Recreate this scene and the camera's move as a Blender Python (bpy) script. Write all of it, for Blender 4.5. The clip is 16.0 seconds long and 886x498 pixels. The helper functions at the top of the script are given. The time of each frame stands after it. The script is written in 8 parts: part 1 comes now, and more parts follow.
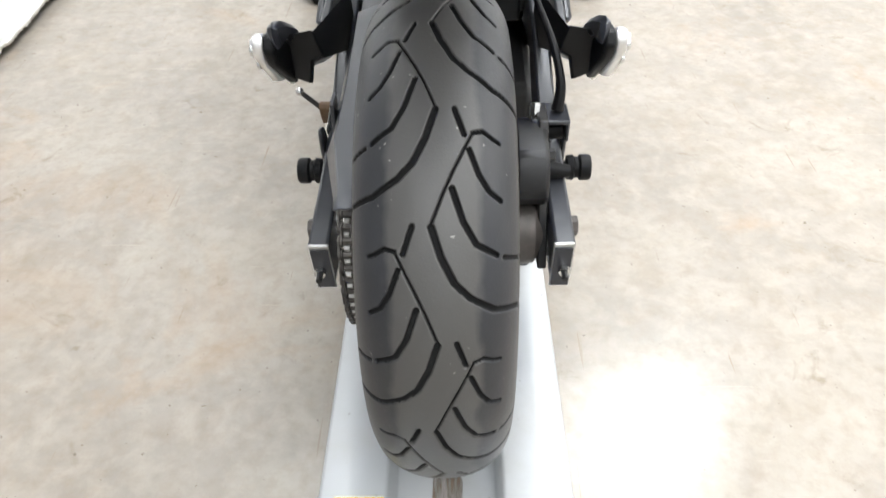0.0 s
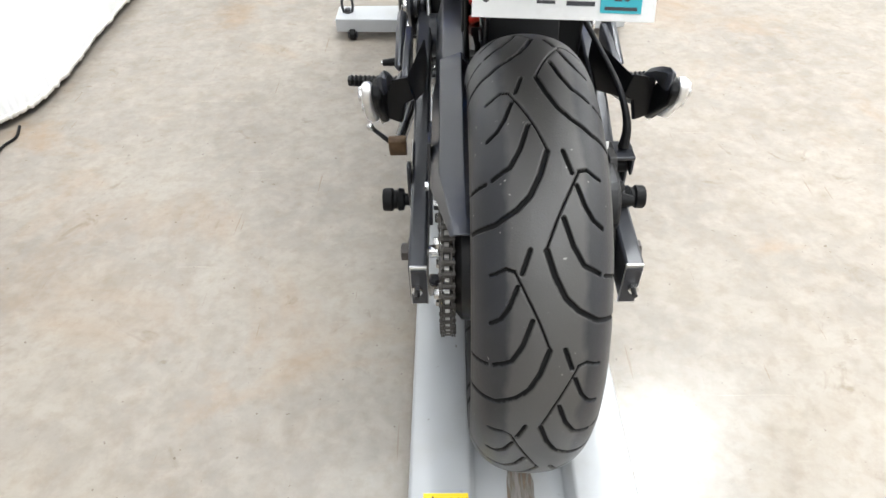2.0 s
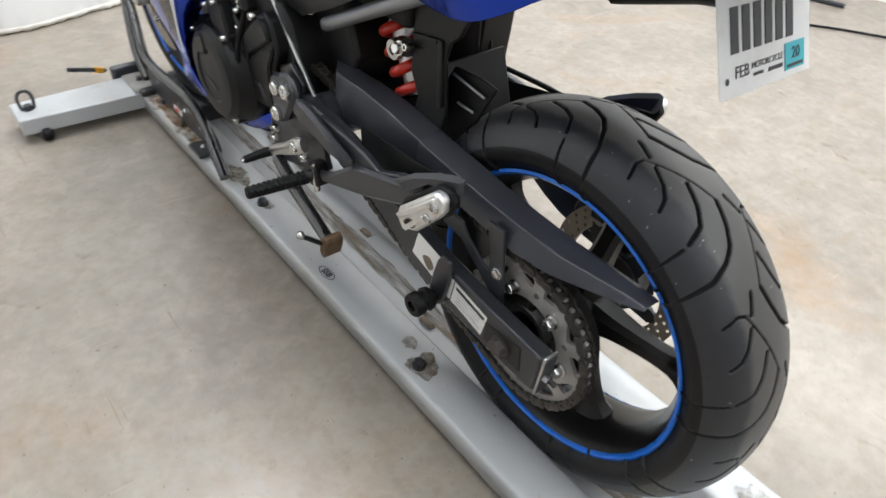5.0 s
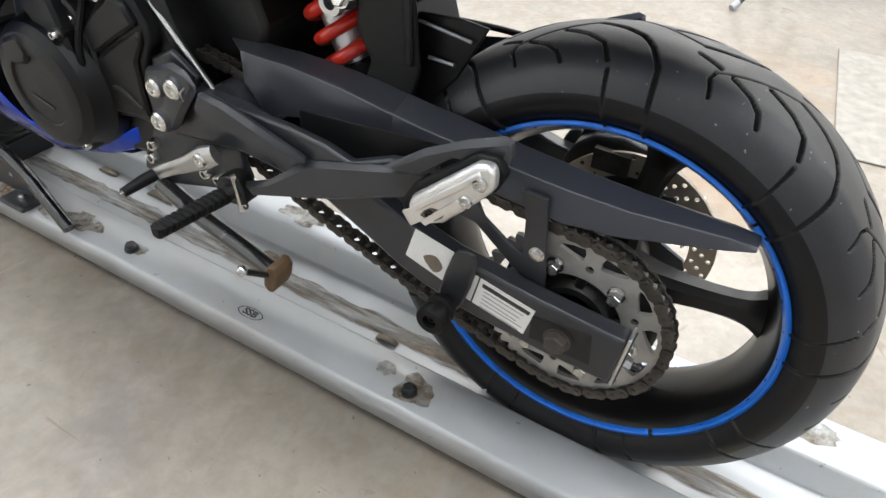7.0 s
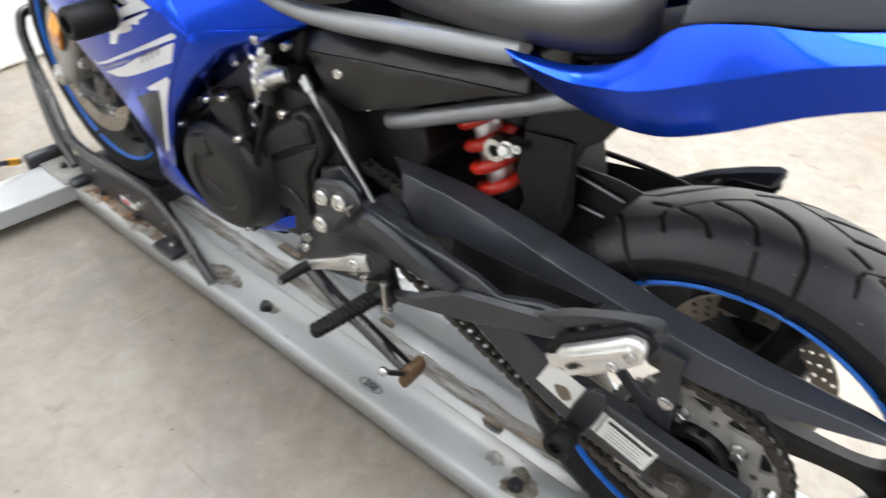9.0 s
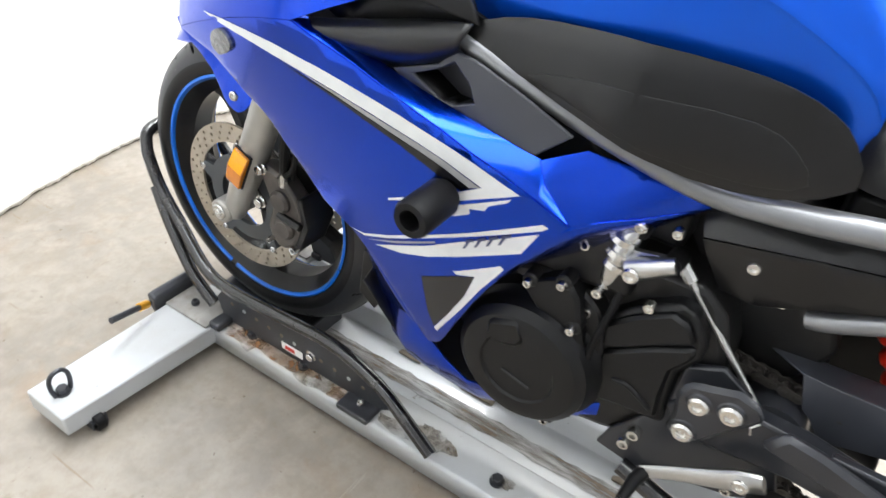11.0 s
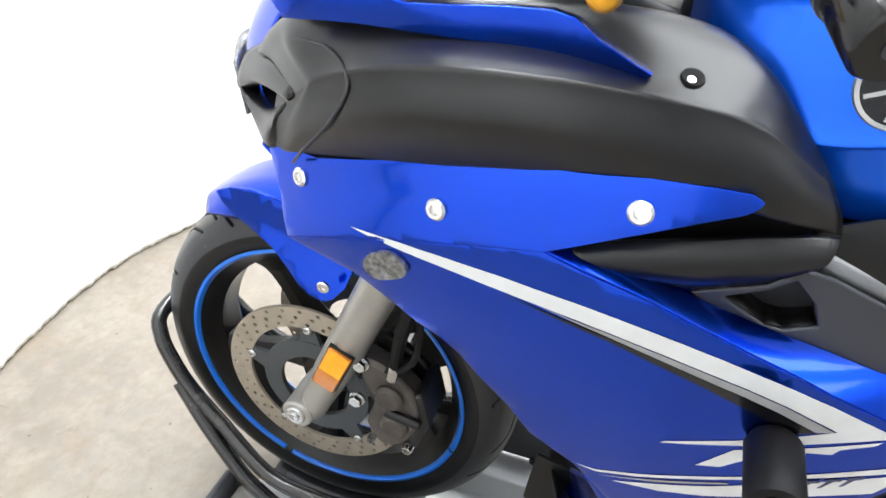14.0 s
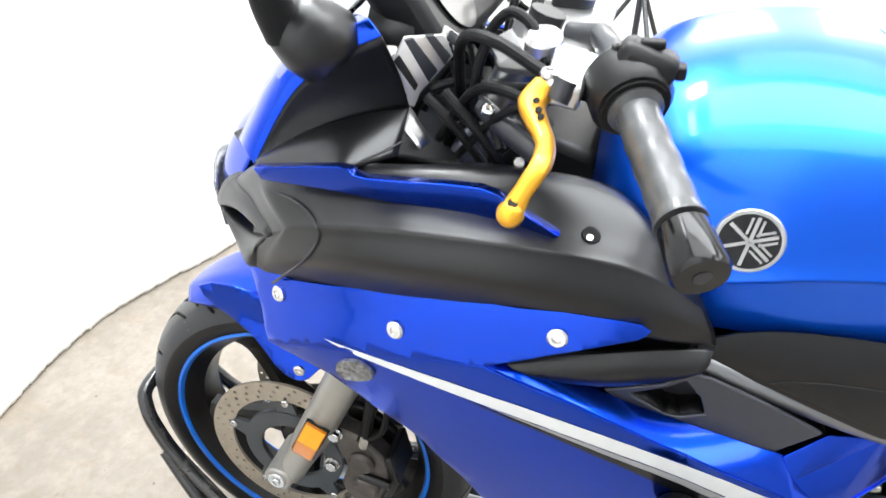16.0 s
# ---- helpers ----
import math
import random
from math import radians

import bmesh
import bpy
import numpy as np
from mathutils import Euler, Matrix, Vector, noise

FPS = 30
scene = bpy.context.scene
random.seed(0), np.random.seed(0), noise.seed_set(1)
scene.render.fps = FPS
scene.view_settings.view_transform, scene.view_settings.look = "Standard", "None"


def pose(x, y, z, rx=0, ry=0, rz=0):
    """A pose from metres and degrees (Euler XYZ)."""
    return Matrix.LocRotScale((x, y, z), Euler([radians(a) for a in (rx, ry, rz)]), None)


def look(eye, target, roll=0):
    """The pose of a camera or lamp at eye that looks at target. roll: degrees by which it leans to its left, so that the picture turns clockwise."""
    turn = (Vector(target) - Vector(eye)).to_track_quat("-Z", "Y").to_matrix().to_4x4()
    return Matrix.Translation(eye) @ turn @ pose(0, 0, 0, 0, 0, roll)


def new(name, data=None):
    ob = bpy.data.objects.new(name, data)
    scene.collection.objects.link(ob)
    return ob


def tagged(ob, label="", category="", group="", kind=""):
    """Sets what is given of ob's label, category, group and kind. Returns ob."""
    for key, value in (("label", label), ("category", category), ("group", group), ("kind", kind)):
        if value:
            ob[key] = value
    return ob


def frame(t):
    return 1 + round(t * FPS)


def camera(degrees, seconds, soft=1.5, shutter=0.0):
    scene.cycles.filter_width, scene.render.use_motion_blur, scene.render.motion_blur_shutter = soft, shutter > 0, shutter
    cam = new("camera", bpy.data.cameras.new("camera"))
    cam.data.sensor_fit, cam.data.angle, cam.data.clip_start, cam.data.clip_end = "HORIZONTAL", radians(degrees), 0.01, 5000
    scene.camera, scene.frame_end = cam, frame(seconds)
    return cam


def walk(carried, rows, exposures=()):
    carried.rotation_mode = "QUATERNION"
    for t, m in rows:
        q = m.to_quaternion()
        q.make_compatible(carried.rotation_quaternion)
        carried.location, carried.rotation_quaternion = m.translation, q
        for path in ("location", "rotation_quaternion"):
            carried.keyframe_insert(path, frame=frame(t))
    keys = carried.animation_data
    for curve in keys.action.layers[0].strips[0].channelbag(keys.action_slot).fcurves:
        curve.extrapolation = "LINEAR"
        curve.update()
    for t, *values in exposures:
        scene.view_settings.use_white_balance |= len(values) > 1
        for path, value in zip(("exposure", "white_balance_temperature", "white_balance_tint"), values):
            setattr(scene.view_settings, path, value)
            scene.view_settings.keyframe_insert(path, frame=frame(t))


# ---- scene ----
cam = camera(65.66, 16.0, 1.5, 0.5)
PATH = [
    (0, (0.0239, -0.6826, 0.9266), (-0.0021, 0.0490, 0.2453), -1.95),
    (0.5, (0.0187, -0.6812, 0.9409), (-0.0205, 0.0749, 0.2876), -2.91),
    (1, (0.0128, -0.6972, 0.9560), (-0.0381, 0.0687, 0.3150), -3.47),
    (1.5, (-0.0209, -0.7315, 0.9773), (-0.0589, 0.0211, 0.3200), -2.36),
    (2, (-0.0990, -0.7679, 1.0044), (-0.1141, -0.0144, 0.3472), -1.39),
    (2.5, (-0.1025, -0.7818, 1.0353), (-0.1163, -0.0467, 0.3575), 1.65),
    (3, (-0.1958, -0.7782, 1.0469), (-0.1267, -0.0499, 0.3652), 1.29),
    (3.5, (-0.4144, -0.7956, 1.0576), (-0.2445, -0.0477, 0.4159), -2.72),
    (3.7, (-0.4491, -0.7576, 1.0642), (-0.2289, -0.0271, 0.4177), 0.13),
    (5.8, (-0.7145, -0.2729, 0.9909), (-0.1393, 0.2052, 0.3271), -0.00),
    (6, (-0.7005, -0.2400, 0.9670), (-0.1159, 0.2203, 0.2988), -0.05),
    (6.5, (-0.6882, -0.1812, 0.9094), (-0.0446, 0.2287, 0.2631), 2.07),
    (7, (-0.7000, -0.1400, 0.8982), (-0.0207, 0.2258, 0.2620), 3.66),
    (7.5, (-0.7272, -0.1073, 0.9084), (-0.0380, 0.2462, 0.2759), 3.58),
    (8, (-0.7682, -0.0799, 0.9393), (-0.0689, 0.2642, 0.3127), 4.03),
    (8.5, (-0.7736, -0.0711, 1.0242), (-0.0816, 0.3008, 0.4055), 5.13),
    (9, (-0.7216, -0.0366, 1.0535), (-0.0947, 0.4162, 0.4195), 4.65),
    (9.5, (-0.7172, 0.0823, 1.0747), (-0.1469, 0.5930, 0.4313), 3.90),
    (10, (-0.8016, 0.2841, 1.0792), (-0.1802, 0.7748, 0.4683), 4.26),
    (10.2, (-0.8120, 0.3457, 1.0819), (-0.1761, 0.8258, 0.4776), 4.57),
    (12.3, (-0.7826, 0.7961, 1.0639), (-0.0459, 1.1016, 0.4607), 4.05),
    (12.5, (-0.7747, 0.8205, 1.0746), (-0.0392, 1.1277, 0.4707), 3.56),
    (13, (-0.7277, 0.8786, 1.0854), (-0.0095, 1.2479, 0.4956), 0.73),
    (13.5, (-0.7065, 0.9483, 1.1017), (0.0406, 1.2802, 0.5259), 0.44),
    (14, (-0.7069, 1.0127, 1.1176), (0.0680, 1.2910, 0.5501), 1.21),
    (14.5, (-0.7141, 1.0362, 1.1299), (0.0769, 1.2787, 0.5682), 1.09),
    (15, (-0.7278, 1.0315, 1.1576), (0.0742, 1.2455, 0.5999), 0.86),
    (15.5, (-0.7256, 1.0029, 1.2128), (0.0717, 1.2336, 0.6551), 0.34),
    (16, (-0.7459, 0.9904, 1.2646), (0.0557, 1.2243, 0.7143), 0.79),
]
EXPOSURES = [(0, -0.18), (2, -0.26), (3.0, -0.72), (3.5, -0.74), (4.8, -0.6), (6, -0.56), (7, -0.36), (8, -0.2), (10, -0.08), (12.5, -0.12), (14.5, -0.12), (16, 0.0)]
walk(cam, [(t, look(eye, target, roll)) for t, eye, target, roll in PATH], EXPOSURES)

# ---- room light ----
world = bpy.data.worlds.new("world")
scene.world = world
world.use_nodes = True
world.node_tree.nodes["Background"].inputs[0].default_value = (0.9, 0.95, 1.0, 1)
world.node_tree.nodes["Background"].inputs[1].default_value = 0.3
scene.view_settings.exposure = 0.0


# ---- materials ----
def mat(name, color, rough=0.5, metal=0.0, coat=0.0, vary=0.15, scale=12.0, grain=0.0, grain_scale=400.0,
        second=None, second_scale=6.0, second_amount=0.5, rough_vary=0.025, each=0.0, shine=0.5):
    """A surface with two scales of variation: broad patches and fine grain."""
    m = bpy.data.materials.new(name)
    m.use_nodes = True
    nt = m.node_tree
    n, l = nt.nodes, nt.links
    b = n["Principled BSDF"]
    b.inputs["Metallic"].default_value = metal
    b.inputs["Coat Weight"].default_value = coat
    b.inputs["Specular IOR Level"].default_value = shine
    b.inputs["Coat Roughness"].default_value = 0.04
    tc = n.new("ShaderNodeTexCoord")
    broad = n.new("ShaderNodeTexNoise")
    broad.inputs["Scale"].default_value = scale
    broad.inputs["Detail"].default_value = 6
    l.new(tc.outputs["Object"], broad.inputs["Vector"])
    ramp = n.new("ShaderNodeMapRange")
    ramp.inputs["From Min"].default_value, ramp.inputs["From Max"].default_value = 0.3, 0.7
    ramp.inputs["To Min"].default_value, ramp.inputs["To Max"].default_value = 1 - vary, 1 + vary
    l.new(broad.outputs["Fac"], ramp.inputs["Value"])
    mul = n.new("ShaderNodeMix")
    mul.data_type, mul.blend_type = "RGBA", "MULTIPLY"
    mul.inputs["Factor"].default_value = 1
    mul.inputs["A"].default_value = (*color, 1)
    l.new(ramp.outputs["Result"], mul.inputs["B"])
    out = mul.outputs["Result"]
    if second:
        patch = n.new("ShaderNodeTexNoise")
        patch.inputs["Scale"].default_value = second_scale
        patch.inputs["Detail"].default_value = 8
        patch.inputs["Roughness"].default_value = 0.65
        l.new(tc.outputs["Object"], patch.inputs["Vector"])
        pr = n.new("ShaderNodeMapRange")
        pr.inputs["From Min"].default_value, pr.inputs["From Max"].default_value = 0.5, 0.68
        pr.inputs["To Max"].default_value = second_amount
        l.new(patch.outputs["Fac"], pr.inputs["Value"])
        mix = n.new("ShaderNodeMix")
        mix.data_type = "RGBA"
        mix.inputs["B"].default_value = (*second, 1)
        l.new(pr.outputs["Result"], mix.inputs["Factor"])
        l.new(out, mix.inputs["A"])
        out = mix.outputs["Result"]
    if each:
        info = n.new("ShaderNodeObjectInfo")
        er = n.new("ShaderNodeMapRange")
        er.inputs["To Min"].default_value, er.inputs["To Max"].default_value = 1 - each, 1 + each
        l.new(info.outputs["Random"], er.inputs["Value"])
        em = n.new("ShaderNodeMix")
        em.data_type, em.blend_type = "RGBA", "MULTIPLY"
        em.inputs["Factor"].default_value = 1
        l.new(out, em.inputs["A"])
        l.new(er.outputs["Result"], em.inputs["B"])
        out = em.outputs["Result"]
    l.new(out, b.inputs["Base Color"])
    rr = n.new("ShaderNodeMapRange")
    rr.inputs["From Min"].default_value, rr.inputs["From Max"].default_value = 0.3, 0.7
    rr.inputs["To Min"].default_value, rr.inputs["To Max"].default_value = max(rough - rough_vary, 0.03), rough + rough_vary
    fine = n.new("ShaderNodeTexNoise")
    fine.inputs["Scale"].default_value = scale * 3
    fine.inputs["Detail"].default_value = 2
    l.new(tc.outputs["Object"], fine.inputs["Vector"])
    l.new(fine.outputs["Fac"], rr.inputs["Value"])
    if rough_vary < 0.03:
        b.inputs["Roughness"].default_value = rough
    else:
        l.new(rr.outputs["Result"], b.inputs["Roughness"])
    if grain:
        g = n.new("ShaderNodeTexNoise")
        g.inputs["Scale"].default_value = grain_scale
        g.inputs["Detail"].default_value = 3
        l.new(tc.outputs["Object"], g.inputs["Vector"])
        bump = n.new("ShaderNodeBump")
        bump.inputs["Strength"].default_value = grain
        bump.inputs["Distance"].default_value = 0.001
        l.new(g.outputs["Fac"], bump.inputs["Height"])
        l.new(bump.outputs["Normal"], b.inputs["Normal"])
    return m


BLUE = mat("blue_paint", (0.0006, 0.052, 0.58), 0.2, 0.97, 0.4, 0.03, 5, rough_vary=0.015)
# light on the tank put into its colour: a brighter copy of BLUE
BLUE_LIT = mat("blue_paint_lit", (0.002, 0.125, 0.86), 0.3, 0.75, 0.3, 0.03, 5, rough_vary=0.015)
for paint in (BLUE, BLUE_LIT):
    paint.node_tree.nodes["Principled BSDF"].inputs["Coat IOR"].default_value = 1.5
TAPE = mat("blue_tape", (0.004, 0.16, 0.72), 0.35, 0, 0.2, 0.08, 40)
WHITE_DECAL = mat("white_decal", (0.72, 0.73, 0.74), 0.3, 0, 0.6, 0.04, 60)
BLACK_DECAL = mat("black_decal", (0.006, 0.006, 0.008), 0.25, 0, 0.15, 0.05, 40)
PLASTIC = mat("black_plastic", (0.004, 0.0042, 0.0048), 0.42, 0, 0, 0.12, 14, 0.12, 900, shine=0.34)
SATIN = mat("satin_black_plastic", (0.036, 0.039, 0.049), 0.3, 0, 0.0, 0.1, 10, 0.06, 900, shine=0.6)
COWL = mat("satin_black_cowl", (0.0042, 0.0044, 0.005), 0.32, 0, 0.0, 0.1, 10, 0.05, 900, shine=0.5)
GLOSS_BLACK = mat("gloss_black_lacquer", (0.004, 0.004, 0.0045), 0.14, 0, 0, 0.1, 30, shine=0.4)
# near-black that stands in for the shade in grooves, holes and recesses
RECESS_SHADE = mat("recess_shade_black", (0.003, 0.003, 0.003), 0.9, 0, 0, 0.1, 14)
BLACK_METAL = mat("black_painted_metal", (0.027, 0.029, 0.035), 0.3, 0.1, 0.0, 0.15, 16, 0.06, 500,
                  (0.042, 0.041, 0.042), 25, 0.3, shine=0.6)
DARK_METAL = mat("dark_cast_metal", (0.009, 0.009, 0.0095), 0.42, 0.2, 0, 0.2, 20, 0.15, 300, (0.03, 0.025, 0.02), 18, 0.4)
WHEEL_BLACK = mat("black_wheel_paint", (0.0055, 0.005, 0.005), 0.3, 0.05, 0.0, 0.2, 12, 0, 1, (0.022, 0.017, 0.014), 9, 0.3, shine=0.35)
GLOSS_TUBE = mat("gloss_black_tube", (0.012, 0.012, 0.013), 0.15, 0, 0.6, 0.2, 20, 0, 1, (0.09, 0.08, 0.07), 30, 0.3)
TREAD = mat("tyre_rubber", (0.011, 0.012, 0.0155), 0.46, 0, 0, 0.2, 9, 0.25, 500, (0.024, 0.024, 0.026), 30, 0.3, shine=0.65)
SIDEWALL = mat("tyre_sidewall", (0.006, 0.006, 0.007), 0.4, 0, 0, 0.15, 14, 0.12, 600, shine=0.3)
STEEL = mat("bright_steel", (0.62, 0.62, 0.61), 0.24, 1, 0, 0.12, 40)
ALU = mat("aluminium", (0.6, 0.6, 0.59), 0.32, 1, 0, 0.12, 30, 0.15, 300)
DISC = mat("brake_disc_steel", (0.44, 0.39, 0.32), 0.42, 0.6, 0, 0.12, 25, 0.1, 600, (0.3, 0.24, 0.17), 25, 0.4)
CARRIER = mat("blue_grey_carrier_paint", (0.06, 0.068, 0.076), 0.4, 0.2, 0, 0.12, 20)
CAST_DIRTY = mat("dirty_cast_metal", (0.075, 0.066, 0.06), 0.5, 0.3, 0, 0.25, 30, 0.2, 300, (0.12, 0.1, 0.085), 30, 0.5)
SPROCKET = mat("sprocket_steel", (0.42, 0.41, 0.39), 0.5, 0.5, 0, 0.15, 30, 0.1, 500, (0.24, 0.22, 0.19), 22, 0.4)
CHAIN = mat("oily_chain_steel", (0.08, 0.073, 0.066), 0.42, 0.6, 0, 0.3, 60, 0, 1, (0.03, 0.027, 0.024), 80, 0.6, each=0.3)
FRAME = mat("silver_grey_paint", (0.25, 0.255, 0.265), 0.33, 0.6, 0.2, 0.05, 20)
FORK = mat("fork_silver_paint", (0.4, 0.39, 0.36), 0.36, 0.6, 0.1, 0.1, 20)
SEAT = mat("seat_vinyl", (0.016, 0.016, 0.0175), 0.36, 0, 0, 0.1, 20, 0.25, 700, shine=1.0)
RED = mat("red_spring_paint", (0.6, 0.025, 0.012), 0.3, 0, 0.4, 0.1, 30)
GOLD = mat("gold_anodised", (0.85, 0.42, 0.035), 0.3, 0.75, 0.1, 0.08, 40)
AMBER = mat("amber_plastic", (0.62, 0.19, 0.004), 0.15, 0, 0.8, 0.06, 120, 0.2, 500)
LIT_AMBER = mat("lit_amber_plastic", (0.95, 0.42, 0.008), 0.15, 0, 0.6, 0.06, 120, 0.2, 500)
CAST_ALU = mat("bare_cast_aluminium", (0.8, 0.79, 0.77), 0.4, 0.9, 0, 0.12, 40, 0.3, 250, (0.55, 0.53, 0.5), 40, 0.35)
CLEAR_LENS = mat("clear_lens", (0.16, 0.165, 0.17), 0.2, 0.35, 0.6, 0.6, 160, 0.6, 240, (0.03, 0.03, 0.032), 110, 0.8)
RUBBER = mat("black_rubber", (0.0045, 0.0045, 0.005), 0.5, 0, 0, 0.2, 30, 0.3, 500, shine=0.2)
GRIP = mat("worn_grip_rubber", (0.05, 0.052, 0.054), 0.3, 0, 0.1, 0.3, 25, 0.2, 400, (0.09, 0.09, 0.09), 30, 0.4)
RAIL = mat("grey_dolly_paint", (0.45, 0.465, 0.475), 0.3, 0.05, 0.3, 0.1, 4, 0.06, 300, (0.4, 0.385, 0.35), 5, 0.45)
GRIME = mat("grime", (0.18, 0.145, 0.105), 0.7, 0, 0, 0.3, 30, 0.4, 200, (0.09, 0.07, 0.055), 22, 0.6)
FOOT_BROWN = mat("worn_brown_steel", (0.09, 0.05, 0.022), 0.6, 0, 0, 0.3, 30, 0.3, 200, (0.16, 0.1, 0.05), 40, 0.6)
WORN_PLATE = mat("worn_grey_plate", (0.27, 0.26, 0.245), 0.4, 0.1, 0, 0.25, 25, 0.1, 300, (0.17, 0.14, 0.11), 30, 0.6)
PAPER = mat("label_paper", (0.8, 0.8, 0.78), 0.4, 0, 0.2, 0.06, 30, 0, 1, (0.5, 0.48, 0.45), 30, 0.3)
YELLOW = mat("yellow_label", (0.85, 0.62, 0.01), 0.35, 0, 0.2, 0.06, 30)
NAVY = mat("navy_print", (0.03, 0.04, 0.12), 0.4, 0, 0.3, 0.06, 60)
INK = mat("print_ink", (0.03, 0.03, 0.035), 0.5, 0, 0, 0.1, 60)
INK_GREY = mat("grey_print", (0.3, 0.3, 0.31), 0.5, 0, 0, 0.1, 60)
TEAL = mat("teal_sticker", (0.01, 0.42, 0.5), 0.4, 0, 0.2, 0.06, 40)
ZINC = mat("zinc_bolt", (0.72, 0.71, 0.68), 0.25, 1, 0, 0.12, 60)
CLOTH = mat("white_cloth", (0.82, 0.82, 0.81), 0.85, 0, 0, 0.03, 3, 0.3, 900)
HEM = mat("dirty_hem_cloth", (0.78, 0.755, 0.7), 0.85, 0, 0, 0.15, 20, 0.3, 500)
WALL = mat("white_wall_paint", (0.8, 0.8, 0.79), 0.7, 0, 0, 0.02, 2, 0.1, 200)
# unseen left and rear walls: greys set for their reflections in the bike
UNSEEN_LEFT_WALL = mat("grey_wall_paint", (0.32, 0.32, 0.325), 0.7, 0, 0, 0.05, 2, 0.1, 200)
UNSEEN_REAR_WALL = mat("pale_grey_wall_paint", (0.68, 0.68, 0.68), 0.7, 0, 0, 0.05, 2, 0.1, 200)
CEILING = mat("white_ceiling_paint", (0.75, 0.75, 0.75), 0.8, 0, 0, 0.02, 2)
MAT_GREY = mat("grey_floor_mat", (0.3, 0.28, 0.25), 0.9, 0, 0, 0.15, 30, 0.6, 400)


def concrete():
    """Polished slab: soft mottles, fine grain, rusty patches and thin scratches."""
    m = mat("polished_concrete", (0.266, 0.237, 0.202), 0.225, 0, 0.0, 0.16, 2.6, 0.03, 120, (0.25, 0.21, 0.16), 6, 0.55, rough_vary=0.04)
    nt = m.node_tree
    n, l = nt.nodes, nt.links
    b = n["Principled BSDF"]
    out = b.inputs["Base Color"].links[0].from_socket
    tc = n.new("ShaderNodeTexCoord")

    def layer(out, scale, detail, lo, hi, most, color, stretch=(1, 1, 1), turn=0.0, warp=0.0):
        place = n.new("ShaderNodeMapping")
        place.inputs["Scale"].default_value = stretch
        place.inputs["Rotation"].default_value = (0, 0, turn)
        l.new(tc.outputs["Object"], place.inputs["Vector"])
        t = n.new("ShaderNodeTexNoise")
        t.inputs["Scale"].default_value = scale
        t.inputs["Detail"].default_value = detail
        t.inputs["Roughness"].default_value = 0.62
        t.inputs["Distortion"].default_value = warp
        l.new(place.outputs["Vector"], t.inputs["Vector"])
        r = n.new("ShaderNodeMapRange")
        r.inputs["From Min"].default_value, r.inputs["From Max"].default_value = lo, hi
        r.inputs["To Max"].default_value = most
        l.new(t.outputs["Fac"], r.inputs["Value"])
        x = n.new("ShaderNodeMix")
        x.data_type = "RGBA"
        x.inputs["B"].default_value = (*color, 1)
        l.new(r.outputs["Result"], x.inputs["Factor"])
        l.new(out, x.inputs["A"])
        return x.outputs["Result"]

    out = layer(out, 14, 7, 0.42, 0.7, 0.6, (0.345, 0.31, 0.262), warp=0.4)
    out = layer(out, 45, 6, 0.45, 0.72, 0.32, (0.2, 0.17, 0.135))
    out = layer(out, 26, 8, 0.48, 0.72, 0.42, (0.215, 0.165, 0.12), warp=0.15)
    out = layer(out, 1.9, 9, 0.56, 0.72, 0.5, (0.3, 0.185, 0.095), warp=0.6)
    out = layer(out, 9, 8, 0.63, 0.72, 0.5, (0.16, 0.115, 0.075), warp=1.0)
    out = layer(out, 2.2, 3, 0.705, 0.72, 0.22, (0.46, 0.42, 0.36), (1, 26, 1), 0.7)
    out = layer(out, 2.6, 3, 0.70, 0.72, 0.5, (0.2, 0.14, 0.09), (30, 1.2, 1), 0.35)
    l.new(out, b.inputs["Base Color"])
    return m


CONCRETE = concrete()


def blotch(name, color, dark, scale, cover, most=0.85, soft=0.16, along=1.0):
    """Dirt that lies in broken patches: clear between them."""
    m = mat(name, color, 0.75, 0, 0, 0.3, 40, 0.3, 300, dark, 30, 0.8)
    nt = m.node_tree
    n, l = nt.nodes, nt.links
    tc = n.new("ShaderNodeTexCoord")
    t = n.new("ShaderNodeTexNoise")
    t.inputs["Scale"].default_value = scale
    t.inputs["Detail"].default_value = 9
    t.inputs["Roughness"].default_value = 0.7
    place = n.new("ShaderNodeMapping")
    place.inputs["Scale"].default_value = (1, along, 1)
    l.new(tc.outputs["Object"], place.inputs["Vector"])
    l.new(place.outputs["Vector"], t.inputs["Vector"])
    r = n.new("ShaderNodeMapRange")
    r.inputs["From Min"].default_value, r.inputs["From Max"].default_value = 0.62 - 0.4 * cover, 0.62 + soft - 0.4 * cover
    r.inputs["To Max"].default_value = most
    l.new(t.outputs["Fac"], r.inputs["Value"])
    l.new(r.outputs["Result"], n["Principled BSDF"].inputs["Alpha"])
    return m


DIRT = blotch("oily_dirt", (0.16, 0.108, 0.045), (0.06, 0.042, 0.022), 34, 0.66, 0.85, 0.32)
RUST_FILM = blotch("rust_film", (0.3, 0.16, 0.07), (0.2, 0.12, 0.07), 30, 0.72, 0.8, 0.3)
STREAK = blotch("channel_grime", (0.2, 0.155, 0.11), (0.09, 0.065, 0.045), 60, 0.7, 0.9, 0.3, 0.12)


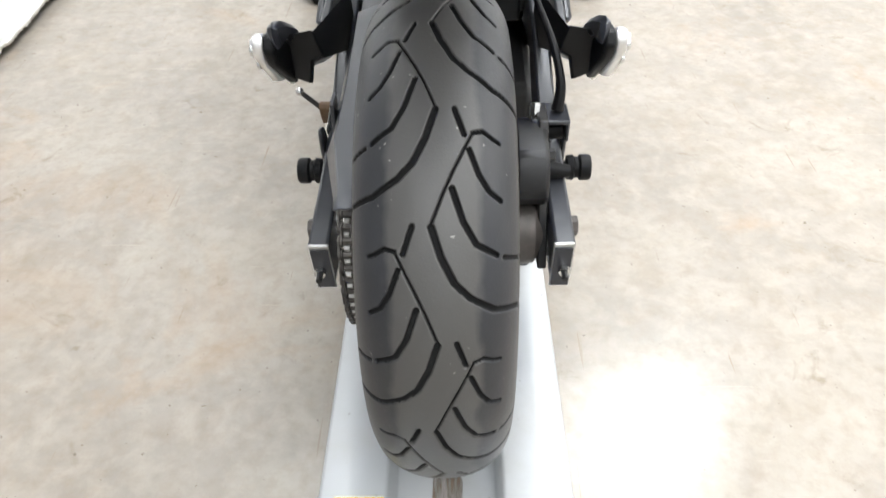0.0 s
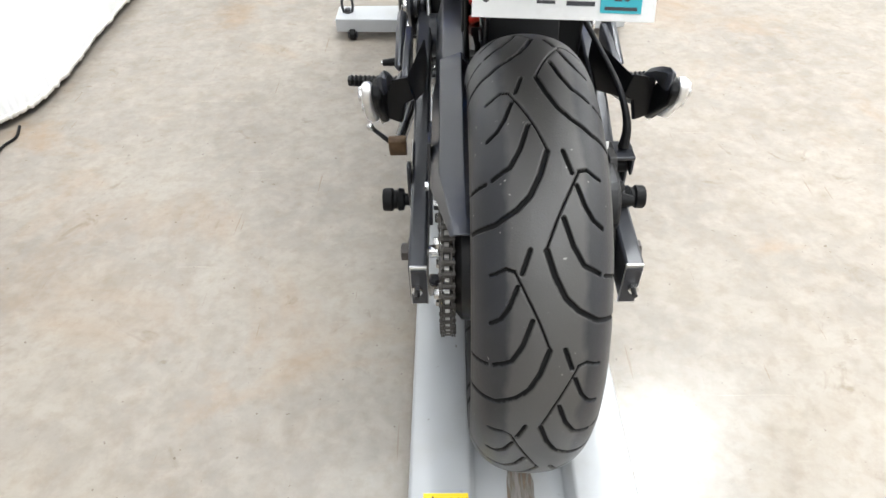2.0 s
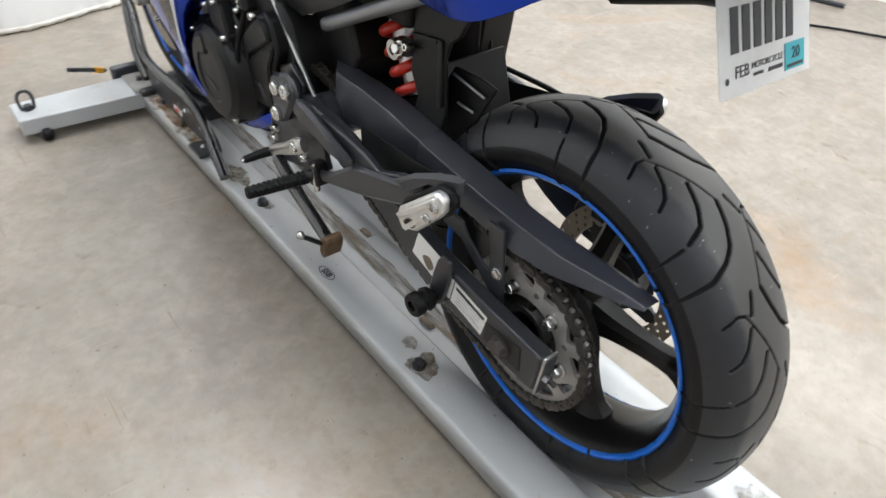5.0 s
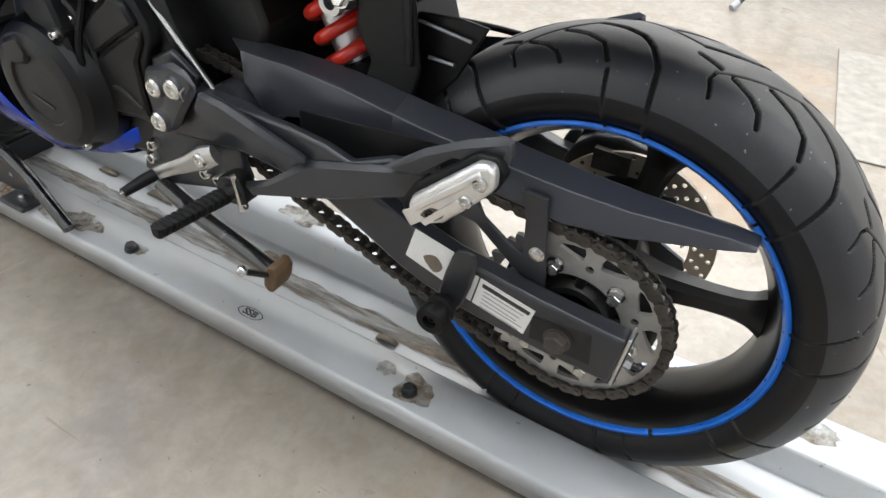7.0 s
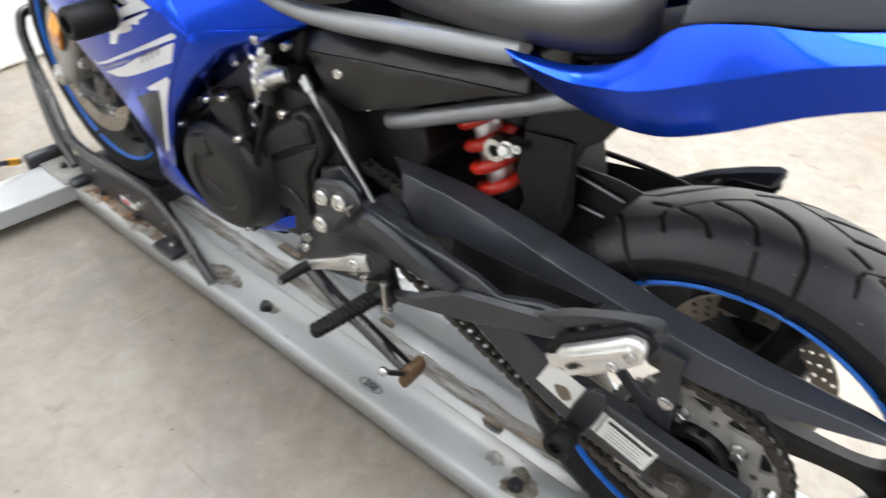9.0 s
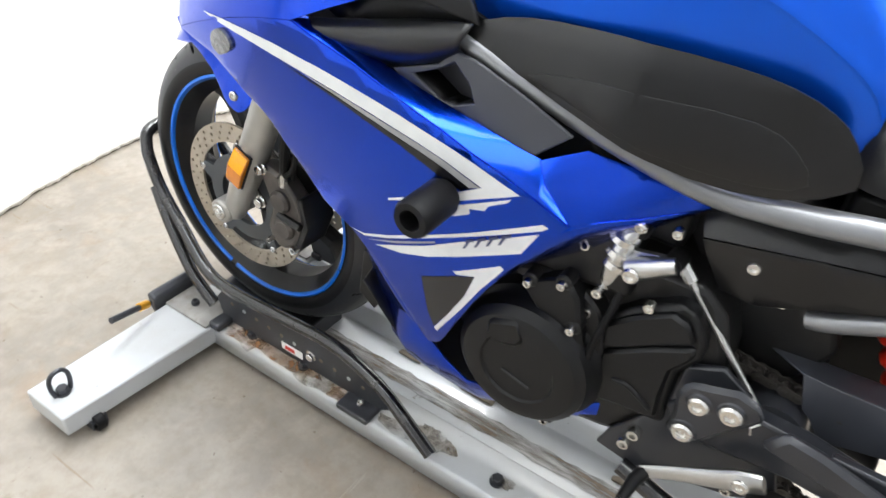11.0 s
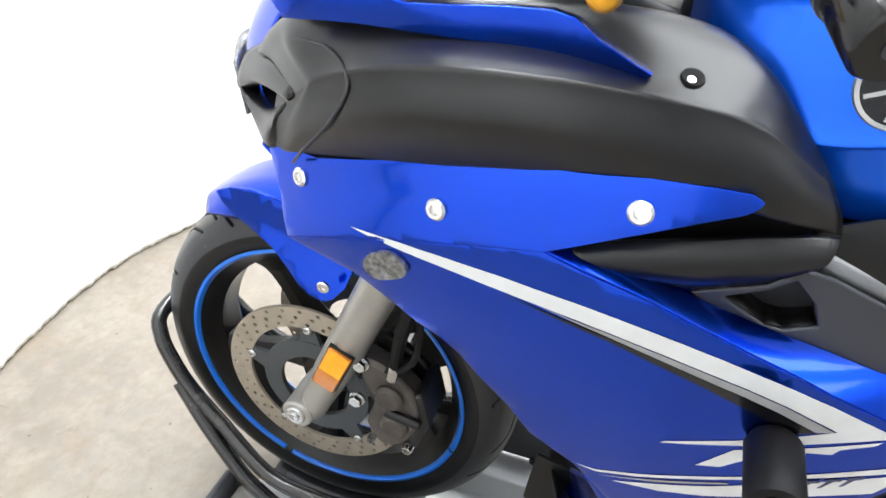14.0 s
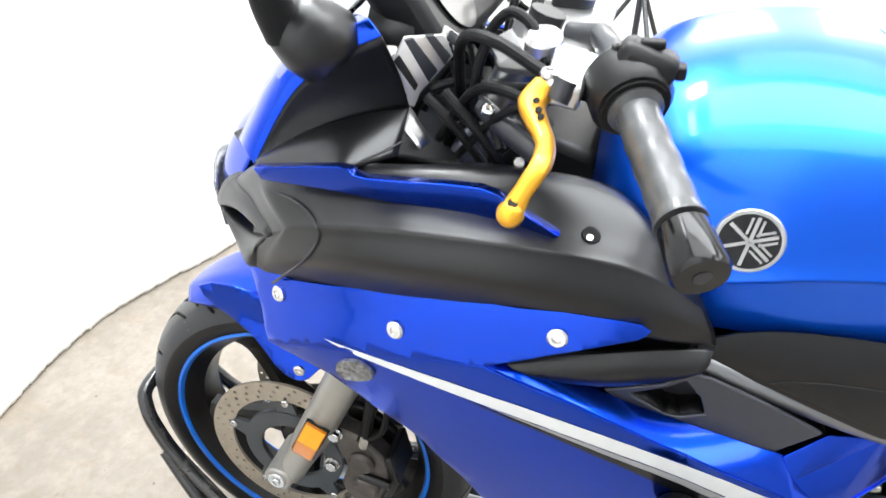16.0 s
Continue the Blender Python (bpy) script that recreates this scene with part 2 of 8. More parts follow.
def speckle(m, scale, color, lo, hi, most):
    """Small scattered specks of another colour."""
    n, l = m.node_tree.nodes, m.node_tree.links
    b = n["Principled BSDF"]
    was = b.inputs["Base Color"].links[0].from_socket
    tc = n.new("ShaderNodeTexCoord")
    t = n.new("ShaderNodeTexNoise")
    t.inputs["Scale"].default_value = scale
    t.inputs["Detail"].default_value = 2
    l.new(tc.outputs["Object"], t.inputs["Vector"])
    r = n.new("ShaderNodeMapRange")
    r.inputs["From Min"].default_value, r.inputs["From Max"].default_value = lo, hi
    r.inputs["To Max"].default_value = most
    l.new(t.outputs["Fac"], r.inputs["Value"])
    x = n.new("ShaderNodeMix")
    x.data_type = "RGBA"
    x.inputs["B"].default_value = (*color, 1)
    l.new(r.outputs["Result"], x.inputs["Factor"])
    l.new(was, x.inputs["A"])
    l.new(x.outputs["Result"], b.inputs["Base Color"])


def worn_crown(m, half, color):
    """Greyer, duller rubber where the tread has run on the road, with an uneven border."""
    n, l = m.node_tree.nodes, m.node_tree.links
    b = n["Principled BSDF"]
    was = b.inputs["Base Color"].links[0].from_socket
    tc = n.new("ShaderNodeTexCoord")
    xyz = n.new("ShaderNodeSeparateXYZ")
    l.new(tc.outputs["Object"], xyz.inputs["Vector"])
    side = n.new("ShaderNodeMath")
    side.operation = "ABSOLUTE"
    l.new(xyz.outputs["X"], side.inputs[0])
    t = n.new("ShaderNodeTexNoise")
    t.inputs["Scale"].default_value = 22
    t.inputs["Detail"].default_value = 5
    l.new(tc.outputs["Object"], t.inputs["Vector"])
    add = n.new("ShaderNodeMath")
    add.operation = "MULTIPLY_ADD"
    add.inputs[1].default_value = 0.022
    l.new(t.outputs["Fac"], add.inputs[0])
    l.new(side.outputs[0], add.inputs[2])
    r = n.new("ShaderNodeMapRange")
    r.inputs["From Min"].default_value, r.inputs["From Max"].default_value = half + 0.008, half + 0.015
    r.inputs["To Min"].default_value, r.inputs["To Max"].default_value = 1, 0
    l.new(add.outputs[0], r.inputs["Value"])
    x = n.new("ShaderNodeMix")
    x.data_type = "RGBA"
    x.inputs["B"].default_value = (*color, 1)
    l.new(r.outputs["Result"], x.inputs["Factor"])
    l.new(was, x.inputs["A"])
    l.new(x.outputs["Result"], b.inputs["Base Color"])


worn_crown(TREAD, 0.04, (0.058, 0.0555, 0.052))
TREAD.node_tree.nodes["Principled BSDF"].inputs["Sheen Weight"].default_value = 0.07
TREAD.node_tree.nodes["Principled BSDF"].inputs["Sheen Roughness"].default_value = 0.35
speckle(TREAD, 150, (0.3, 0.29, 0.27), 0.735, 0.77, 0.8)
speckle(CONCRETE, 70, (0.1, 0.075, 0.05), 0.72, 0.76, 0.6)
speckle(RAIL, 60, (0.16, 0.13, 0.1), 0.72, 0.76, 0.6)


# ---- shape helpers ----
def part(name, bm, material, parent=None, label="", smooth=True, bevel=0.0, solid=0.0, angle=35, segments=2):
    """Links a bmesh as one mesh object, under a thing or a part where one is given."""
    me = bpy.data.meshes.new(name)
    bmesh.ops.recalc_face_normals(bm, faces=bm.faces)
    bm.to_mesh(me)
    bm.free()
    for m in material if isinstance(material, (list, tuple)) else [material]:
        me.materials.append(m)
    if smooth:
        me.shade_smooth()
        me.set_sharp_from_angle(angle=radians(angle))
    ob = new(name, me)
    if parent:
        ob.parent = parent
    if label:
        tagged(ob, label)
    if solid:
        s = ob.modifiers.new("solid", "SOLIDIFY")
        s.thickness, s.offset = solid, 0
    if bevel:
        s = ob.modifiers.new("bevel", "BEVEL")
        s.width, s.segments, s.limit_method, s.angle_limit = bevel, segments, "ANGLE", radians(35)
    return ob


def shift(ob, m):
    ob.matrix_basis = m
    return ob


def thing(name, label, category, at=(0, 0, 0), group="", kind=""):
    ob = new(name)
    ob.location = at
    return tagged(ob, label, category, group, kind)


def catmull(points, steps, closed=False):
    """A smooth line through the points."""
    p = [Vector(q) for q in points]
    n = len(p)
    out = []
    for i in range(n if closed else n - 1):
        if closed:
            a, b, c, d = p[i - 1], p[i], p[(i + 1) % n], p[(i + 2) % n]
        else:
            a, b, c, d = p[max(i - 1, 0)], p[i], p[i + 1], p[min(i + 2, n - 1)]
        for k in range(steps):
            t = k / steps
            out.append(0.5 * (2 * b + (c - a) * t + (2 * a - 5 * b + 4 * c - d) * t * t + (3 * b - a - 3 * c + d) * t ** 3))
    if not closed:
        out.append(p[-1])
    return out


def add_tube(bm, points, radius, sides=12, smooth_steps=0, caps=True, flat=1.0):
    """A round bar along a line; radius a number or one for each point."""
    pts = catmull(points, smooth_steps) if smooth_steps else [Vector(q) for q in points]
    rad = radius if isinstance(radius, (list, tuple)) else [radius]
    n = len(pts)
    rings = []
    side = None
    for i, p in enumerate(pts):
        d = (pts[min(i + 1, n - 1)] - pts[max(i - 1, 0)]).normalized()
        if side is None:
            side = d.orthogonal().normalized()
            if abs(d.x) < 0.9:
                side = (Vector((1, 0, 0)) - d * d.x).normalized()
        side = (side - d * side.dot(d)).normalized()
        up = d.cross(side)
        f = i / (n - 1) * (len(rad) - 1)
        k = min(int(f), max(len(rad) - 2, 0))
        r = rad[k] + (rad[min(k + 1, len(rad) - 1)] - rad[k]) * (f - k)
        rings.append([bm.verts.new(p + r * (math.cos(a) * side * flat + math.sin(a) * up))
                      for a in (2 * math.pi * j / sides for j in range(sides))])
    for a, b in zip(rings, rings[1:]):
        for j in range(sides):
            bm.faces.new((a[j], a[(j + 1) % sides], b[(j + 1) % sides], b[j]))
    if caps:
        bm.faces.new(rings[0][::-1])
        bm.faces.new(rings[-1])
    return bm


def tube(points, radius, sides=12, smooth_steps=0, caps=True, flat=1.0):
    return add_tube(bmesh.new(), points, radius, sides, smooth_steps, caps, flat)


def add_lathe(bm, profile, centre=(0, 0, 0), sides=48, closed=True, start=0.0, sweep=2 * math.pi):
    """Turns a line of (x, radius) about the x axis through the centre."""
    c = Vector(centre)
    whole = abs(sweep - 2 * math.pi) < 1e-6
    count = sides if whole else sides + 1
    rings = []
    for j in range(count):
        a = start + sweep * j / sides
        rings.append([bm.verts.new(c + Vector((x, r * math.cos(a), r * math.sin(a)))) for x, r in profile])
    m = len(profile)
    for j in range(sides):
        a, b = rings[j], rings[(j + 1) % count]
        for k in range(m if closed else m - 1):
            q = (a[k], a[(k + 1) % m], b[(k + 1) % m], b[k])
            if len({v.co.to_tuple(6) for v in q}) >= 3:
                bm.faces.new(q)
    return bm


def lathe(profile, centre=(0, 0, 0), sides=48, closed=True):
    return add_lathe(bmesh.new(), profile, centre, sides, closed)


def add_disc(bm, x0, x1, r, centre=(0, 0, 0), sides=24, chamfer=0.0):
    """A short round bar along x."""
    s = 1 if x1 > x0 else -1
    c = chamfer * s
    prof = [(x0, 1e-5), (x0, r), (x1 - c, r), (x1, r - abs(c)), (x1, 1e-5)]
    add_lathe(bm, prof, centre, sides, closed=False)
    bmesh.ops.remove_doubles(bm, verts=bm.verts, dist=2e-5)
    return bm


def add_plate(bm, outline, x0, x1):
    """A flat piece with an outline in y and z, from x0 to x1."""
    a = [bm.verts.new((x0, y, z)) for y, z in outline]
    b = [bm.verts.new((x1, y, z)) for y, z in outline]
    n = len(a)
    fa, fb = bm.faces.new(a), bm.faces.new(b[::-1])
    for i in range(n):
        bm.faces.new((a[i], b[i], b[(i + 1) % n], a[(i + 1) % n]))
    fa.normal_update()
    fb.normal_update()
    bmesh.ops.triangulate(bm, faces=[fa, fb])
    return bm


def plate(outline, x0, x1):
    return add_plate(bmesh.new(), outline, x0, x1)


def holed_plate(outer, holes, x0, x1):
    """A flat piece with an outline in y and z and real openings."""
    bm = bmesh.new()
    edges = []
    for loop in [outer] + holes:
        vs = [bm.verts.new((x0, y, z)) for y, z in loop]
        edges += [bm.edges.new((a, b)) for a, b in zip(vs, vs[1:] + vs[:1])]
    bmesh.ops.triangle_fill(bm, edges=edges, use_beauty=True, use_dissolve=False)
    faces = bmesh.ops.extrude_face_region(bm, geom=bm.faces[:])["geom"]
    for v in faces:
        if isinstance(v, bmesh.types.BMVert):
            v.co.x = x1
    return bm


def ring_of(cy, cz, r, n, turn=0.0):
    return [(cy + r * math.cos(turn + 2 * math.pi * i / n), cz + r * math.sin(turn + 2 * math.pi * i / n)) for i in range(n)]


def rounded(outline, steps=3):
    return [(p.x, p.y) for p in catmull([(a, b, 0) for a, b in outline], steps, True)]


def add_box(bm, at, size, turn=None):
    m = Matrix.Translation(at) @ (turn.to_4x4() if turn else Matrix.Identity(4)) @ Matrix.Diagonal((*size, 1))
    bmesh.ops.create_cube(bm, size=1, matrix=m)
    return bm


def box(at, size, turn=None):
    return add_box(bmesh.new(), at, size, turn)


def add_sheet(bm, outline, fx, step=0.03, lift=0.0):
    """A sheet with an outline in y and z that follows the surface x = fx(y, z)."""
    tmp = bmesh.new()
    f = tmp.faces.new([tmp.verts.new((0, y, z)) for y, z in outline])
    f.normal_update()
    bmesh.ops.triangulate(tmp, faces=[f])
    ys, zs = [p[0] for p in outline], [p[1] for p in outline]
    for axis, lo, hi in ((1, min(ys), max(ys)), (2, min(zs), max(zs))):
        k = lo + step
        while k < hi:
            co, no = [0, 0, 0], [0, 0, 0]
            co[axis], no[axis] = k, 1
            bmesh.ops.bisect_plane(tmp, geom=tmp.verts[:] + tmp.edges[:] + tmp.faces[:], plane_co=co, plane_no=no, dist=1e-6)
            k += step
    bmesh.ops.remove_doubles(tmp, verts=tmp.verts, dist=1e-5)
    vs = {v: bm.verts.new((fx(v.co.y, v.co.z) + lift, v.co.y, v.co.z)) for v in tmp.verts}
    for f in tmp.faces:
        bm.faces.new([vs[v] for v in f.verts])
    tmp.free()
    return bm


def sheet(outline, fx, step=0.03, lift=0.0):
    return add_sheet(bmesh.new(), outline, fx, step, lift)


def add_loft(bm, rows, steps_u=6, steps_v=6, closed=False):
    """A smooth skin over rows of points."""
    along = [catmull(r, steps_u, closed) for r in rows]
    cols = [catmull(c, steps_v) for c in zip(*along)]
    vs = [[bm.verts.new(p) for p in c] for c in cols]
    n = len(vs)
    for i in range(n if closed else n - 1):
        a, b = vs[i], vs[(i + 1) % n]
        for j in range(len(a) - 1):
            bm.faces.new((a[j], a[j + 1], b[j + 1], b[j]))
    return bm


def loft(rows, steps_u=6, steps_v=6, closed=False):
    return add_loft(bmesh.new(), rows, steps_u, steps_v, closed)


def mirror(bm):
    for v in bm.verts:
        v.co.x = -v.co.x
    return bm


def bolt(parent, at, r=0.006, height=0.006, way=(-1, 0, 0), material=None, name="bolt", socket=True, sides=6, label=""):
    """A screw with a round head and a hex recess, or a hex head."""
    bm = bmesh.new()
    if socket:
        prof = [(0, 1e-5), (0, r), (height * 0.6, r), (height, r * 0.8), (height, r * 0.5), (height * 0.45, r * 0.45), (height * 0.45, 1e-5)]
        add_lathe(bm, prof, sides=16, closed=False)
    else:
        add_lathe(bm, [(0, 1e-5), (0, r * 1.25), (height * 0.25, r * 1.25), (height * 0.25, r * 0.2)], sides=16, closed=False)
        add_lathe(bm, [(height * 0.2, 1e-5), (height * 0.2, r), (height * 0.9, r), (height, r * 0.85), (height, 1e-5)], sides=sides, closed=False)
    bmesh.ops.remove_doubles(bm, verts=bm.verts, dist=2e-5)
    ob = part(name, bm, material or ZINC, parent, label)
    ob.matrix_basis = Matrix.Translation(at) @ Vector((1, 0, 0)).rotation_difference(Vector(way)).to_matrix().to_4x4()
    return ob

# ---- room ----
ROOM = (-1.45, 2.85, -4.6, 2.85, 3.6)  # left, right, rear, front, height


def room():
    x0, x1, y0, y1, h = ROOM
    bm = bmesh.new()
    bmesh.ops.create_grid(bm, x_segments=40, y_segments=60, size=0.5,
                          matrix=Matrix.Translation(((x0 + x1) / 2, (y0 + y1) / 2, 0)) @ Matrix.Diagonal((x1 - x0 + 0.4, y1 - y0 + 0.4, 1, 1)))
    for v in bm.verts:
        v.co.z = 0
    tagged(part("floor", bm, CONCRETE), "polished beige concrete floor with stains and scuffs", "floor", kind="structure")
    for name, at, size in (("wall_left", (x0 - 0.1, (y0 + y1) / 2, h / 2), (0.2, y1 - y0 + 0.4, h)),
                           ("wall_right", (x1 + 0.1, (y0 + y1) / 2, h / 2), (0.2, y1 - y0 + 0.4, h)),
                           ("wall_front", ((x0 + x1) / 2, y1 + 0.1, h / 2), (x1 - x0 - 0.004, 0.2, h)),
                           ("wall_rear", ((x0 + x1) / 2, y0 - 0.1, h / 2), (x1 - x0 - 0.004, 0.2, h))):
        tagged(part(name, box(at, size), UNSEEN_LEFT_WALL if name == "wall_left" else UNSEEN_REAR_WALL if name == "wall_rear" else WALL), "plain painted wall", "wall", kind="structure")
    tagged(part("ceiling", box(((x0 + x1) / 2, (y0 + y1) / 2, h + 0.1), (x1 - x0 + 0.4, y1 - y0 + 0.4, 0.2)), CEILING),
           "plain grey painted ceiling", "ceiling", kind="structure")


room()


def unseen_ceiling_lamp(x, y, sx, sy, power, tilt):
    lamp = thing("unseen_ceiling_light", "long white ceiling light, out of view, added to light the motorcycle", "ceiling light", (x, y, ROOM[4]), "ceiling lights")
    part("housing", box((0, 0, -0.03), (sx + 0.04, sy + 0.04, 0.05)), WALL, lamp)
    data = bpy.data.lights.new("unseen_ceiling_lamp", "AREA")
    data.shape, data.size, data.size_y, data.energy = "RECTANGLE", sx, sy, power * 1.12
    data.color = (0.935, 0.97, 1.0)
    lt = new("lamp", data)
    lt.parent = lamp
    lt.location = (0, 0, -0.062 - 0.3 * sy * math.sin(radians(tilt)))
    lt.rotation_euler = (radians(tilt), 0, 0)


# unseen lamps, sized to brighten upward faces and backdrop; the smallest matches floor glare
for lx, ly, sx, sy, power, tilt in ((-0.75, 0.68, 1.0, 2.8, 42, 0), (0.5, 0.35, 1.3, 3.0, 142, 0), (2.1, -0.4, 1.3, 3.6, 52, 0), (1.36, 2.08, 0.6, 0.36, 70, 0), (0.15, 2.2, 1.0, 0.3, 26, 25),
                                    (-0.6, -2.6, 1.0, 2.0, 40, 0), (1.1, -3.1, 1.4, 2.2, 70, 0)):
    unseen_ceiling_lamp(lx, ly, sx, sy, power, tilt)


def drape(name, line, height, waves, label, soft=0.6, lift=0.003, rumple=0.02):
    """A hanging cloth along a line on the floor, with folds and a creased hem."""
    bm = bmesh.new()
    pts = catmull([(x, y, 0) for x, y in line], 40)
    cols = []
    rnd = random.Random(5)
    for i, p in enumerate(pts):
        a, b = pts[max(i - 1, 0)], pts[min(i + 1, len(pts) - 1)]
        d = (b - a).normalized()
        nrm = Vector((-d.y, d.x, 0))
        col = []
        for k in range(25):
            z = height * (k / 24) ** 1.6
            w = soft * 0.016 * math.sin(i * waves + 0.8 * math.sin(i * 0.13)) + rumple * noise.noise(Vector((i * 0.12, z * 1.5, 3)))
            w *= 0.5 + 0.7 * min(z / 0.6, 1)
            foot = 0.007 * math.exp(-z / 0.04) * (0.6 + noise.noise(Vector((i * 0.21, 1, 7))))
            col.append(bm.verts.new(p + nrm * (w + foot) + Vector((0, 0, z + lift + 0.006 * rnd.random() * (k == 0)))))
        cols.append(col)
    for a, b in zip(cols, cols[1:]):
        for k in range(24):
            bm.faces.new((a[k], b[k], b[k + 1], a[k + 1]))
    hem = bmesh.new()
    rows = []
    for col in cols:
        rows.append([hem.verts.new(col[0].co), hem.verts.new(col[0].co.lerp(col[1].co, 0.5)), hem.verts.new(col[1].co)])
    for a, b in zip(rows, rows[1:]):
        for k in range(2):
            hem.faces.new((a[k], b[k], b[k + 1], a[k + 1]))
    ob = tagged(part(name, bm, CLOTH, solid=0.003, angle=180), label, "backdrop cloth", kind="structure")
    part("hem", hem, HEM, ob, "dirty beige hem", solid=0.0045, angle=180)


drape("backdrop_left", [(-1.43, 0.84), (-1.4, 0.87), (-1.345, 0.94), (-1.305, 1.04), (-1.295, 1.2), (-1.31, 1.5), (-1.315, 1.9), (-1.29, 2.2), (-1.25, 2.58)], 3.3, 0.14,
      "white cloth backdrop hanging just above the concrete floor", 0.1, 0.022, 0.012)
drape("backdrop_front", [(-1.27, 2.66), (-0.9, 2.5), (-0.6, 2.36), (-0.33, 2.25), (0.0, 2.315), (0.25, 2.35), (0.45, 2.345), (0.66, 2.285), (0.92, 2.195), (1.4, 2.16), (2.1, 2.2), (2.75, 2.26)], 3.3, 0.22,
      "white cloth backdrop hanging behind the motorcycle", 0.06, 0.003, 0.008)

# ---- wheel dolly under the motorcycle ----
DECK = 0.068  # height of the flanges


def dolly():
    d = thing("motorcycle_dolly", "grey painted steel wheel dolly with a long channel, stained and scuffed", "motorcycle dolly")
    # channel and flanges as one folded section
    sec = [(-0.168, 0.022), (-0.168, 0.061), (-0.166, 0.0645), (-0.1625, 0.066), (-0.083, 0.066), (-0.078, 0.062), (-0.073, 0.014), (-0.068, 0.010),
           (0.068, 0.010), (0.073, 0.014), (0.078, 0.062), (0.083, 0.066), (0.1625, 0.066), (0.166, 0.0645), (0.168, 0.061), (0.168, 0.022)]
    bm = bmesh.new()
    ys = [-0.62 + 0.05 * i for i in range(45)]
    rows = [[bm.verts.new((x, y, z)) for x, z in sec] for y in ys]
    for a, b in zip(rows, rows[1:]):
        for j in range(len(sec) - 1):
            bm.faces.new((a[j], a[j + 1], b[j + 1], b[j]))
    chan = part("channel", bm, RAIL, d, solid=0.004, angle=50)
    # grimy strip worn along the bottom of the channel
    bm = bmesh.new()
    rnd = random.Random(3)
    left, right = [], []
    for i in range(90):
        y = -0.6 + i * 0.024
        left.append(bm.verts.new((-0.022 + 0.006 * rnd.random(), y, 0.0135)))
        right.append(bm.verts.new((0.016 + 0.008 * rnd.random(), y, 0.0135)))
    for i in range(89):
        bm.faces.new((left[i], right[i], right[i + 1], left[i + 1]))
    part("grime_strip", bm, STREAK, chan, "brown grimy wear strip", smooth=False)
    for y0, y1, x, w in ((0.30, 0.345, -0.03, 0.012), (0.62, 0.66, 0.03, 0.014), (0.92, 1.0, 0.045, 0.02), (1.1, 1.16, 0.05, 0.014)):
        part("debris", plate([(y0, 0.0135), (y1, 0.0135), (y1 - 0.01, 0.018), (y0 + 0.008, 0.019)], x, x + w), GRIME, chan, "flake of dried dirt", bevel=0.002)
    # outriggers with casters at the front
    for s in (-1, 1):
        bm = bmesh.new()
        o = [(0.10, 1.465), (0.49, 1.49), (0.49, 1.60), (0.10, 1.60)]
        lo = [bm.verts.new((s * x, y, 0.026)) for x, y in o]
        hi = [bm.verts.new((s * x, y, DECK + 0.004)) for x, y in o]
        bm.faces.new(hi)
        bm.faces.new(lo[::-1])
        for i in range(4):
            bm.faces.new((lo[i], hi[i], hi[(i + 1) % 4], lo[(i + 1) % 4]))
        arm = part("outrigger", bm, RAIL, d, bevel=0.004)
        caster(d, s * 0.435, 1.492)
        tie_ring(d, s * 0.452, 1.545)
        part("corner_plate", plate([(1.475, DECK + 0.0045), (1.6, DECK + 0.0045), (1.6, DECK + 0.009), (1.475, DECK + 0.009)], s * 0.112, s * 0.186), WORN_PLATE, d, bevel=0.0015)
        bolt(d, (s * 0.149, 1.548, DECK + 0.009), 0.009, 0.009, (0, 0, 1), BLACK_METAL, socket=True)
    for y in (0.207, 0.811):
        for s in (-1, 1):
            bolt(d, (s * 0.135, y, DECK), 0.0105, 0.014, (0, 0, 1), BLACK_METAL, socket=False)
    for y in (1.39, 1.25):
        bolt(d, (-0.137, y, DECK), 0.010, 0.013, (0, 0, 1), BLACK_METAL, socket=False)
    # stains round the bolts and rust at the front
    stain(d, (-0.13, 0.202), 0.034, DIRT, 11, 1.3)
    stain(d, (-0.115, 0.262), 0.017, DIRT, 12, 1.2)
    stain(d, (-0.128, 0.8), 0.016, DIRT, 13, 1.5)
    stain(d, (-0.145, 1.33), 0.07, RUST_FILM, 14, 2.1, 0.3)
    stain(d, (-0.14, 1.53), 0.04, RUST_FILM, 24, 1.1, 0.8)
    stain(d, (-0.15, 1.395), 0.045, RUST_FILM, 31, 1.5, 0.7)
    stain(d, (-0.15, 1.21), 0.05, DIRT, 32, 2.0, 0.5)
    stain(d, (-0.15, 1.12), 0.04, RUST_FILM, 33, 1.6, 0.7)
    stain(d, (-0.145, 1.0), 0.04, DIRT, 25, 1.8, 0.5)
    stain(d, (-0.13, 0.95), 0.028, DIRT, 15, 1.9)
    stain(d, (0.13, -0.33), 0.03, DIRT, 16, 1.8)
    stain(d, (0.12, 0.62), 0.03, DIRT, 17, 2.2)
    # oval badge with lettering, and the warning label at the rear
    badge(d)
    lab = part("warning_label", box((-0.114, -0.292, DECK + 0.0008), (0.066, 0.1, 0.0008)), PAPER, d, "white warning label with a yellow heading")
    part("label_heading", box((-0.114, -0.255, DECK + 0.0014), (0.066, 0.024, 0.0008)), YELLOW, lab, "yellow heading band")
    tri = bmesh.new()
    tri.faces.new([tri.verts.new((-0.114 + x, -0.255 + y, DECK + 0.0024)) for x, y in ((-0.027, -0.008), (-0.011, -0.008), (-0.019, 0.008))])
    part("label_triangle", tri, INK, lab, smooth=False)
    text_on(lab, "CAUTION", (-0.107, -0.255, DECK + 0.0024), 0.011, INK, Matrix.Identity(3))
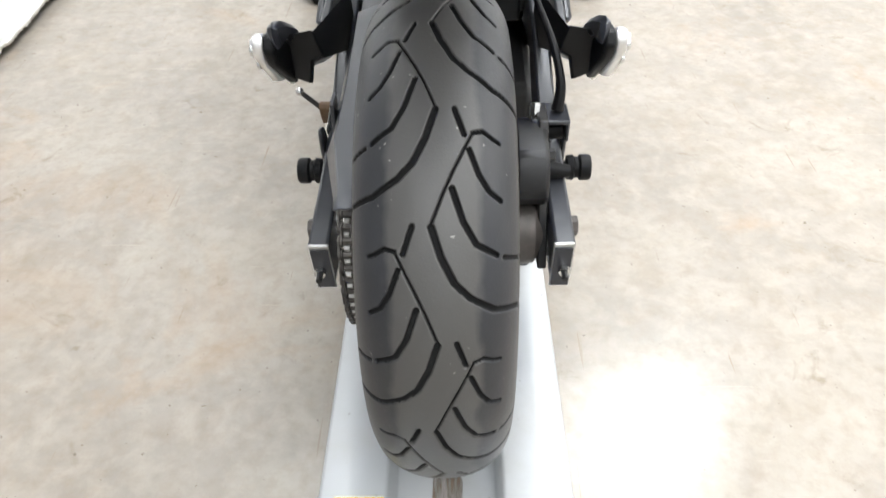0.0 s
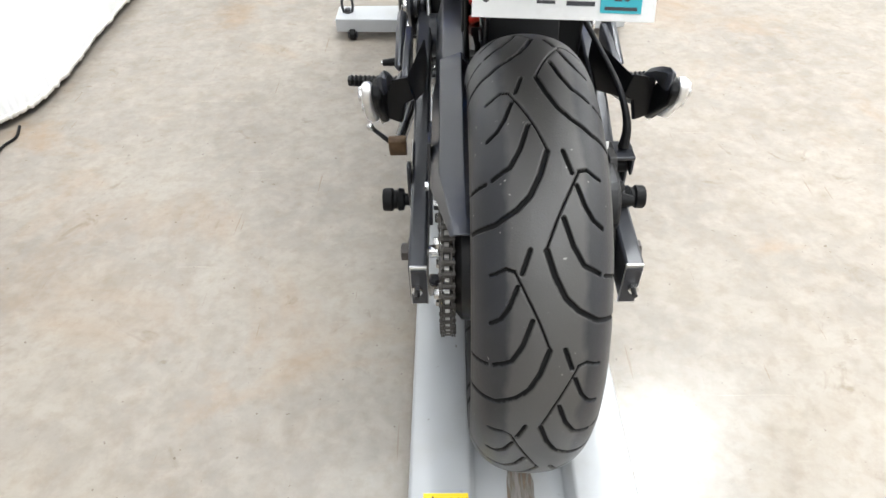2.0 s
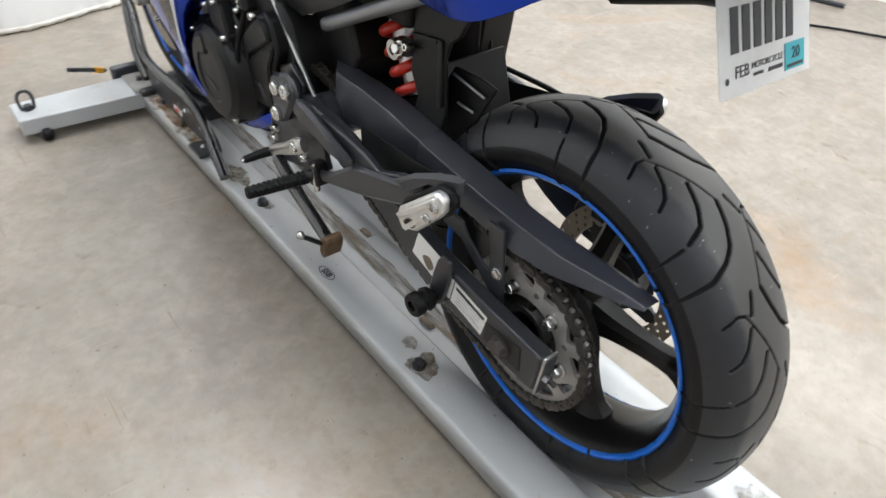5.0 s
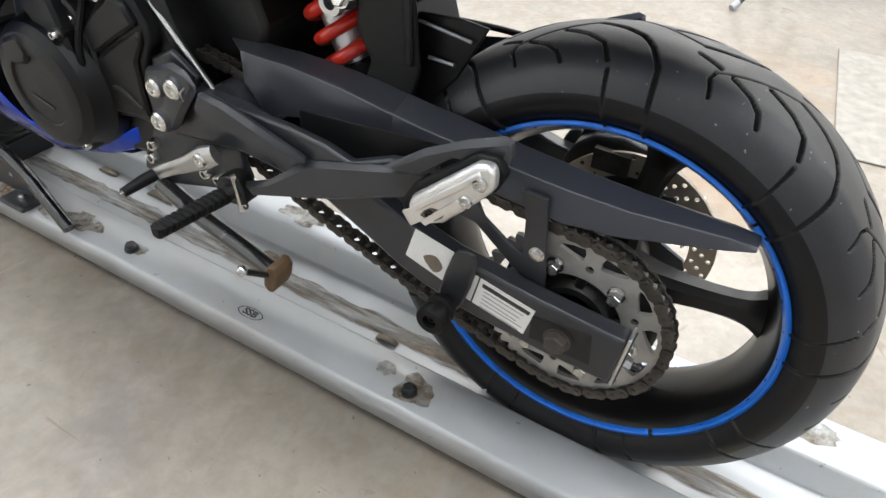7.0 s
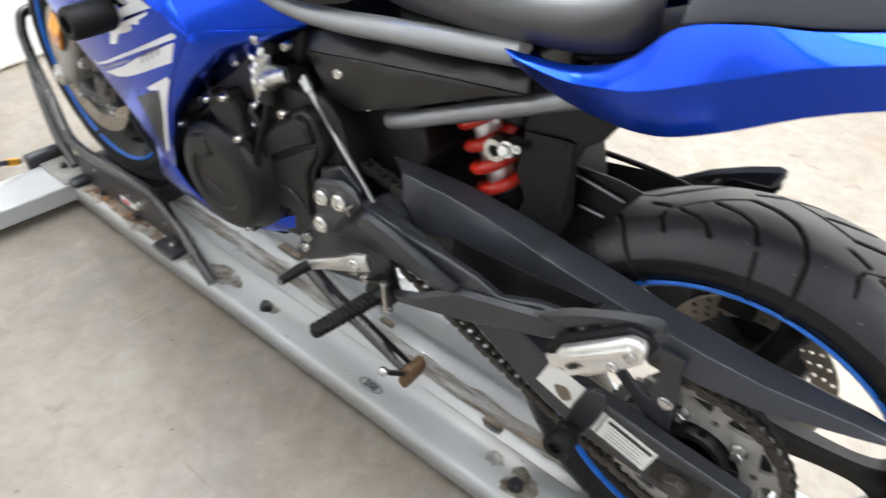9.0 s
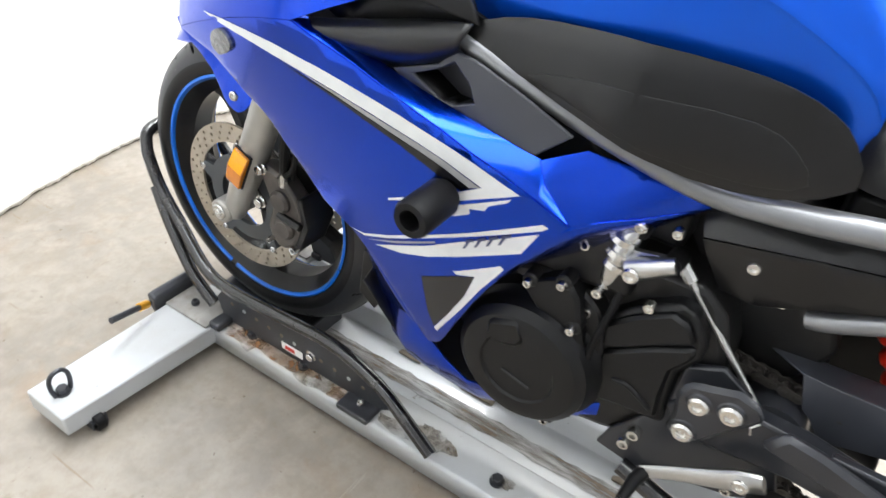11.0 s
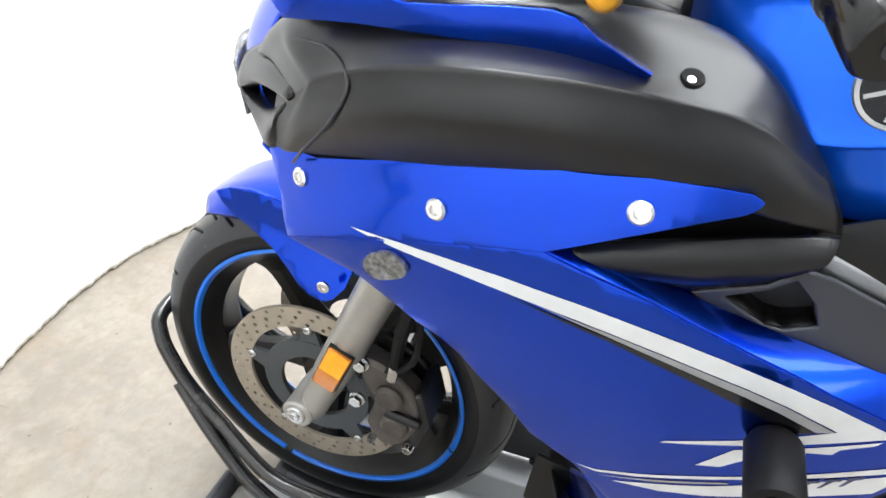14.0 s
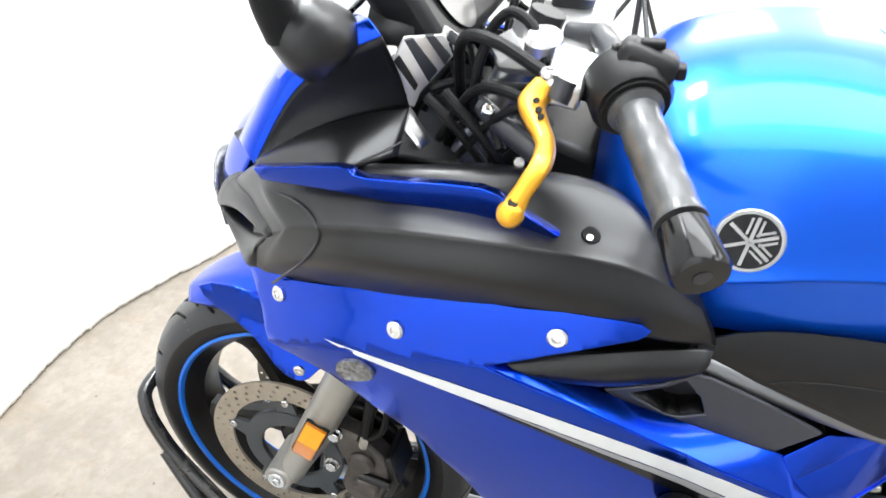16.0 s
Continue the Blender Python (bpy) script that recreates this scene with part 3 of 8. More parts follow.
    for i in range(7):
        part("label_print", box((-0.114 + 0.003 * (i % 2), -0.275 - 0.008 * i, DECK + 0.0015), (0.05 - 0.005 * (i % 3), 0.003, 0.0006)), INK_GREY, lab)
    chock(d)
    return d


def text_on(parent, words, at, size, material, turn, name="lettering", bold=0.0):
    """Flat lettering with the built-in font, turned into a mesh."""
    cu = bpy.data.curves.new(name, "FONT")
    cu.body, cu.size, cu.align_x, cu.align_y, cu.offset = words, size, "CENTER", "CENTER", bold
    cu.extrude = 0.0002
    tmp = bpy.data.objects.new(name, cu)
    scene.collection.objects.link(tmp)
    dg = bpy.context.evaluated_depsgraph_get()
    me = bpy.data.meshes.new_from_object(tmp.evaluated_get(dg))
    bpy.data.objects.remove(tmp)
    ob = new(name, me)
    me.materials.clear()
    me.materials.append(material)
    ob.parent = parent
    ob.matrix_basis = Matrix.Translation(at) @ turn.to_4x4()
    return ob


def stain(parent, at, size, material, seed, stretch=1.0, squash=1.0):
    """A flat irregular stain on the flange."""
    rnd = random.Random(seed)
    bm = bmesh.new()
    n = 40
    z = DECK + 0.0008 + 0.0001 * (seed % 5)
    ring = []
    for i in range(n):
        a = 2 * math.pi * i / n
        r = size * (0.72 + 0.4 * noise.noise(Vector((math.cos(a) * 1.6, math.sin(a) * 1.6, seed))) + 0.12 * rnd.random())
        x = min(max(at[0] + r * math.cos(a) * squash, at[0] - 0.03), at[0] + 0.035)
        ring.append(bm.verts.new((x, at[1] + r * math.sin(a) * stretch, z)))
    bm.faces.new(ring)
    part("stain", bm, material, parent, smooth=False)


def badge(d):
    bm = bmesh.new()
    n = 32
    out = [bm.verts.new((-0.14 + 0.0115 * math.cos(2 * math.pi * i / n), 0.519 + 0.026 * math.sin(2 * math.pi * i / n), DECK + 0.001)) for i in range(n)]
    inn = [bm.verts.new((-0.14 + 0.0102 * math.cos(2 * math.pi * i / n), 0.519 + 0.0235 * math.sin(2 * math.pi * i / n), DECK + 0.001)) for i in range(n)]
    for i in range(n):
        bm.faces.new((out[i], out[(i + 1) % n], inn[(i + 1) % n], inn[i]))
    b = part("badge", bm, INK, d, "oval outline badge with letters", smooth=False)
    turn = Euler((0, 0, radians(-90))).to_matrix()
    text_on(b, "SSB", (-0.14, 0.519, DECK + 0.001), 0.019, INK, turn, bold=0.0006)


def caster(d, x, y):
    fork = bmesh.new()
    add_box(fork, (x - 0.014, y, 0.02), (0.003, 0.022, 0.022))
    add_box(fork, (x + 0.014, y, 0.02), (0.003, 0.022, 0.022))
    add_box(fork, (x, y, 0.0245), (0.031, 0.026, 0.004))
    f = part("caster", fork, BLACK_METAL, d, "small black swivel caster")
    prof = [(-0.009, 0.012), (-0.010, 0.016), (-0.007, 0.0185), (0.007, 0.0185), (0.010, 0.016), (0.009, 0.012)]
    part("caster_wheel", lathe(prof, (x, y - 0.004, 0.0185), 24), RUBBER, f)


def tie_ring(d, x, y):
    base = DECK + 0.004
    pts = [(x - 0.014, y, base + 0.001), (x - 0.018, y, base + 0.02), (x - 0.017, y, base + 0.04), (x - 0.008, y, base + 0.052), (x + 0.008, y, base + 0.052),
           (x + 0.017, y, base + 0.04), (x + 0.018, y, base + 0.02), (x + 0.014, y, base + 0.001)]
    r = part("tie_ring", tube(pts, 0.0045, 10, 4), BLACK_METAL, d, "black steel tie-down ring", bevel=0)
    bolt(r, (x, y, base), 0.011, 0.014, (0, 0, 1), BLACK_METAL, socket=False)


def chock(d):
    """Black tube hoop that holds the front wheel, with its perforated side plates."""
    left = [(-0.172, 0.925, DECK + 0.022), (-0.163, 0.985, 0.125), (-0.15, 1.06, 0.158), (-0.14, 1.17, 0.178), (-0.136, 1.32, 0.166), (-0.134, 1.44, 0.158), (-0.128, 1.52, 0.17),
            (-0.106, 1.608, 0.225), (-0.093, 1.672, 0.278), (-0.085, 1.703, 0.322), (-0.076, 1.722, 0.362), (-0.05, 1.733, 0.39)]
    whole = left + [(-x, y, z) for x, y, z in left[::-1]]
    hoop = part("chock_hoop", tube(whole, 0.0125, 14, 5), GLOSS_TUBE, d, "glossy black bent tube hoop")
    for s in (-1, 1):
        second = [(s * 0.094, 1.69, 0.285), (s * 0.114, 1.635, 0.222), (s * 0.134, 1.565, 0.153), (s * 0.138, 1.53, 0.125), (s * 0.14, 1.495, 0.1)]
        part("chock_strut", tube(second, 0.0125, 14, 5), GLOSS_TUBE, d)
        o = [(1.47, DECK + 0.006), (1.485, 0.125), (1.46, 0.158), (1.32, 0.166), (1.17, 0.178), (1.08, 0.16), (1.03, 0.125), (1.02, 0.1), (1.06, 0.078), (1.15, DECK + 0.006)]
        p = part("perforated_plate", plate(o, s * 0.133, s * 0.139), BLACK_METAL, d, bevel=0.001)
        for i in range(11):
            bm = add_disc(bmesh.new(), s * 0.1392, s * 0.1396, 0.0045, (0, 1.44 - 0.034 * i, 0.128 - 0.0018 * i), 14)
            part("hole", bm, RAIL if i % 4 == 1 else GRIME, p)
        tag = part("sticker", plate([(1.305, 0.088), (1.25, 0.088), (1.25, 0.106), (1.305, 0.106)], s * 0.1393, s * 0.1399), PAPER, p, "small white and red sticker")
        part("sticker_mark", plate([(1.295, 0.091), (1.27, 0.091), (1.27, 0.101), (1.295, 0.101)], s * 0.14, s * 0.1404), RED, tag)
        # clamp foot and slide block
        part("clamp_plate", plate(rounded([(1.06, DECK + 0.001), (1.135, DECK + 0.001), (1.135, DECK + 0.012), (1.06, DECK + 0.012)], 1), s * 0.125, s * 0.178), BLACK_METAL, d, "worn black clamp plate", bevel=0.004)
        bolt(d, (s * 0.152, 1.096, DECK + 0.012), 0.007, 0.007, (0, 0, 1), ZINC, socket=True)
        part("slide_block", box((s * 0.152, 1.462, DECK + 0.01), (0.05, 0.03, 0.018)), BLACK_METAL, d, bevel=0.005)
        bolt(p, (s * 0.139, 1.225, 0.115), 0.009, 0.01, (s, 0, 0), ZINC, socket=False)
    # locking pin with a brass collar, and its tab
    tab = part("pin_tab", plate([(1.603, 0.05), (1.625, 0.055), (1.632, 0.095), (1.622, 0.104), (1.603, 0.095)], -0.205, -0.1), BLACK_METAL, d, bevel=0.006)
    pin = part("locking_pin", tube([(-0.225, 1.59, 0.108), (-0.27, 1.575, 0.128), (-0.325, 1.56, 0.148)], 0.0065, 10), BLACK_METAL, d)
    part("pin_collar", tube([(-0.232, 1.588, 0.111), (-0.255, 1.58, 0.1215)], 0.0088, 10), GOLD, pin, "brass collar")
    part("wheel_rest", loft([[(x, 1.44 + 0.31 * math.sin(a), 0.351 - 0.31 * math.cos(a)) for x in (-0.06, 0, 0.06)] for a in [radians(-24 + 8 * i) for i in range(7)]], 2, 2),
                BLACK_METAL, d, "black wheel cradle under the front tyre", solid=0.006)
    for yy in (1.33, 1.55):
        part("cradle_leg", box((0, yy, 0.036), (0.12, 0.012, 0.055)), BLACK_METAL, d)


dolly()

# ---- motorcycle ----
moto = thing("motorcycle", "blue sports motorcycle with black wheels, standing upright on a dolly", "motorcycle", (0, 0, 0))
REAR, FRONT = Vector((0, 0, 0.325)), Vector((0, 1.44, 0.351))


def tread_tyre(name, parent, centre, prof, grooves, repeats, around, across, flip=1, turn0=0.0, depth=0.0058):
    """A tyre whose grooves are sunk into the rubber: lines of (degrees, millimetres across, half width)."""
    line = catmull([(-prof[1][0], prof[1][1], 0)] + [(p[0], p[1], 0) for p in prof], 6)[6:]
    prof = [(p.x, p.y) for p in line]
    px = np.array([p[0] for p in prof])
    pr = np.array([p[1] for p in prof])
    seg = np.r_[0, np.cumsum(np.hypot(np.diff(px), np.diff(pr)))]
    half = np.linspace(0, 1, across // 2 + 1)
    # dense over the tread, sparse on the wall
    tread_end = seg[np.searchsorted(px, px.max() * 0.97)]
    s_line = np.r_[np.linspace(0, tread_end, across // 2 + 1), np.linspace(tread_end, seg[-1], 9)[1:]]
    sx, sr = np.interp(s_line, seg, px), np.interp(s_line, seg, pr)
    x = np.r_[-sx[::-1], sx[1:]]
    r = np.r_[sr[::-1], sr[1:]]
    s = np.r_[-s_line[::-1], s_line[1:]]
    rmax = pr.max()
    ang = np.linspace(0, 360, around, endpoint=False)
    period = 360 / repeats
    u = (ang % period)
    depthmap = np.zeros((around, len(x)))
    U, S = np.meshgrid(u, s, indexing="ij")
    mm_per_deg = rmax * math.pi / 180
    for line, w in grooves:
        for (a0, b0), (a1, b1) in zip(line, line[1:]):
            s0, s1 = (math.copysign(np.interp(abs(b) / 1000, px, seg), b) for b in (b0, b1))
            for side, off in ((1, 0.0), (-1, period / 2)):
                for rep in (-period, 0, period):
                    p0 = np.array(((a0 + turn0 + off) % period + rep, side * s0))
                    d = np.array(((a1 - a0) * mm_per_deg, side * (s1 - s0)))
                    du, ds = (U - p0[0]) * mm_per_deg, S - p0[1]
                    k = np.clip((du * d[0] + ds * d[1]) / (d @ d), 0, 1)
                    dist = np.hypot(du - k * d[0], ds - k * d[1])
                    depthmap = np.maximum(depthmap, np.clip((w * 1.15 + 0.0006 - dist) / 0.0016, 0, 1))
    a = np.radians(ang)[:, None] * flip
    rr = r[None, :] - depthmap * depth
    co = np.stack([np.broadcast_to(x[None, :], rr.shape), -rr * np.cos(a), rr * np.sin(a)], -1).reshape(-1, 3)
    m = len(x)
    i, j = np.meshgrid(np.arange(around), np.arange(m - 1), indexing="ij")
    n = (i + 1) % around
    quads = np.stack([i * m + j, i * m + j + 1, n * m + j + 1, n * m + j], -1).reshape(-1, 4)
    if flip < 0:
        quads = quads[:, ::-1]
    me = bpy.data.meshes.new(name)
    me.vertices.add(len(co))
    me.vertices.foreach_set("co", co.astype(np.float32).ravel())
    me.loops.add(quads.size)
    me.loops.foreach_set("vertex_index", quads.astype(np.int32).ravel())
    me.polygons.add(len(quads))
    me.polygons.foreach_set("loop_start", (np.arange(len(quads)) * 4).astype(np.int32))
    me.update(calc_edges=True)
    me.validate()
    for mm in (TREAD, SIDEWALL, RECESS_SHADE):
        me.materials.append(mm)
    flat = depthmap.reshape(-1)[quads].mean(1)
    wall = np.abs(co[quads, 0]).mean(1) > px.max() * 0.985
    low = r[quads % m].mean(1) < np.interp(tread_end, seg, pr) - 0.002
    # sunk groove faces get the near-black, so their shade is in the colour
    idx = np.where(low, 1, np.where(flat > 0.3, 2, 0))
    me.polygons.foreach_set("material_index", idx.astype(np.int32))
    me.shade_smooth()
    ob = new(name, me)
    ob.parent = parent
    ob.location = centre
    return ob


GROOVES = [
    ([(0, 2), (-5, -6.5), (-9.3, -18), (-11.9, -32), (-14.6, -54), (-17.2, -74)], 0.0026),
    ([(16, -35), (9, -17), (5.5, -8.5), (0.5, 2)], 0.0009),
    ([(16, -35), (16.5, -44), (15.5, -53), (15, -59.5)], 0.0017),
    ([(14.2, -68), (13.5, -74.5)], 0.0015),
    ([(20.2, -19), (15.6, -27.5)], 0.0021),
    ([(13, -32), (8.7, -40.5), (6, -49.4), (4.6, -60)], 0.0021),
    ([(4.2, -66.5), (3, -74.5)], 0.0018),
    ([(6.3, -16.5), (0.9, -26), (-2.9, -37.4), (-4.9, -56)], 0.0023),
    ([(-5.4, -62.7), (-6.9, -75)], 0.002),
]
FRONT_GROOVES = [
    ([(0, 2), (8, -8), (14, -20), (19, -34), (23, -50)], 0.0022),
    ([(6, -10), (13, -24), (16, -38)], 0.0016),
    ([(-6, -14), (3, -26), (9, -44)], 0.0018),
]
REAR_TYRE = [(0, 0.312), (0.02, 0.3105), (0.04, 0.305), (0.055, 0.2965), (0.067, 0.285), (0.076, 0.270), (0.0798, 0.257), (0.0795, 0.250), (0.0765, 0.243), (0.0705, 0.236),
             (0.066, 0.232), (0.0655, 0.228)]
FRONT_TYRE = [(0, 0.300), (0.015, 0.298), (0.03, 0.2925), (0.042, 0.284), (0.052, 0.272), (0.058, 0.259), (0.0597, 0.251), (0.0585, 0.243), (0.055, 0.236), (0.053, 0.232), (0.0525, 0.228)]


def wheel(name, centre, half, tyre_args, spoke_turn, hub_half, front):
    c = Vector(centre)
    w = half
    # rim barrel with its flanges and inner well
    prof = [(-w, 0.2315), (-w - 0.001, 0.227), (-w + 0.006, 0.2195), (-w + 0.016, 0.2145), (-0.022, 0.2005), (0.022, 0.2005), (w - 0.016, 0.2145), (w - 0.006, 0.2195), (w + 0.001, 0.227), (w, 0.2315),
            (w - 0.007, 0.231), (w - 0.012, 0.221), (0.02, 0.208), (-0.02, 0.208), (-w + 0.012, 0.221), (-w + 0.007, 0.231)]
    ob = part(name, lathe(prof, c, 96), WHEEL_BLACK, moto, "gloss black five-spoke cast wheel with blue rim tape", angle=40)
    hp = [(-hub_half, 0.014), (-hub_half, 0.034), (-hub_half + 0.012, 0.046), (-0.03, 0.05), (0.03, 0.05), (hub_half - 0.012, 0.046), (hub_half, 0.034), (hub_half, 0.014)]
    part("hub", lathe(hp, c, 40), WHEEL_BLACK, ob)
    # five hollow cast spokes that widen and split towards the rim
    for k in range(5):
        a = spoke_turn + 2 * math.pi * k / 5
        rad, tan = Vector((0, math.cos(a), math.sin(a))), Vector((0, -math.sin(a), math.cos(a)))
        rows = []
        for r, t, th in ((0.038, 0.030, 0.028), (0.075, 0.021, 0.022), (0.12, 0.0165, 0.017), (0.16, 0.0165, 0.0155), (0.185, 0.022, 0.017), (0.2045, 0.036, 0.024)):
            rows.append([c + rad * r + tan * (t * q) + Vector((th * p, 0, 0)) for p, q in
                         ((-1, -0.55), (-0.55, -1), (0.55, -1), (1, -0.55), (1, 0.55), (0.55, 1), (-0.55, 1), (-1, 0.55))])
        part("spoke", loft(rows, 1, 3, closed=True), WHEEL_BLACK, ob, angle=40)
    # rim tape in strips on both flanges
    for s in (-1, 1):
        for a0, a1 in tyre_args["tape"]:
            bm = bmesh.new()
            prof = [(s * (w + 0.0018), 0.2312), (s * (w + 0.0026), 0.2265), (s * (w - 0.0025), 0.2215)]
            add_lathe(bm, prof, c, 80, closed=False, start=radians(a0), sweep=radians(a1 - a0))
            part("rim_tape", bm, TAPE, ob, "bright blue rim tape", solid=0.0006)
    tread_tyre("tyre", ob, c, **tyre_args["tyre"])
    return ob


rear_wheel = wheel("rear_wheel", REAR, 0.066, dict(tape=[(-124.5, 24), (25, 130), (131, 234.0)],
                   tyre=dict(prof=REAR_TYRE, grooves=GROOVES, repeats=9, around=2160, across=230, turn0=21.8)), radians(174.0), 0.06, False)
front_wheel = wheel("front_wheel", FRONT, 0.053, dict(tape=[(-66, 100), (101, 200), (201, 290.5)],
                    tyre=dict(prof=FRONT_TYRE, grooves=FRONT_GROOVES, repeats=10, around=1080, across=100, flip=-1, turn0=5.0)), radians(60), 0.05, True)


def brake_disc(parent, centre, x, r_out, r_in, carrier, turn=0.0, name="brake_disc"):
    c = Vector(centre)
    holes = [ring_of(c.y, c.z, r_in, 48)]
    for k in range(30):
        for q in range(3):
            a = turn + 2 * math.pi * (k + 0.33 * q) / 30
            r = r_in + (r_out - r_in) * (0.2 + 0.3 * q)
            holes.append(ring_of(c.y + r * math.cos(a), c.z + r * math.sin(a), 0.0033, 8))
    ob = part(name, holed_plate(ring_of(c.y, c.z, r_out, 72), holes, x - 0.0025, x + 0.0025), DISC, parent, "steel brake disc with rows of drilled holes", angle=30)
    inner, rim = (0.058, 0.088) if r_in > 0.1 else (0.036, 0.052)
    bm = lathe([(x - 0.004, inner), (x - 0.004, rim), (x + 0.004, rim), (x + 0.004, inner)], c, 40)
    for k in range(carrier):
        a = turn + 2 * math.pi * k / carrier
        rad, tan = Vector((0, math.cos(a), math.sin(a))), Vector((0, -math.sin(a), math.cos(a)))
        o = [c + rad * (rim - 0.004) - tan * 0.018, c + rad * (r_in - 0.004) - tan * 0.012, c + rad * (r_in + 0.006), c + rad * (r_in - 0.004) + tan * 0.012, c + rad * (rim - 0.004) + tan * 0.018]
        add_plate(bm, [(p.y, p.z) for p in o], x - 0.003, x + 0.003)
    part("disc_carrier", bm, CARRIER, ob)
    s = -1 if x < 0 else 1
    for k in range(carrier):
        a = turn + 2 * math.pi * k / carrier
        bolt(ob, c + Vector((x + s * 0.003, (r_in - 0.002) * math.cos(a), (r_in - 0.002) * math.sin(a))), 0.007, 0.004, (s, 0, 0), STEEL, name="rivet")
    return ob


brake_disc(front_wheel, FRONT, -0.073, 0.149, 0.113, 5, 0.3)
brake_disc(front_wheel, FRONT, 0.073, 0.149, 0.113, 5, 0.3)
brake_disc(rear_wheel, REAR, 0.085, 0.1225, 0.088, 5, 0.9)

# sprocket and chain
SPX = -0.108
TEETH, PITCH = 46, 0.015875
R_SP, R_DRIVE = PITCH / (2 * math.sin(math.pi / TEETH)), PITCH / (2 * math.sin(math.pi / 16))
DRIVE = Vector((0, 0.625, 0.475))


def sprocket():
    bm = bmesh.new()
    n = TEETH * 4
    outer = []
    for i in range(n):
        a = 2 * math.pi * i / n
        r = R_SP + (0.0045, 0.0015, -0.0045, 0.0015)[i % 4]
        outer.append((r * math.cos(a), r * math.sin(a)))
    def at(r, deg):
        return (REAR.y + r * math.cos(radians(deg)), REAR.z + r * math.sin(radians(deg)))

    holes = [ring_of(REAR.y, REAR.z, 0.062, 48)]
    for k in range(12):
        w = 82 + 30 * k
        s = 1 if k % 2 else -1
        o = [at(0.103, w - 8 * s), at(0.1035, w + 7 * s), at(0.0985, w + 9 * s), at(0.0865, w - 5 * s), at(0.088, w - 8 * s)]
        holes.append(rounded(o, 2))
    for k in range(6):
        holes.append(ring_of(*at(0.0785, 97 + 60 * k), 0.0048, 12))
    sp = part("sprocket", holed_plate([(REAR.y + y, REAR.z + z) for y, z in outer], holes, SPX - 0.0032, SPX + 0.0032), SPROCKET, rear_wheel, "worn grey steel rear sprocket with cut windows", angle=30)
    for k in range(6):
        y, z = at(0.0755, 67 + 60 * k)
        bolt(sp, (SPX - 0.003, y, z), 0.0085, 0.016, (-1, 0, 0), STEEL, "sprocket_nut", socket=False)
    hub = [(SPX + 0.004, 0.03), (SPX - 0.006, 0.035), (SPX - 0.006, 0.044), (SPX + 0.004, 0.05), (SPX + 0.006, 0.08), (SPX + 0.02, 0.098), (-0.065, 0.1), (-0.05, 0.07), (-0.05, 0.03)]
    car = part("sprocket_carrier", lathe(hub, REAR, 48), DARK_METAL, rear_wheel, angle=30)
    for k in range(5):
        a = radians(20 + 72 * k)
        part("carrier_web", box((SPX + 0.002, REAR.y + 0.052 * math.cos(a), REAR.z + 0.052 * math.sin(a)), (0.01, 0.03, 0.012), Matrix.Rotation(a, 3, "X")), DARK_METAL, car, bevel=0.003)


sprocket()


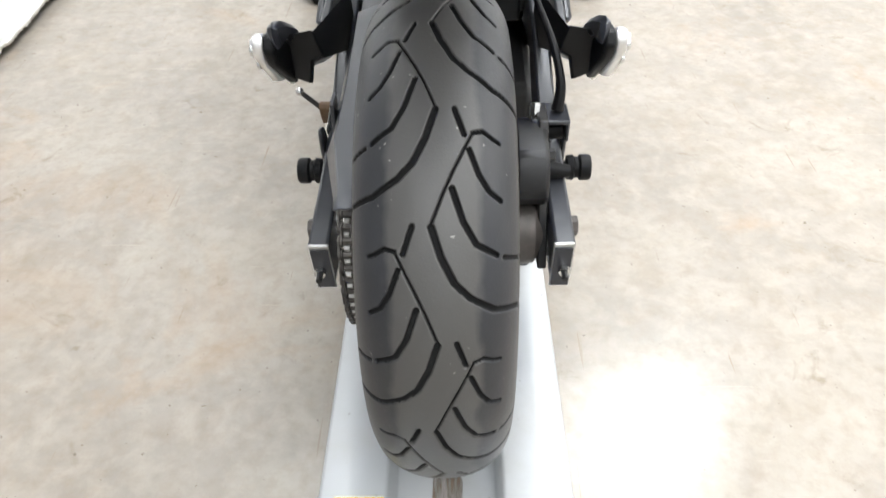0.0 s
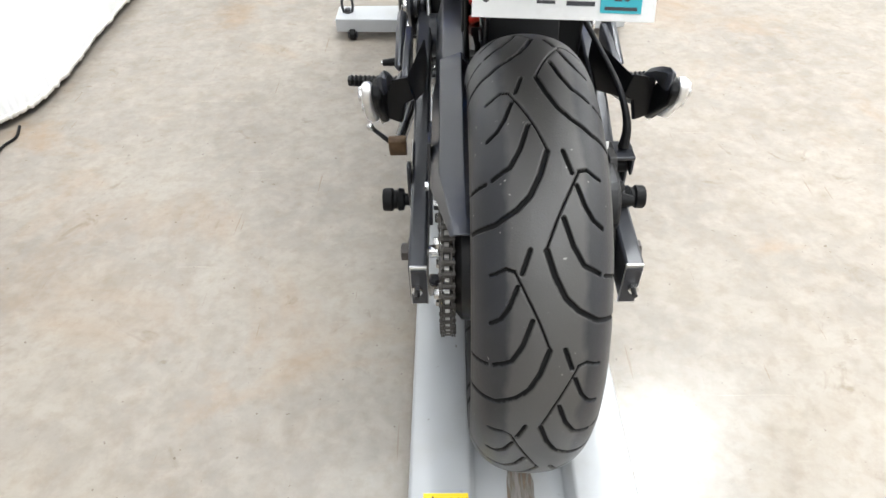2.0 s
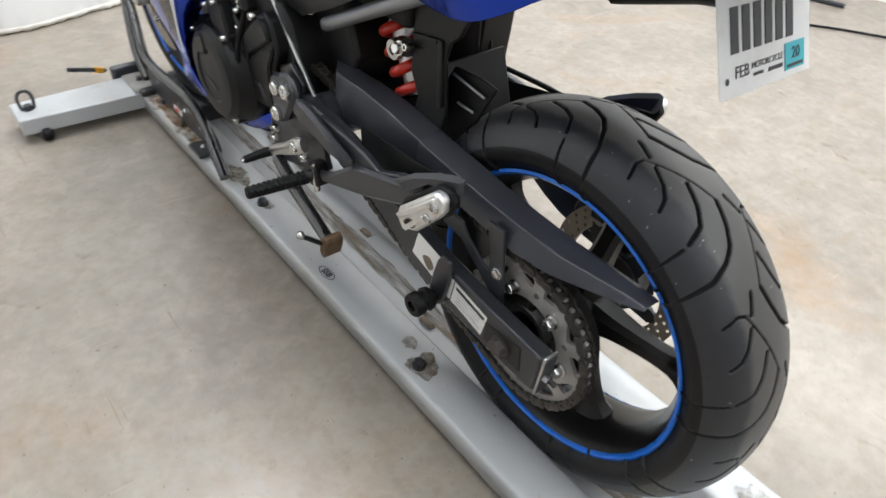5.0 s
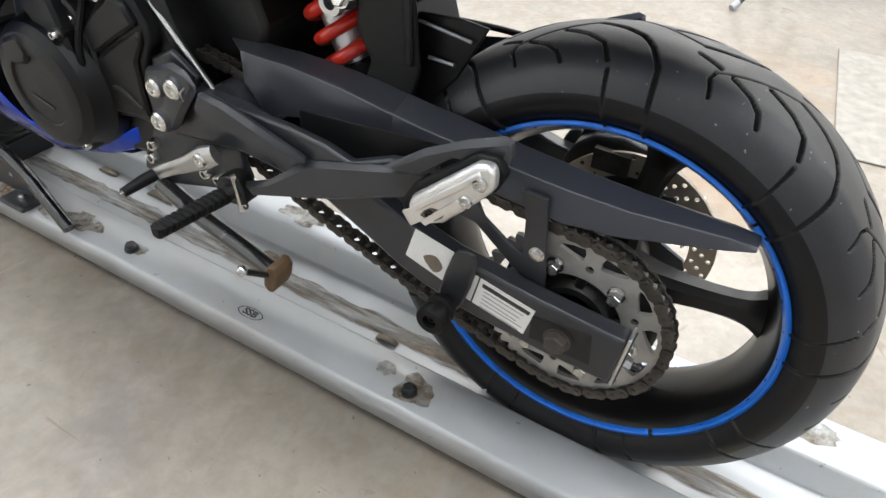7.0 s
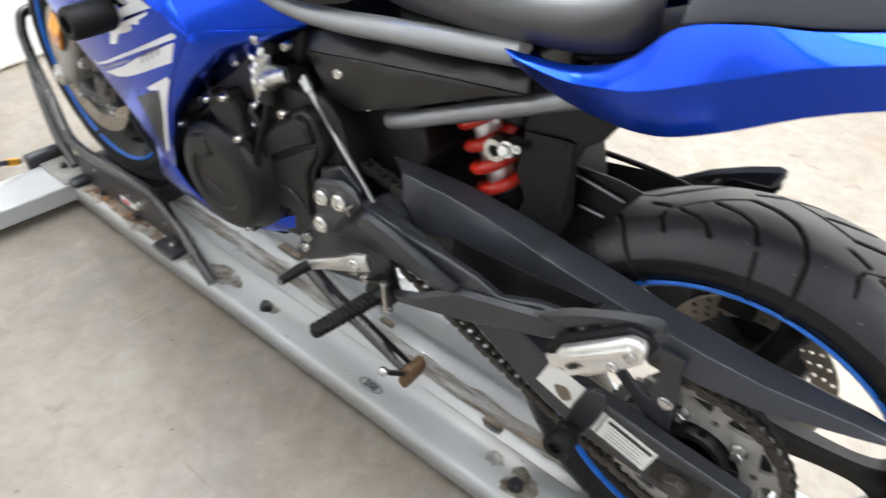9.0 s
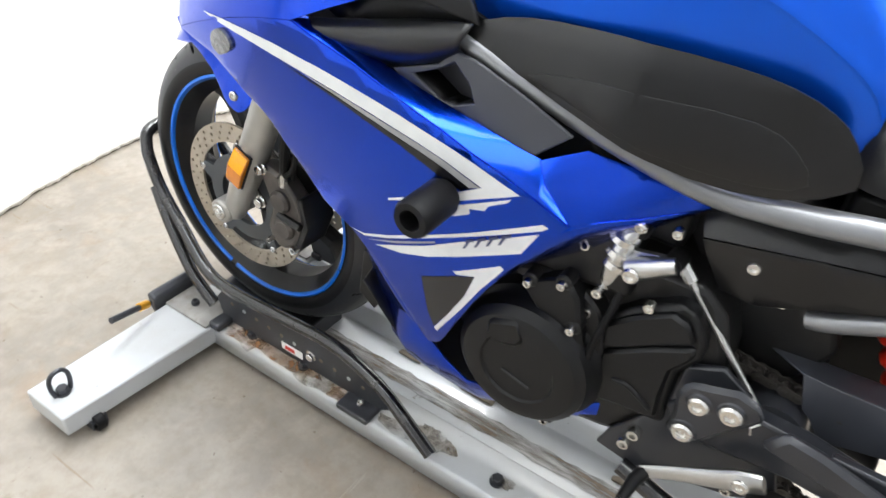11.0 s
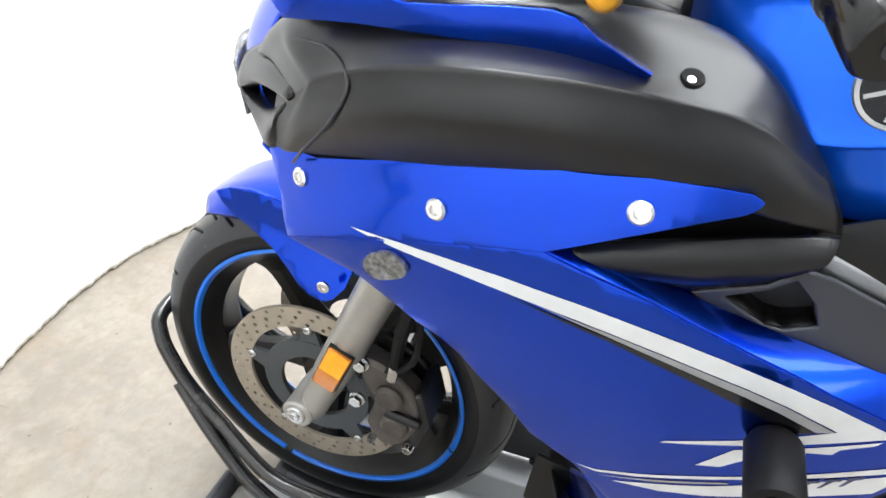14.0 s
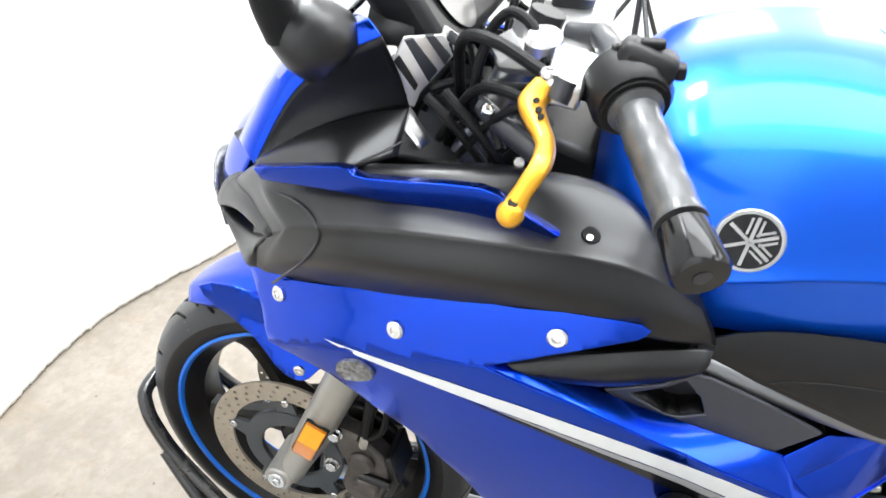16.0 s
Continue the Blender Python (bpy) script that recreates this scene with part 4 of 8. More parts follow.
def chain():
    """Roller chain round both sprockets, each link a piece of its own."""
    c1, c2 = Vector((REAR.y, REAR.z)), Vector((DRIVE.y, DRIVE.z))
    d = c2 - c1
    L = d.length
    base = math.atan2(d.y, d.x)
    al = math.acos((R_SP - R_DRIVE) / L)
    pts = []

    def arc(c, r, a0, a1):
        n = max(int(abs(a1 - a0) * r / 0.002), 2)
        for i in range(n):
            a = a0 + (a1 - a0) * i / n
            pts.append(c + Vector((math.cos(a), math.sin(a))) * r)

    def line(p, q, sag):
        n = int((q - p).length / 0.002)
        for i in range(n):
            t = i / n
            pts.append(p + (q - p) * t + Vector((0, -sag * 4 * t * (1 - t))))

    top2 = c2 + Vector((math.cos(base + al), math.sin(base + al))) * R_DRIVE
    top1 = c1 + Vector((math.cos(base + al), math.sin(base + al))) * R_SP
    bot1 = c1 + Vector((math.cos(base - al), math.sin(base - al))) * R_SP
    bot2 = c2 + Vector((math.cos(base - al), math.sin(base - al))) * R_DRIVE
    line(top2, top1, 0.003)
    arc(c1, R_SP, base + al, base - al + 2 * math.pi)
    line(bot1, bot2, 0.02)
    arc(c2, R_DRIVE, base - al, base + al)
    pts.append(pts[0])
    seg = [0.0]
    for p, q in zip(pts, pts[1:]):
        seg.append(seg[-1] + (q - p).length)
    count = 2 * round(seg[-1] / PITCH / 2)
    step = seg[-1] / count

    def at(s):
        s %= seg[-1]
        k = int(np.searchsorted(seg, s, side="right")) - 1
        k = min(k, len(pts) - 2)
        return pts[k].lerp(pts[k + 1], (s - seg[k]) / max(seg[k + 1] - seg[k], 1e-9))

    ch = part("chain", lathe([(-0.006, 0.004), (0.006, 0.004)], (SPX, *at(0)), 8, closed=False), CHAIN, moto, "oily black drive chain")
    meshes = []
    for w in (0.0105, 0.0075):
        bm = bmesh.new()
        h = step / 2
        o = []
        for cy, sa in ((h, -90), (-h, 90)):
            for i in range(7):
                a = radians(sa + 180 * i / 6)
                o.append((cy + 0.0072 * math.cos(a), 0.0072 * math.sin(a)))
        o.insert(7, (0, 0.0058))
        o.append((0, -0.0058))
        for s in (-1, 1):
            add_plate(bm, o, s * w, s * (w - 0.0024))
        for cy in (-h, h):
            add_disc(bm, -w - 0.0012, w + 0.0012, 0.0028, (0, cy, 0), 8)
            add_disc(bm, -0.0045, 0.0045, 0.005, (0, cy, 0), 8)
        bmesh.ops.recalc_face_normals(bm, faces=bm.faces)
        me = bpy.data.meshes.new("link")
        bm.to_mesh(me)
        bm.free()
        me.materials.append(CHAIN)
        meshes.append(me)
    for i in range(count):
        p, q = at(i * step), at((i + 1) * step)
        mid = (p + q) / 2
        a = math.atan2(q.y - p.y, q.x - p.x)
        ob = new("link", meshes[i % 2])
        ob.parent = ch
        ob.matrix_basis = Matrix.Translation((SPX, mid.x, mid.y)) @ Matrix.Rotation(a, 4, "X")
    part("drive_sprocket", add_disc(bmesh.new(), SPX - 0.004, SPX + 0.004, R_DRIVE - 0.001, DRIVE, 32), SPROCKET, moto)


chain()




def swingarm():
    for s in (-1, 1):
        o = [(-0.077, 0.369), (-0.070, 0.299), (0.016, 0.302), (0.115, 0.312), (0.176, 0.327), (0.213, 0.341), (0.263, 0.367), (0.34, 0.405), (0.45, 0.415), (0.58, 0.40),
             (0.605, 0.44), (0.57, 0.485), (0.45, 0.478), (0.32, 0.452), (0.253, 0.431), (0.198, 0.409), (0.136, 0.391), (0.027, 0.377)]
        arm = part("swingarm", plate(o, s * 0.136, s * 0.162), BLACK_METAL, moto, "black box-section swingarm with warning labels", bevel=0.004)
        part("end_cap", plate([(-0.0775, 0.373), (-0.0708, 0.295), (-0.0745, 0.295), (-0.0815, 0.373)], s * 0.135, s * 0.1595), ALU, arm, "bright bare-metal end cap", bevel=0.001)
        part("end_recess", plate([(-0.0808, 0.3665), (-0.0742, 0.298), (-0.0762, 0.298), (-0.0828, 0.3665)], s * 0.1362, s * 0.158), INK, arm)
        part("adjuster_bolt", tube([(s * 0.15, -0.075, 0.332), (s * 0.15, -0.098, 0.330)], 0.004, 8), DARK_METAL, arm)
        part("adjuster_nut", tube([(s * 0.15, -0.08, 0.3315), (s * 0.15, -0.088, 0.331)], 0.0075, 6), STEEL, arm)
        bolt(arm, (s * 0.162, -0.004, 0.334), 0.0135, 0.014, (s, 0, 0), CAST_DIRTY, "axle_nut", socket=False)
        part("axle_washer", add_disc(bmesh.new(), s * 0.162, s * 0.1645, 0.021, (0, -0.004, 0.334), 24), DARK_METAL, arm)
        part("axle_block", plate([(0.03, 0.352), (-0.04, 0.36), (-0.045, 0.316), (0.03, 0.318)], s * 0.1622, s * 0.1635), DARK_METAL, arm, bevel=0.002)
        # paddock stand spool on its bracket
        br = part("spool_bracket", plate(rounded([(0.121, 0.41), (0.106, 0.408), (0.104, 0.38), (0.112, 0.343), (0.124, 0.312), (0.146, 0.312), (0.148, 0.338), (0.134, 0.395)], 2), s * 0.1632, s * 0.1695), BLACK_METAL, moto, bevel=0.003)
        y, z = 0.135, 0.326
        prof = [(s * (x - 0.009), r) for x, r in ((0.172, 1e-4), (0.172, 0.010), (0.186, 0.010), (0.188, 0.0175), (0.196, 0.019), (0.199, 0.0155), (0.204, 0.0155), (0.207, 0.019), (0.219, 0.019), (0.222, 0.017),
                (0.222, 0.009), (0.212, 0.008), (0.212, 1e-4))]
        sp = part("spool", lathe(prof, (0, y, z), 28, closed=False), RUBBER, br, "black paddock stand spool")
        bolt(sp, (s * 0.202, y, z), 0.0065, 0.006, (s, 0, 0), DARK_METAL)
        if s < 0:
            lab = part("warning_label", plate([(0.11, 0.378), (0.027, 0.361), (0.037, 0.319), (0.117, 0.336)], -0.1624, -0.163), PAPER, arm, "white printed warning label")
            part("label_edge", plate([(0.0995, 0.3765), (0.0975, 0.3765), (0.106, 0.334), (0.108, 0.334)], -0.1631, -0.1633), INK, lab)
            part("label_title", plate([(0.094, 0.3695), (0.032, 0.3565), (0.034, 0.3505), (0.095, 0.3635)], -0.1631, -0.1633), INK, lab)
            for i in range(5):
                dz = -0.0062 * i
                part("label_print", plate([(0.092 + 0.001 * i, 0.3585 + dz), (0.04 + 0.004 * (i % 3), 0.3475 + dz), (0.04 + 0.004 * (i % 3), 0.3462 + dz), (0.092 + 0.001 * i, 0.3572 + dz)], -0.1631, -0.1633), INK_GREY, lab)
            lab2 = part("worn_label", plate([(0.187, 0.408), (0.134, 0.397), (0.146, 0.347), (0.2, 0.363)], -0.1624, -0.163), PAPER, arm, "dirty white label, partly rubbed off")
            part("label_dirt", plate(rounded([(0.175, 0.372), (0.158, 0.38), (0.148, 0.366), (0.16, 0.355)], 3), -0.1631, -0.1633), GRIME, lab2)
    part("swingarm_cross", tube([(-0.14, 0.49, 0.45), (0.14, 0.49, 0.45)], 0.04, 18), BLACK_METAL, moto)
    part("pivot_bar", tube([(-0.15, 0.585, 0.442), (0.15, 0.585, 0.442)], 0.018, 16), DARK_METAL, moto)
    part("axle", tube([(-0.16, 0, 0.33), (0.16, 0, 0.33)], 0.01, 16), STEEL, moto)


swingarm()


def chain_guard():
    st = [(-0.159, 0.4945, 0.4935, 0.4915), (-0.132, 0.4985, 0.495, 0.4845), (-0.035, 0.502, 0.496, 0.4715), (0.029, 0.505, 0.496, 0.463), (0.093, 0.510, 0.499, 0.468), (0.166, 0.519, 0.506, 0.472),
          (0.212, 0.523, 0.510, 0.464), (0.25, 0.527, 0.515, 0.456)]
    front = [(0.235, 0.525, 0.513, 0.46), (0.264, 0.527, 0.515, 0.456), (0.29, 0.531, 0.519, 0.472), (0.33, 0.534, 0.525, 0.479), (0.368, 0.536, 0.528, 0.476), (0.41, 0.536, 0.531, 0.466), (0.44, 0.534, 0.53, 0.456),
             (0.472, 0.531, 0.527, 0.490), (0.532, 0.526, 0.521, 0.515)]
    g = None
    for line, dx, name in ((st, 0.0, "chain_guard"), (front, 0.004, "guard_front")):
        rows = []
        for y, top, mid, low in line:
            f = min(max((y + 0.16) / 0.1, 0.15), 1)
            rows.append([(-0.074 + dx, y, top - 0.014 * f), (-0.084 + dx, y, top - dx * 0.5), (-0.094 - 0.022 * f + dx, y, mid - dx * 0.5), (-0.098 - 0.030 * f + dx, y, low)])
        if g:
            rows[-1] = [(-0.07, 0.53, 0.512), (-0.08, 0.53, 0.5255), (-0.112, 0.484, 0.5285), (-0.124, 0.47, 0.492)]
            rows[-2] = [(-0.07, 0.478, 0.517), (-0.08, 0.478, 0.5305), (-0.112, 0.468, 0.5285), (-0.124, 0.458, 0.482)]
        ob = part(name, loft(rows, 1, 1), SATIN, g or moto, "matt black plastic chain guard with a crisp ridge" if not g else "", solid=0.003, bevel=0.0015, angle=12)
        g = g or ob
    o = [(0.075, 0.49), (0.045, 0.49), (0.029, 0.356), (0.05, 0.368), (0.075, 0.386), (0.125, 0.425), (0.165, 0.43), (0.165, 0.455), (0.125, 0.455), (0.115, 0.437), (0.078, 0.412), (0.064, 0.408), (0.066, 0.455)]
    b = part("guard_bracket", plate(o, -0.134, -0.129), BLACK_METAL, g, bevel=0.001)
    bolt(b, (-0.134, 0.0465, 0.416), 0.0075, 0.006, (-1, 0, 0), STEEL, socket=False)


chain_guard()


def hangers():
    for s in (-1, 1):
        blade = [(0.43, 0.495), (0.352, 0.494), (0.302, 0.489), (0.265, 0.479), (0.215, 0.502), (0.165, 0.512), (0.185, 0.485), (0.30, 0.435), (0.37, 0.43), (0.42, 0.46)]
        h = part("footrest_hanger", plate(blade, s * 0.168, s * 0.181), BLACK_METAL, moto, "black cast footrest hanger with chamfered arms", bevel=0.003)
        block = [(0.597, 0.48), (0.588, 0.503), (0.535, 0.522), (0.512, 0.516), (0.50, 0.495), (0.528, 0.458), (0.55, 0.425), (0.578, 0.409), (0.596, 0.42), (0.592, 0.45)]
        part("hanger_block", plate(block, s * 0.17, s * 0.1815), BLACK_METAL, h, bevel=0.006, segments=1)
        upper = [(0.497, 0.476), (0.478, 0.508), (0.44, 0.503), (0.396, 0.491), (0.317, 0.468), (0.33, 0.455), (0.375, 0.453), (0.436, 0.464)]
        part("hanger_arm", plate(upper, s * 0.181, s * 0.197), BLACK_METAL, h, bevel=0.006, segments=1)
        lower = [(0.39, 0.41), (0.322, 0.462), (0.165, 0.511), (0.152, 0.5), (0.184, 0.467), (0.283, 0.423), (0.42, 0.375), (0.437, 0.388)]
        part("hanger_arm", plate(lower, s * 0.176, s * 0.190), BLACK_METAL, h, bevel=0.006, segments=1)
        rear = [(0.215, 0.498), (0.161, 0.54), (0.112, 0.567), (0.07, 0.585), (0.062, 0.575), (0.072, 0.547), (0.126, 0.538), (0.165, 0.505)]
        part("hanger_arm", plate(rear, s * 0.186, s * 0.198), BLACK_METAL, h, bevel=0.006, segments=1)
        web = bmesh.new()
        for lo in ([(0.195, 0.140, 0.536), (0.164, 0.141, 0.541), (0.154, 0.141, 0.507), (0.169, 0.141, 0.499), (0.176, 0.141, 0.466), (0.206, 0.139, 0.480)],
                   [(0.166, 0.147, 0.534), (0.147, 0.36, 0.5), (0.142, 0.36, 0.408), (0.155, 0.147, 0.5)]):
            lo = [web.verts.new((s * x, y, z)) for x, y, z in lo]
            hi = [web.verts.new(v.co + Vector((-s * 0.003, 0.007, -0.004))) for v in lo]
            web.faces.new(lo)
            web.faces.new(hi[::-1])
            for i in range(len(lo)):
                k = (i + 1) % len(lo)
                web.faces.new((lo[i], hi[i], hi[k], lo[k]))
        part("hanger_web", web, PLASTIC, h, bevel=0.0015)
        edge = part("pale_edge", tube([(s * 0.1925, 0.509, 0.484), (s * 0.1925, 0.512, 0.494), (s * 0.1905, 0.505, 0.503)], 0.0011, 6), ALU, h, "thin pale metal line along the edge")
        back = [(0.60, 0.505), (0.56, 0.525), (0.52, 0.50), (0.534, 0.459), (0.471, 0.431), (0.45, 0.37), (0.49, 0.339), (0.62, 0.30), (0.672, 0.31), (0.66, 0.345), (0.625, 0.40), (0.605, 0.44)]
        b = part("mounting_plate", plate(back, s * 0.148, s * 0.1575), BLACK_METAL, moto, bevel=0.003)
        for y, z, r in ((0.534, 0.490, 0.0135), (0.569, 0.482, 0.0125), (0.574, 0.432, 0.0135)):
            part("boss", add_disc(bmesh.new(), s * 0.1625, s * 0.1835, r + 0.004, (0, y, z), 24, 0.003), BLACK_METAL, h)
            bolt(h, (s * 0.183, y, z), r, 0.007, (s, 0, 0), ZINC, "mounting_bolt")
        for y, z, r in ((0.627, 0.369, 0.0095), (0.635, 0.345, 0.0095), (0.503, 0.357, 0.008), (0.527, 0.358, 0.0085)):
            bolt(b, (s * 0.1575, y, z), r, 0.014, (s, 0, 0), ZINC, "bolt")
        # passenger footrest folded up, cast aluminium
        cast = [(0.162, 0.488), (0.158, 0.499), (0.09, 0.562), (0.078, 0.565), (0.07, 0.557), (0.069, 0.54), (0.08, 0.526), (0.12, 0.481), (0.143, 0.47), (0.153, 0.474)]
        p = part("passenger_peg", plate(cast, s * 0.207, s * 0.222), CAST_ALU, moto, "bare cast aluminium passenger footrest, folded", bevel=0.005, segments=3)
        part("peg_rib", plate([(0.158, 0.49), (0.15, 0.486), (0.08, 0.55), (0.084, 0.558)], s * 0.2215, s * 0.227), CAST_ALU, p, bevel=0.002)
        part("peg_rib", plate([(0.145, 0.476), (0.138, 0.473), (0.1, 0.515), (0.104, 0.52)], s * 0.2215, s * 0.2255), CAST_ALU, p, bevel=0.0015)
        part("peg_recess", plate(rounded([(0.146, 0.482), (0.128, 0.482), (0.118, 0.495), (0.134, 0.496)], 2), s * 0.2218, s * 0.2226), GRIME, p, "dirty recess")
        part("peg_tab", plate([(0.178, 0.466), (0.15, 0.486), (0.142, 0.472), (0.166, 0.45)], s * 0.203, s * 0.209), CAST_ALU, p, bevel=0.002)
        part("peg_rubber", plate([(0.18, 0.478), (0.165, 0.503), (0.098, 0.563), (0.075, 0.565), (0.064, 0.55), (0.074, 0.528), (0.15, 0.462), (0.172, 0.46)], s * 0.194, s * 0.2075), RUBBER, p, bevel=0.004)
        bolt(p, (s * 0.222, 0.083, 0.544), 0.008, 0.005, (s, 0, 0), STEEL)
        bolt(p, (s * 0.222, 0.096, 0.519), 0.007, 0.004, (s, 0, 0), STEEL)
        bolt(p, (s * 0.2224, 0.135, 0.488), 0.0055, 0.003, (s, 0, 0), DARK_METAL)
        # rider footrest with a ribbed rubber
        peg = part("rider_peg", tube([(s * 0.178, 0.452, 0.372), (s * 0.2, 0.456, 0.369)], 0.011, 12), DARK_METAL, moto, "black ribbed rider footrest")
        rows = []
        for i in range(49):
            t = i / 48
            w = (0.0135 - 0.0025 * t) * (0.55 if i in (0, 48) else 1)
            k = w - (0.0022 if i % 4 in (2, 3) else 0)
            c = Vector((s * (0.198 + 0.105 * t), 0.457 + 0.013 * t, 0.3675 + 0.001 * t))
            rows.append([c + Vector((0, a, b)) for a, b in ((-w * 0.6, -0.0085), (-k, -0.004), (-k, 0.006), (-k * 0.55, k * 0.85), (k * 0.55, k * 0.85), (k, 0.006), (k, -0.004), (w * 0.6, -0.0085))])
        bm = loft(rows, 1, 1, closed=True)
        bmesh.ops.holes_fill(bm, edges=bm.edges[:], sides=0)
        part("peg_rubber", bm, RUBBER, peg, angle=30)
        part("peg_bracket", plate(rounded([(0.475, 0.385), (0.44, 0.395), (0.43, 0.36), (0.455, 0.35), (0.48, 0.358)], 2), s * 0.165, s * 0.192), DARK_METAL, peg, bevel=0.003)
        part("peg_pin", tube([(s * 0.189, 0.44, 0.345), (s * 0.189, 0.447, 0.398)], 0.0045, 8), STEEL, peg)
        part("return_spring", tube([(s * 0.189, 0.437 + 0.008 * math.cos(i), 0.352 + 0.0012 * i + 0.008 * math.sin(i)) for i in range(14)], 0.0016, 6), DARK_METAL, peg)
    # shift lever, rod and linkage
    lever = [(-0.19, 0.472, 0.42), (-0.19, 0.494, 0.408), (-0.19, 0.53, 0.385), (-0.192, 0.565, 0.366), (-0.195, 0.60, 0.345)]
    lv = part("shift_lever", tube(lever, [0.013, 0.016, 0.0125, 0.0105, 0.009], 12, 4, flat=0.5), ALU, moto, "bare aluminium shift lever with a rubber tip")
    bolt(lv, (-0.197, 0.494, 0.4075), 0.010, 0.005, (-1, 0, 0), ZINC)
    part("lever_tip", tube([(-0.19, 0.595, 0.347), (-0.212, 0.602, 0.343), (-0.245, 0.606, 0.339)], [0.0095, 0.009, 0.007], 12), RUBBER, lv)
    part("tip_end", tube([(-0.244, 0.606, 0.339), (-0.249, 0.6065, 0.3385)], 0.0045, 10), STEEL, lv)
    rod = part("shift_rod", tube([(-0.141, 0.505, 0.472), (-0.142, 0.632, 0.615)], 0.0042, 10), ALU, moto, "thin bright shift rod")
    part("rod_joint", tube([(-0.142, 0.628, 0.611), (-0.142, 0.645, 0.630)], 0.0085, 10), STEEL, rod)
    part("rod_boot", tube([(-0.135, 0.648, 0.632), (-0.165, 0.65, 0.634)], 0.012, 12), RUBBER, rod)
    part("shift_arm", tube([(-0.16, 0.65, 0.634), (-0.158, 0.69, 0.622)], [0.009, 0.012], 10), ALU, rod)
    # side stand, folded
    st = part("side_stand", tube([(-0.165, 0.63, 0.30), (-0.178, 0.55, 0.287), (-0.203, 0.385, 0.276)], [0.013, 0.0135, 0.012], 14), GLOSS_TUBE, moto, "black tubular side stand folded back")
    part("stand_foot", plate(rounded([(0.372, 0.255), (0.36, 0.292), (0.376, 0.30), (0.388, 0.262)], 2), -0.222, -0.188), FOOT_BROWN, st, "worn brown stand foot", bevel=0.003)
    part("stand_lug", tube([(-0.222, 0.378, 0.285), (-0.254, 0.384, 0.312)], 0.0045, 8), DARK_METAL, st)
    bm = bmesh.new()
    bmesh.ops.create_uvsphere(bm, u_segments=12, v_segments=8, radius=0.0075, matrix=Matrix.Translation((-0.256, 0.3845, 0.314)))
    part("lug_ball", bm, STEEL, st)


hangers()


def shock():
    a, b = Vector((-0.03, 0.43, 0.655)), Vector((-0.028, 0.335, 0.455))
    d = (b - a).normalized()
    body = part("rear_shock", tube([a, b], 0.017, 16), STEEL, moto, "rear shock with a red coil spring")
    side = Vector((1, 0, 0))
    up = d.cross(side).normalized()
    pts = [a + (b - a) * (0.12 + 0.6 * i / 72) + 0.032 * (math.cos(i * 0.36) * side + math.sin(i * 0.36) * up) for i in range(73)]
    part("coil_spring", tube(pts, 0.0088, 12), RED, body, "red painted coil spring")
    part("spring_seat", tube([a + d * 0.152, a + d * 0.166], 0.036, 20), RUBBER, body)
    part("lower_boot", tube([a + d * 0.166, a + d * 0.222], [0.034, 0.03, 0.032, 0.026], 16, 3), RUBBER, body)
    part("damper_sleeve", tube([a + d * 0.03, a + d * 0.15], 0.021, 18), CAST_ALU, body, "pale damper body inside the spring")
    part("reservoir", tube([(-0.07, 0.36, 0.612), (-0.082, 0.33, 0.622)], 0.014, 14), DARK_METAL, body)
    part("bracket_eye", lathe([(-0.094, 0.008), (-0.094, 0.015), (-0.086, 0.017), (-0.08, 0.015), (-0.08, 0.008)], (0, 0.352, 0.613), 24), ALU, body, "bright metal bracket eye")
    bolt(body, (-0.092, 0.334, 0.622), 0.0085, 0.012, (-1, 0, 0.2), ZINC, socket=False)
    bolt(body, (-0.086, 0.318, 0.628), 0.0065, 0.012, (-1, 0, 0.2), ZINC)
    part("lower_link", tube([(-0.06, 0.40, 0.50), (-0.058, 0.425, 0.46)], 0.012, 12), ALU, body)


shock()


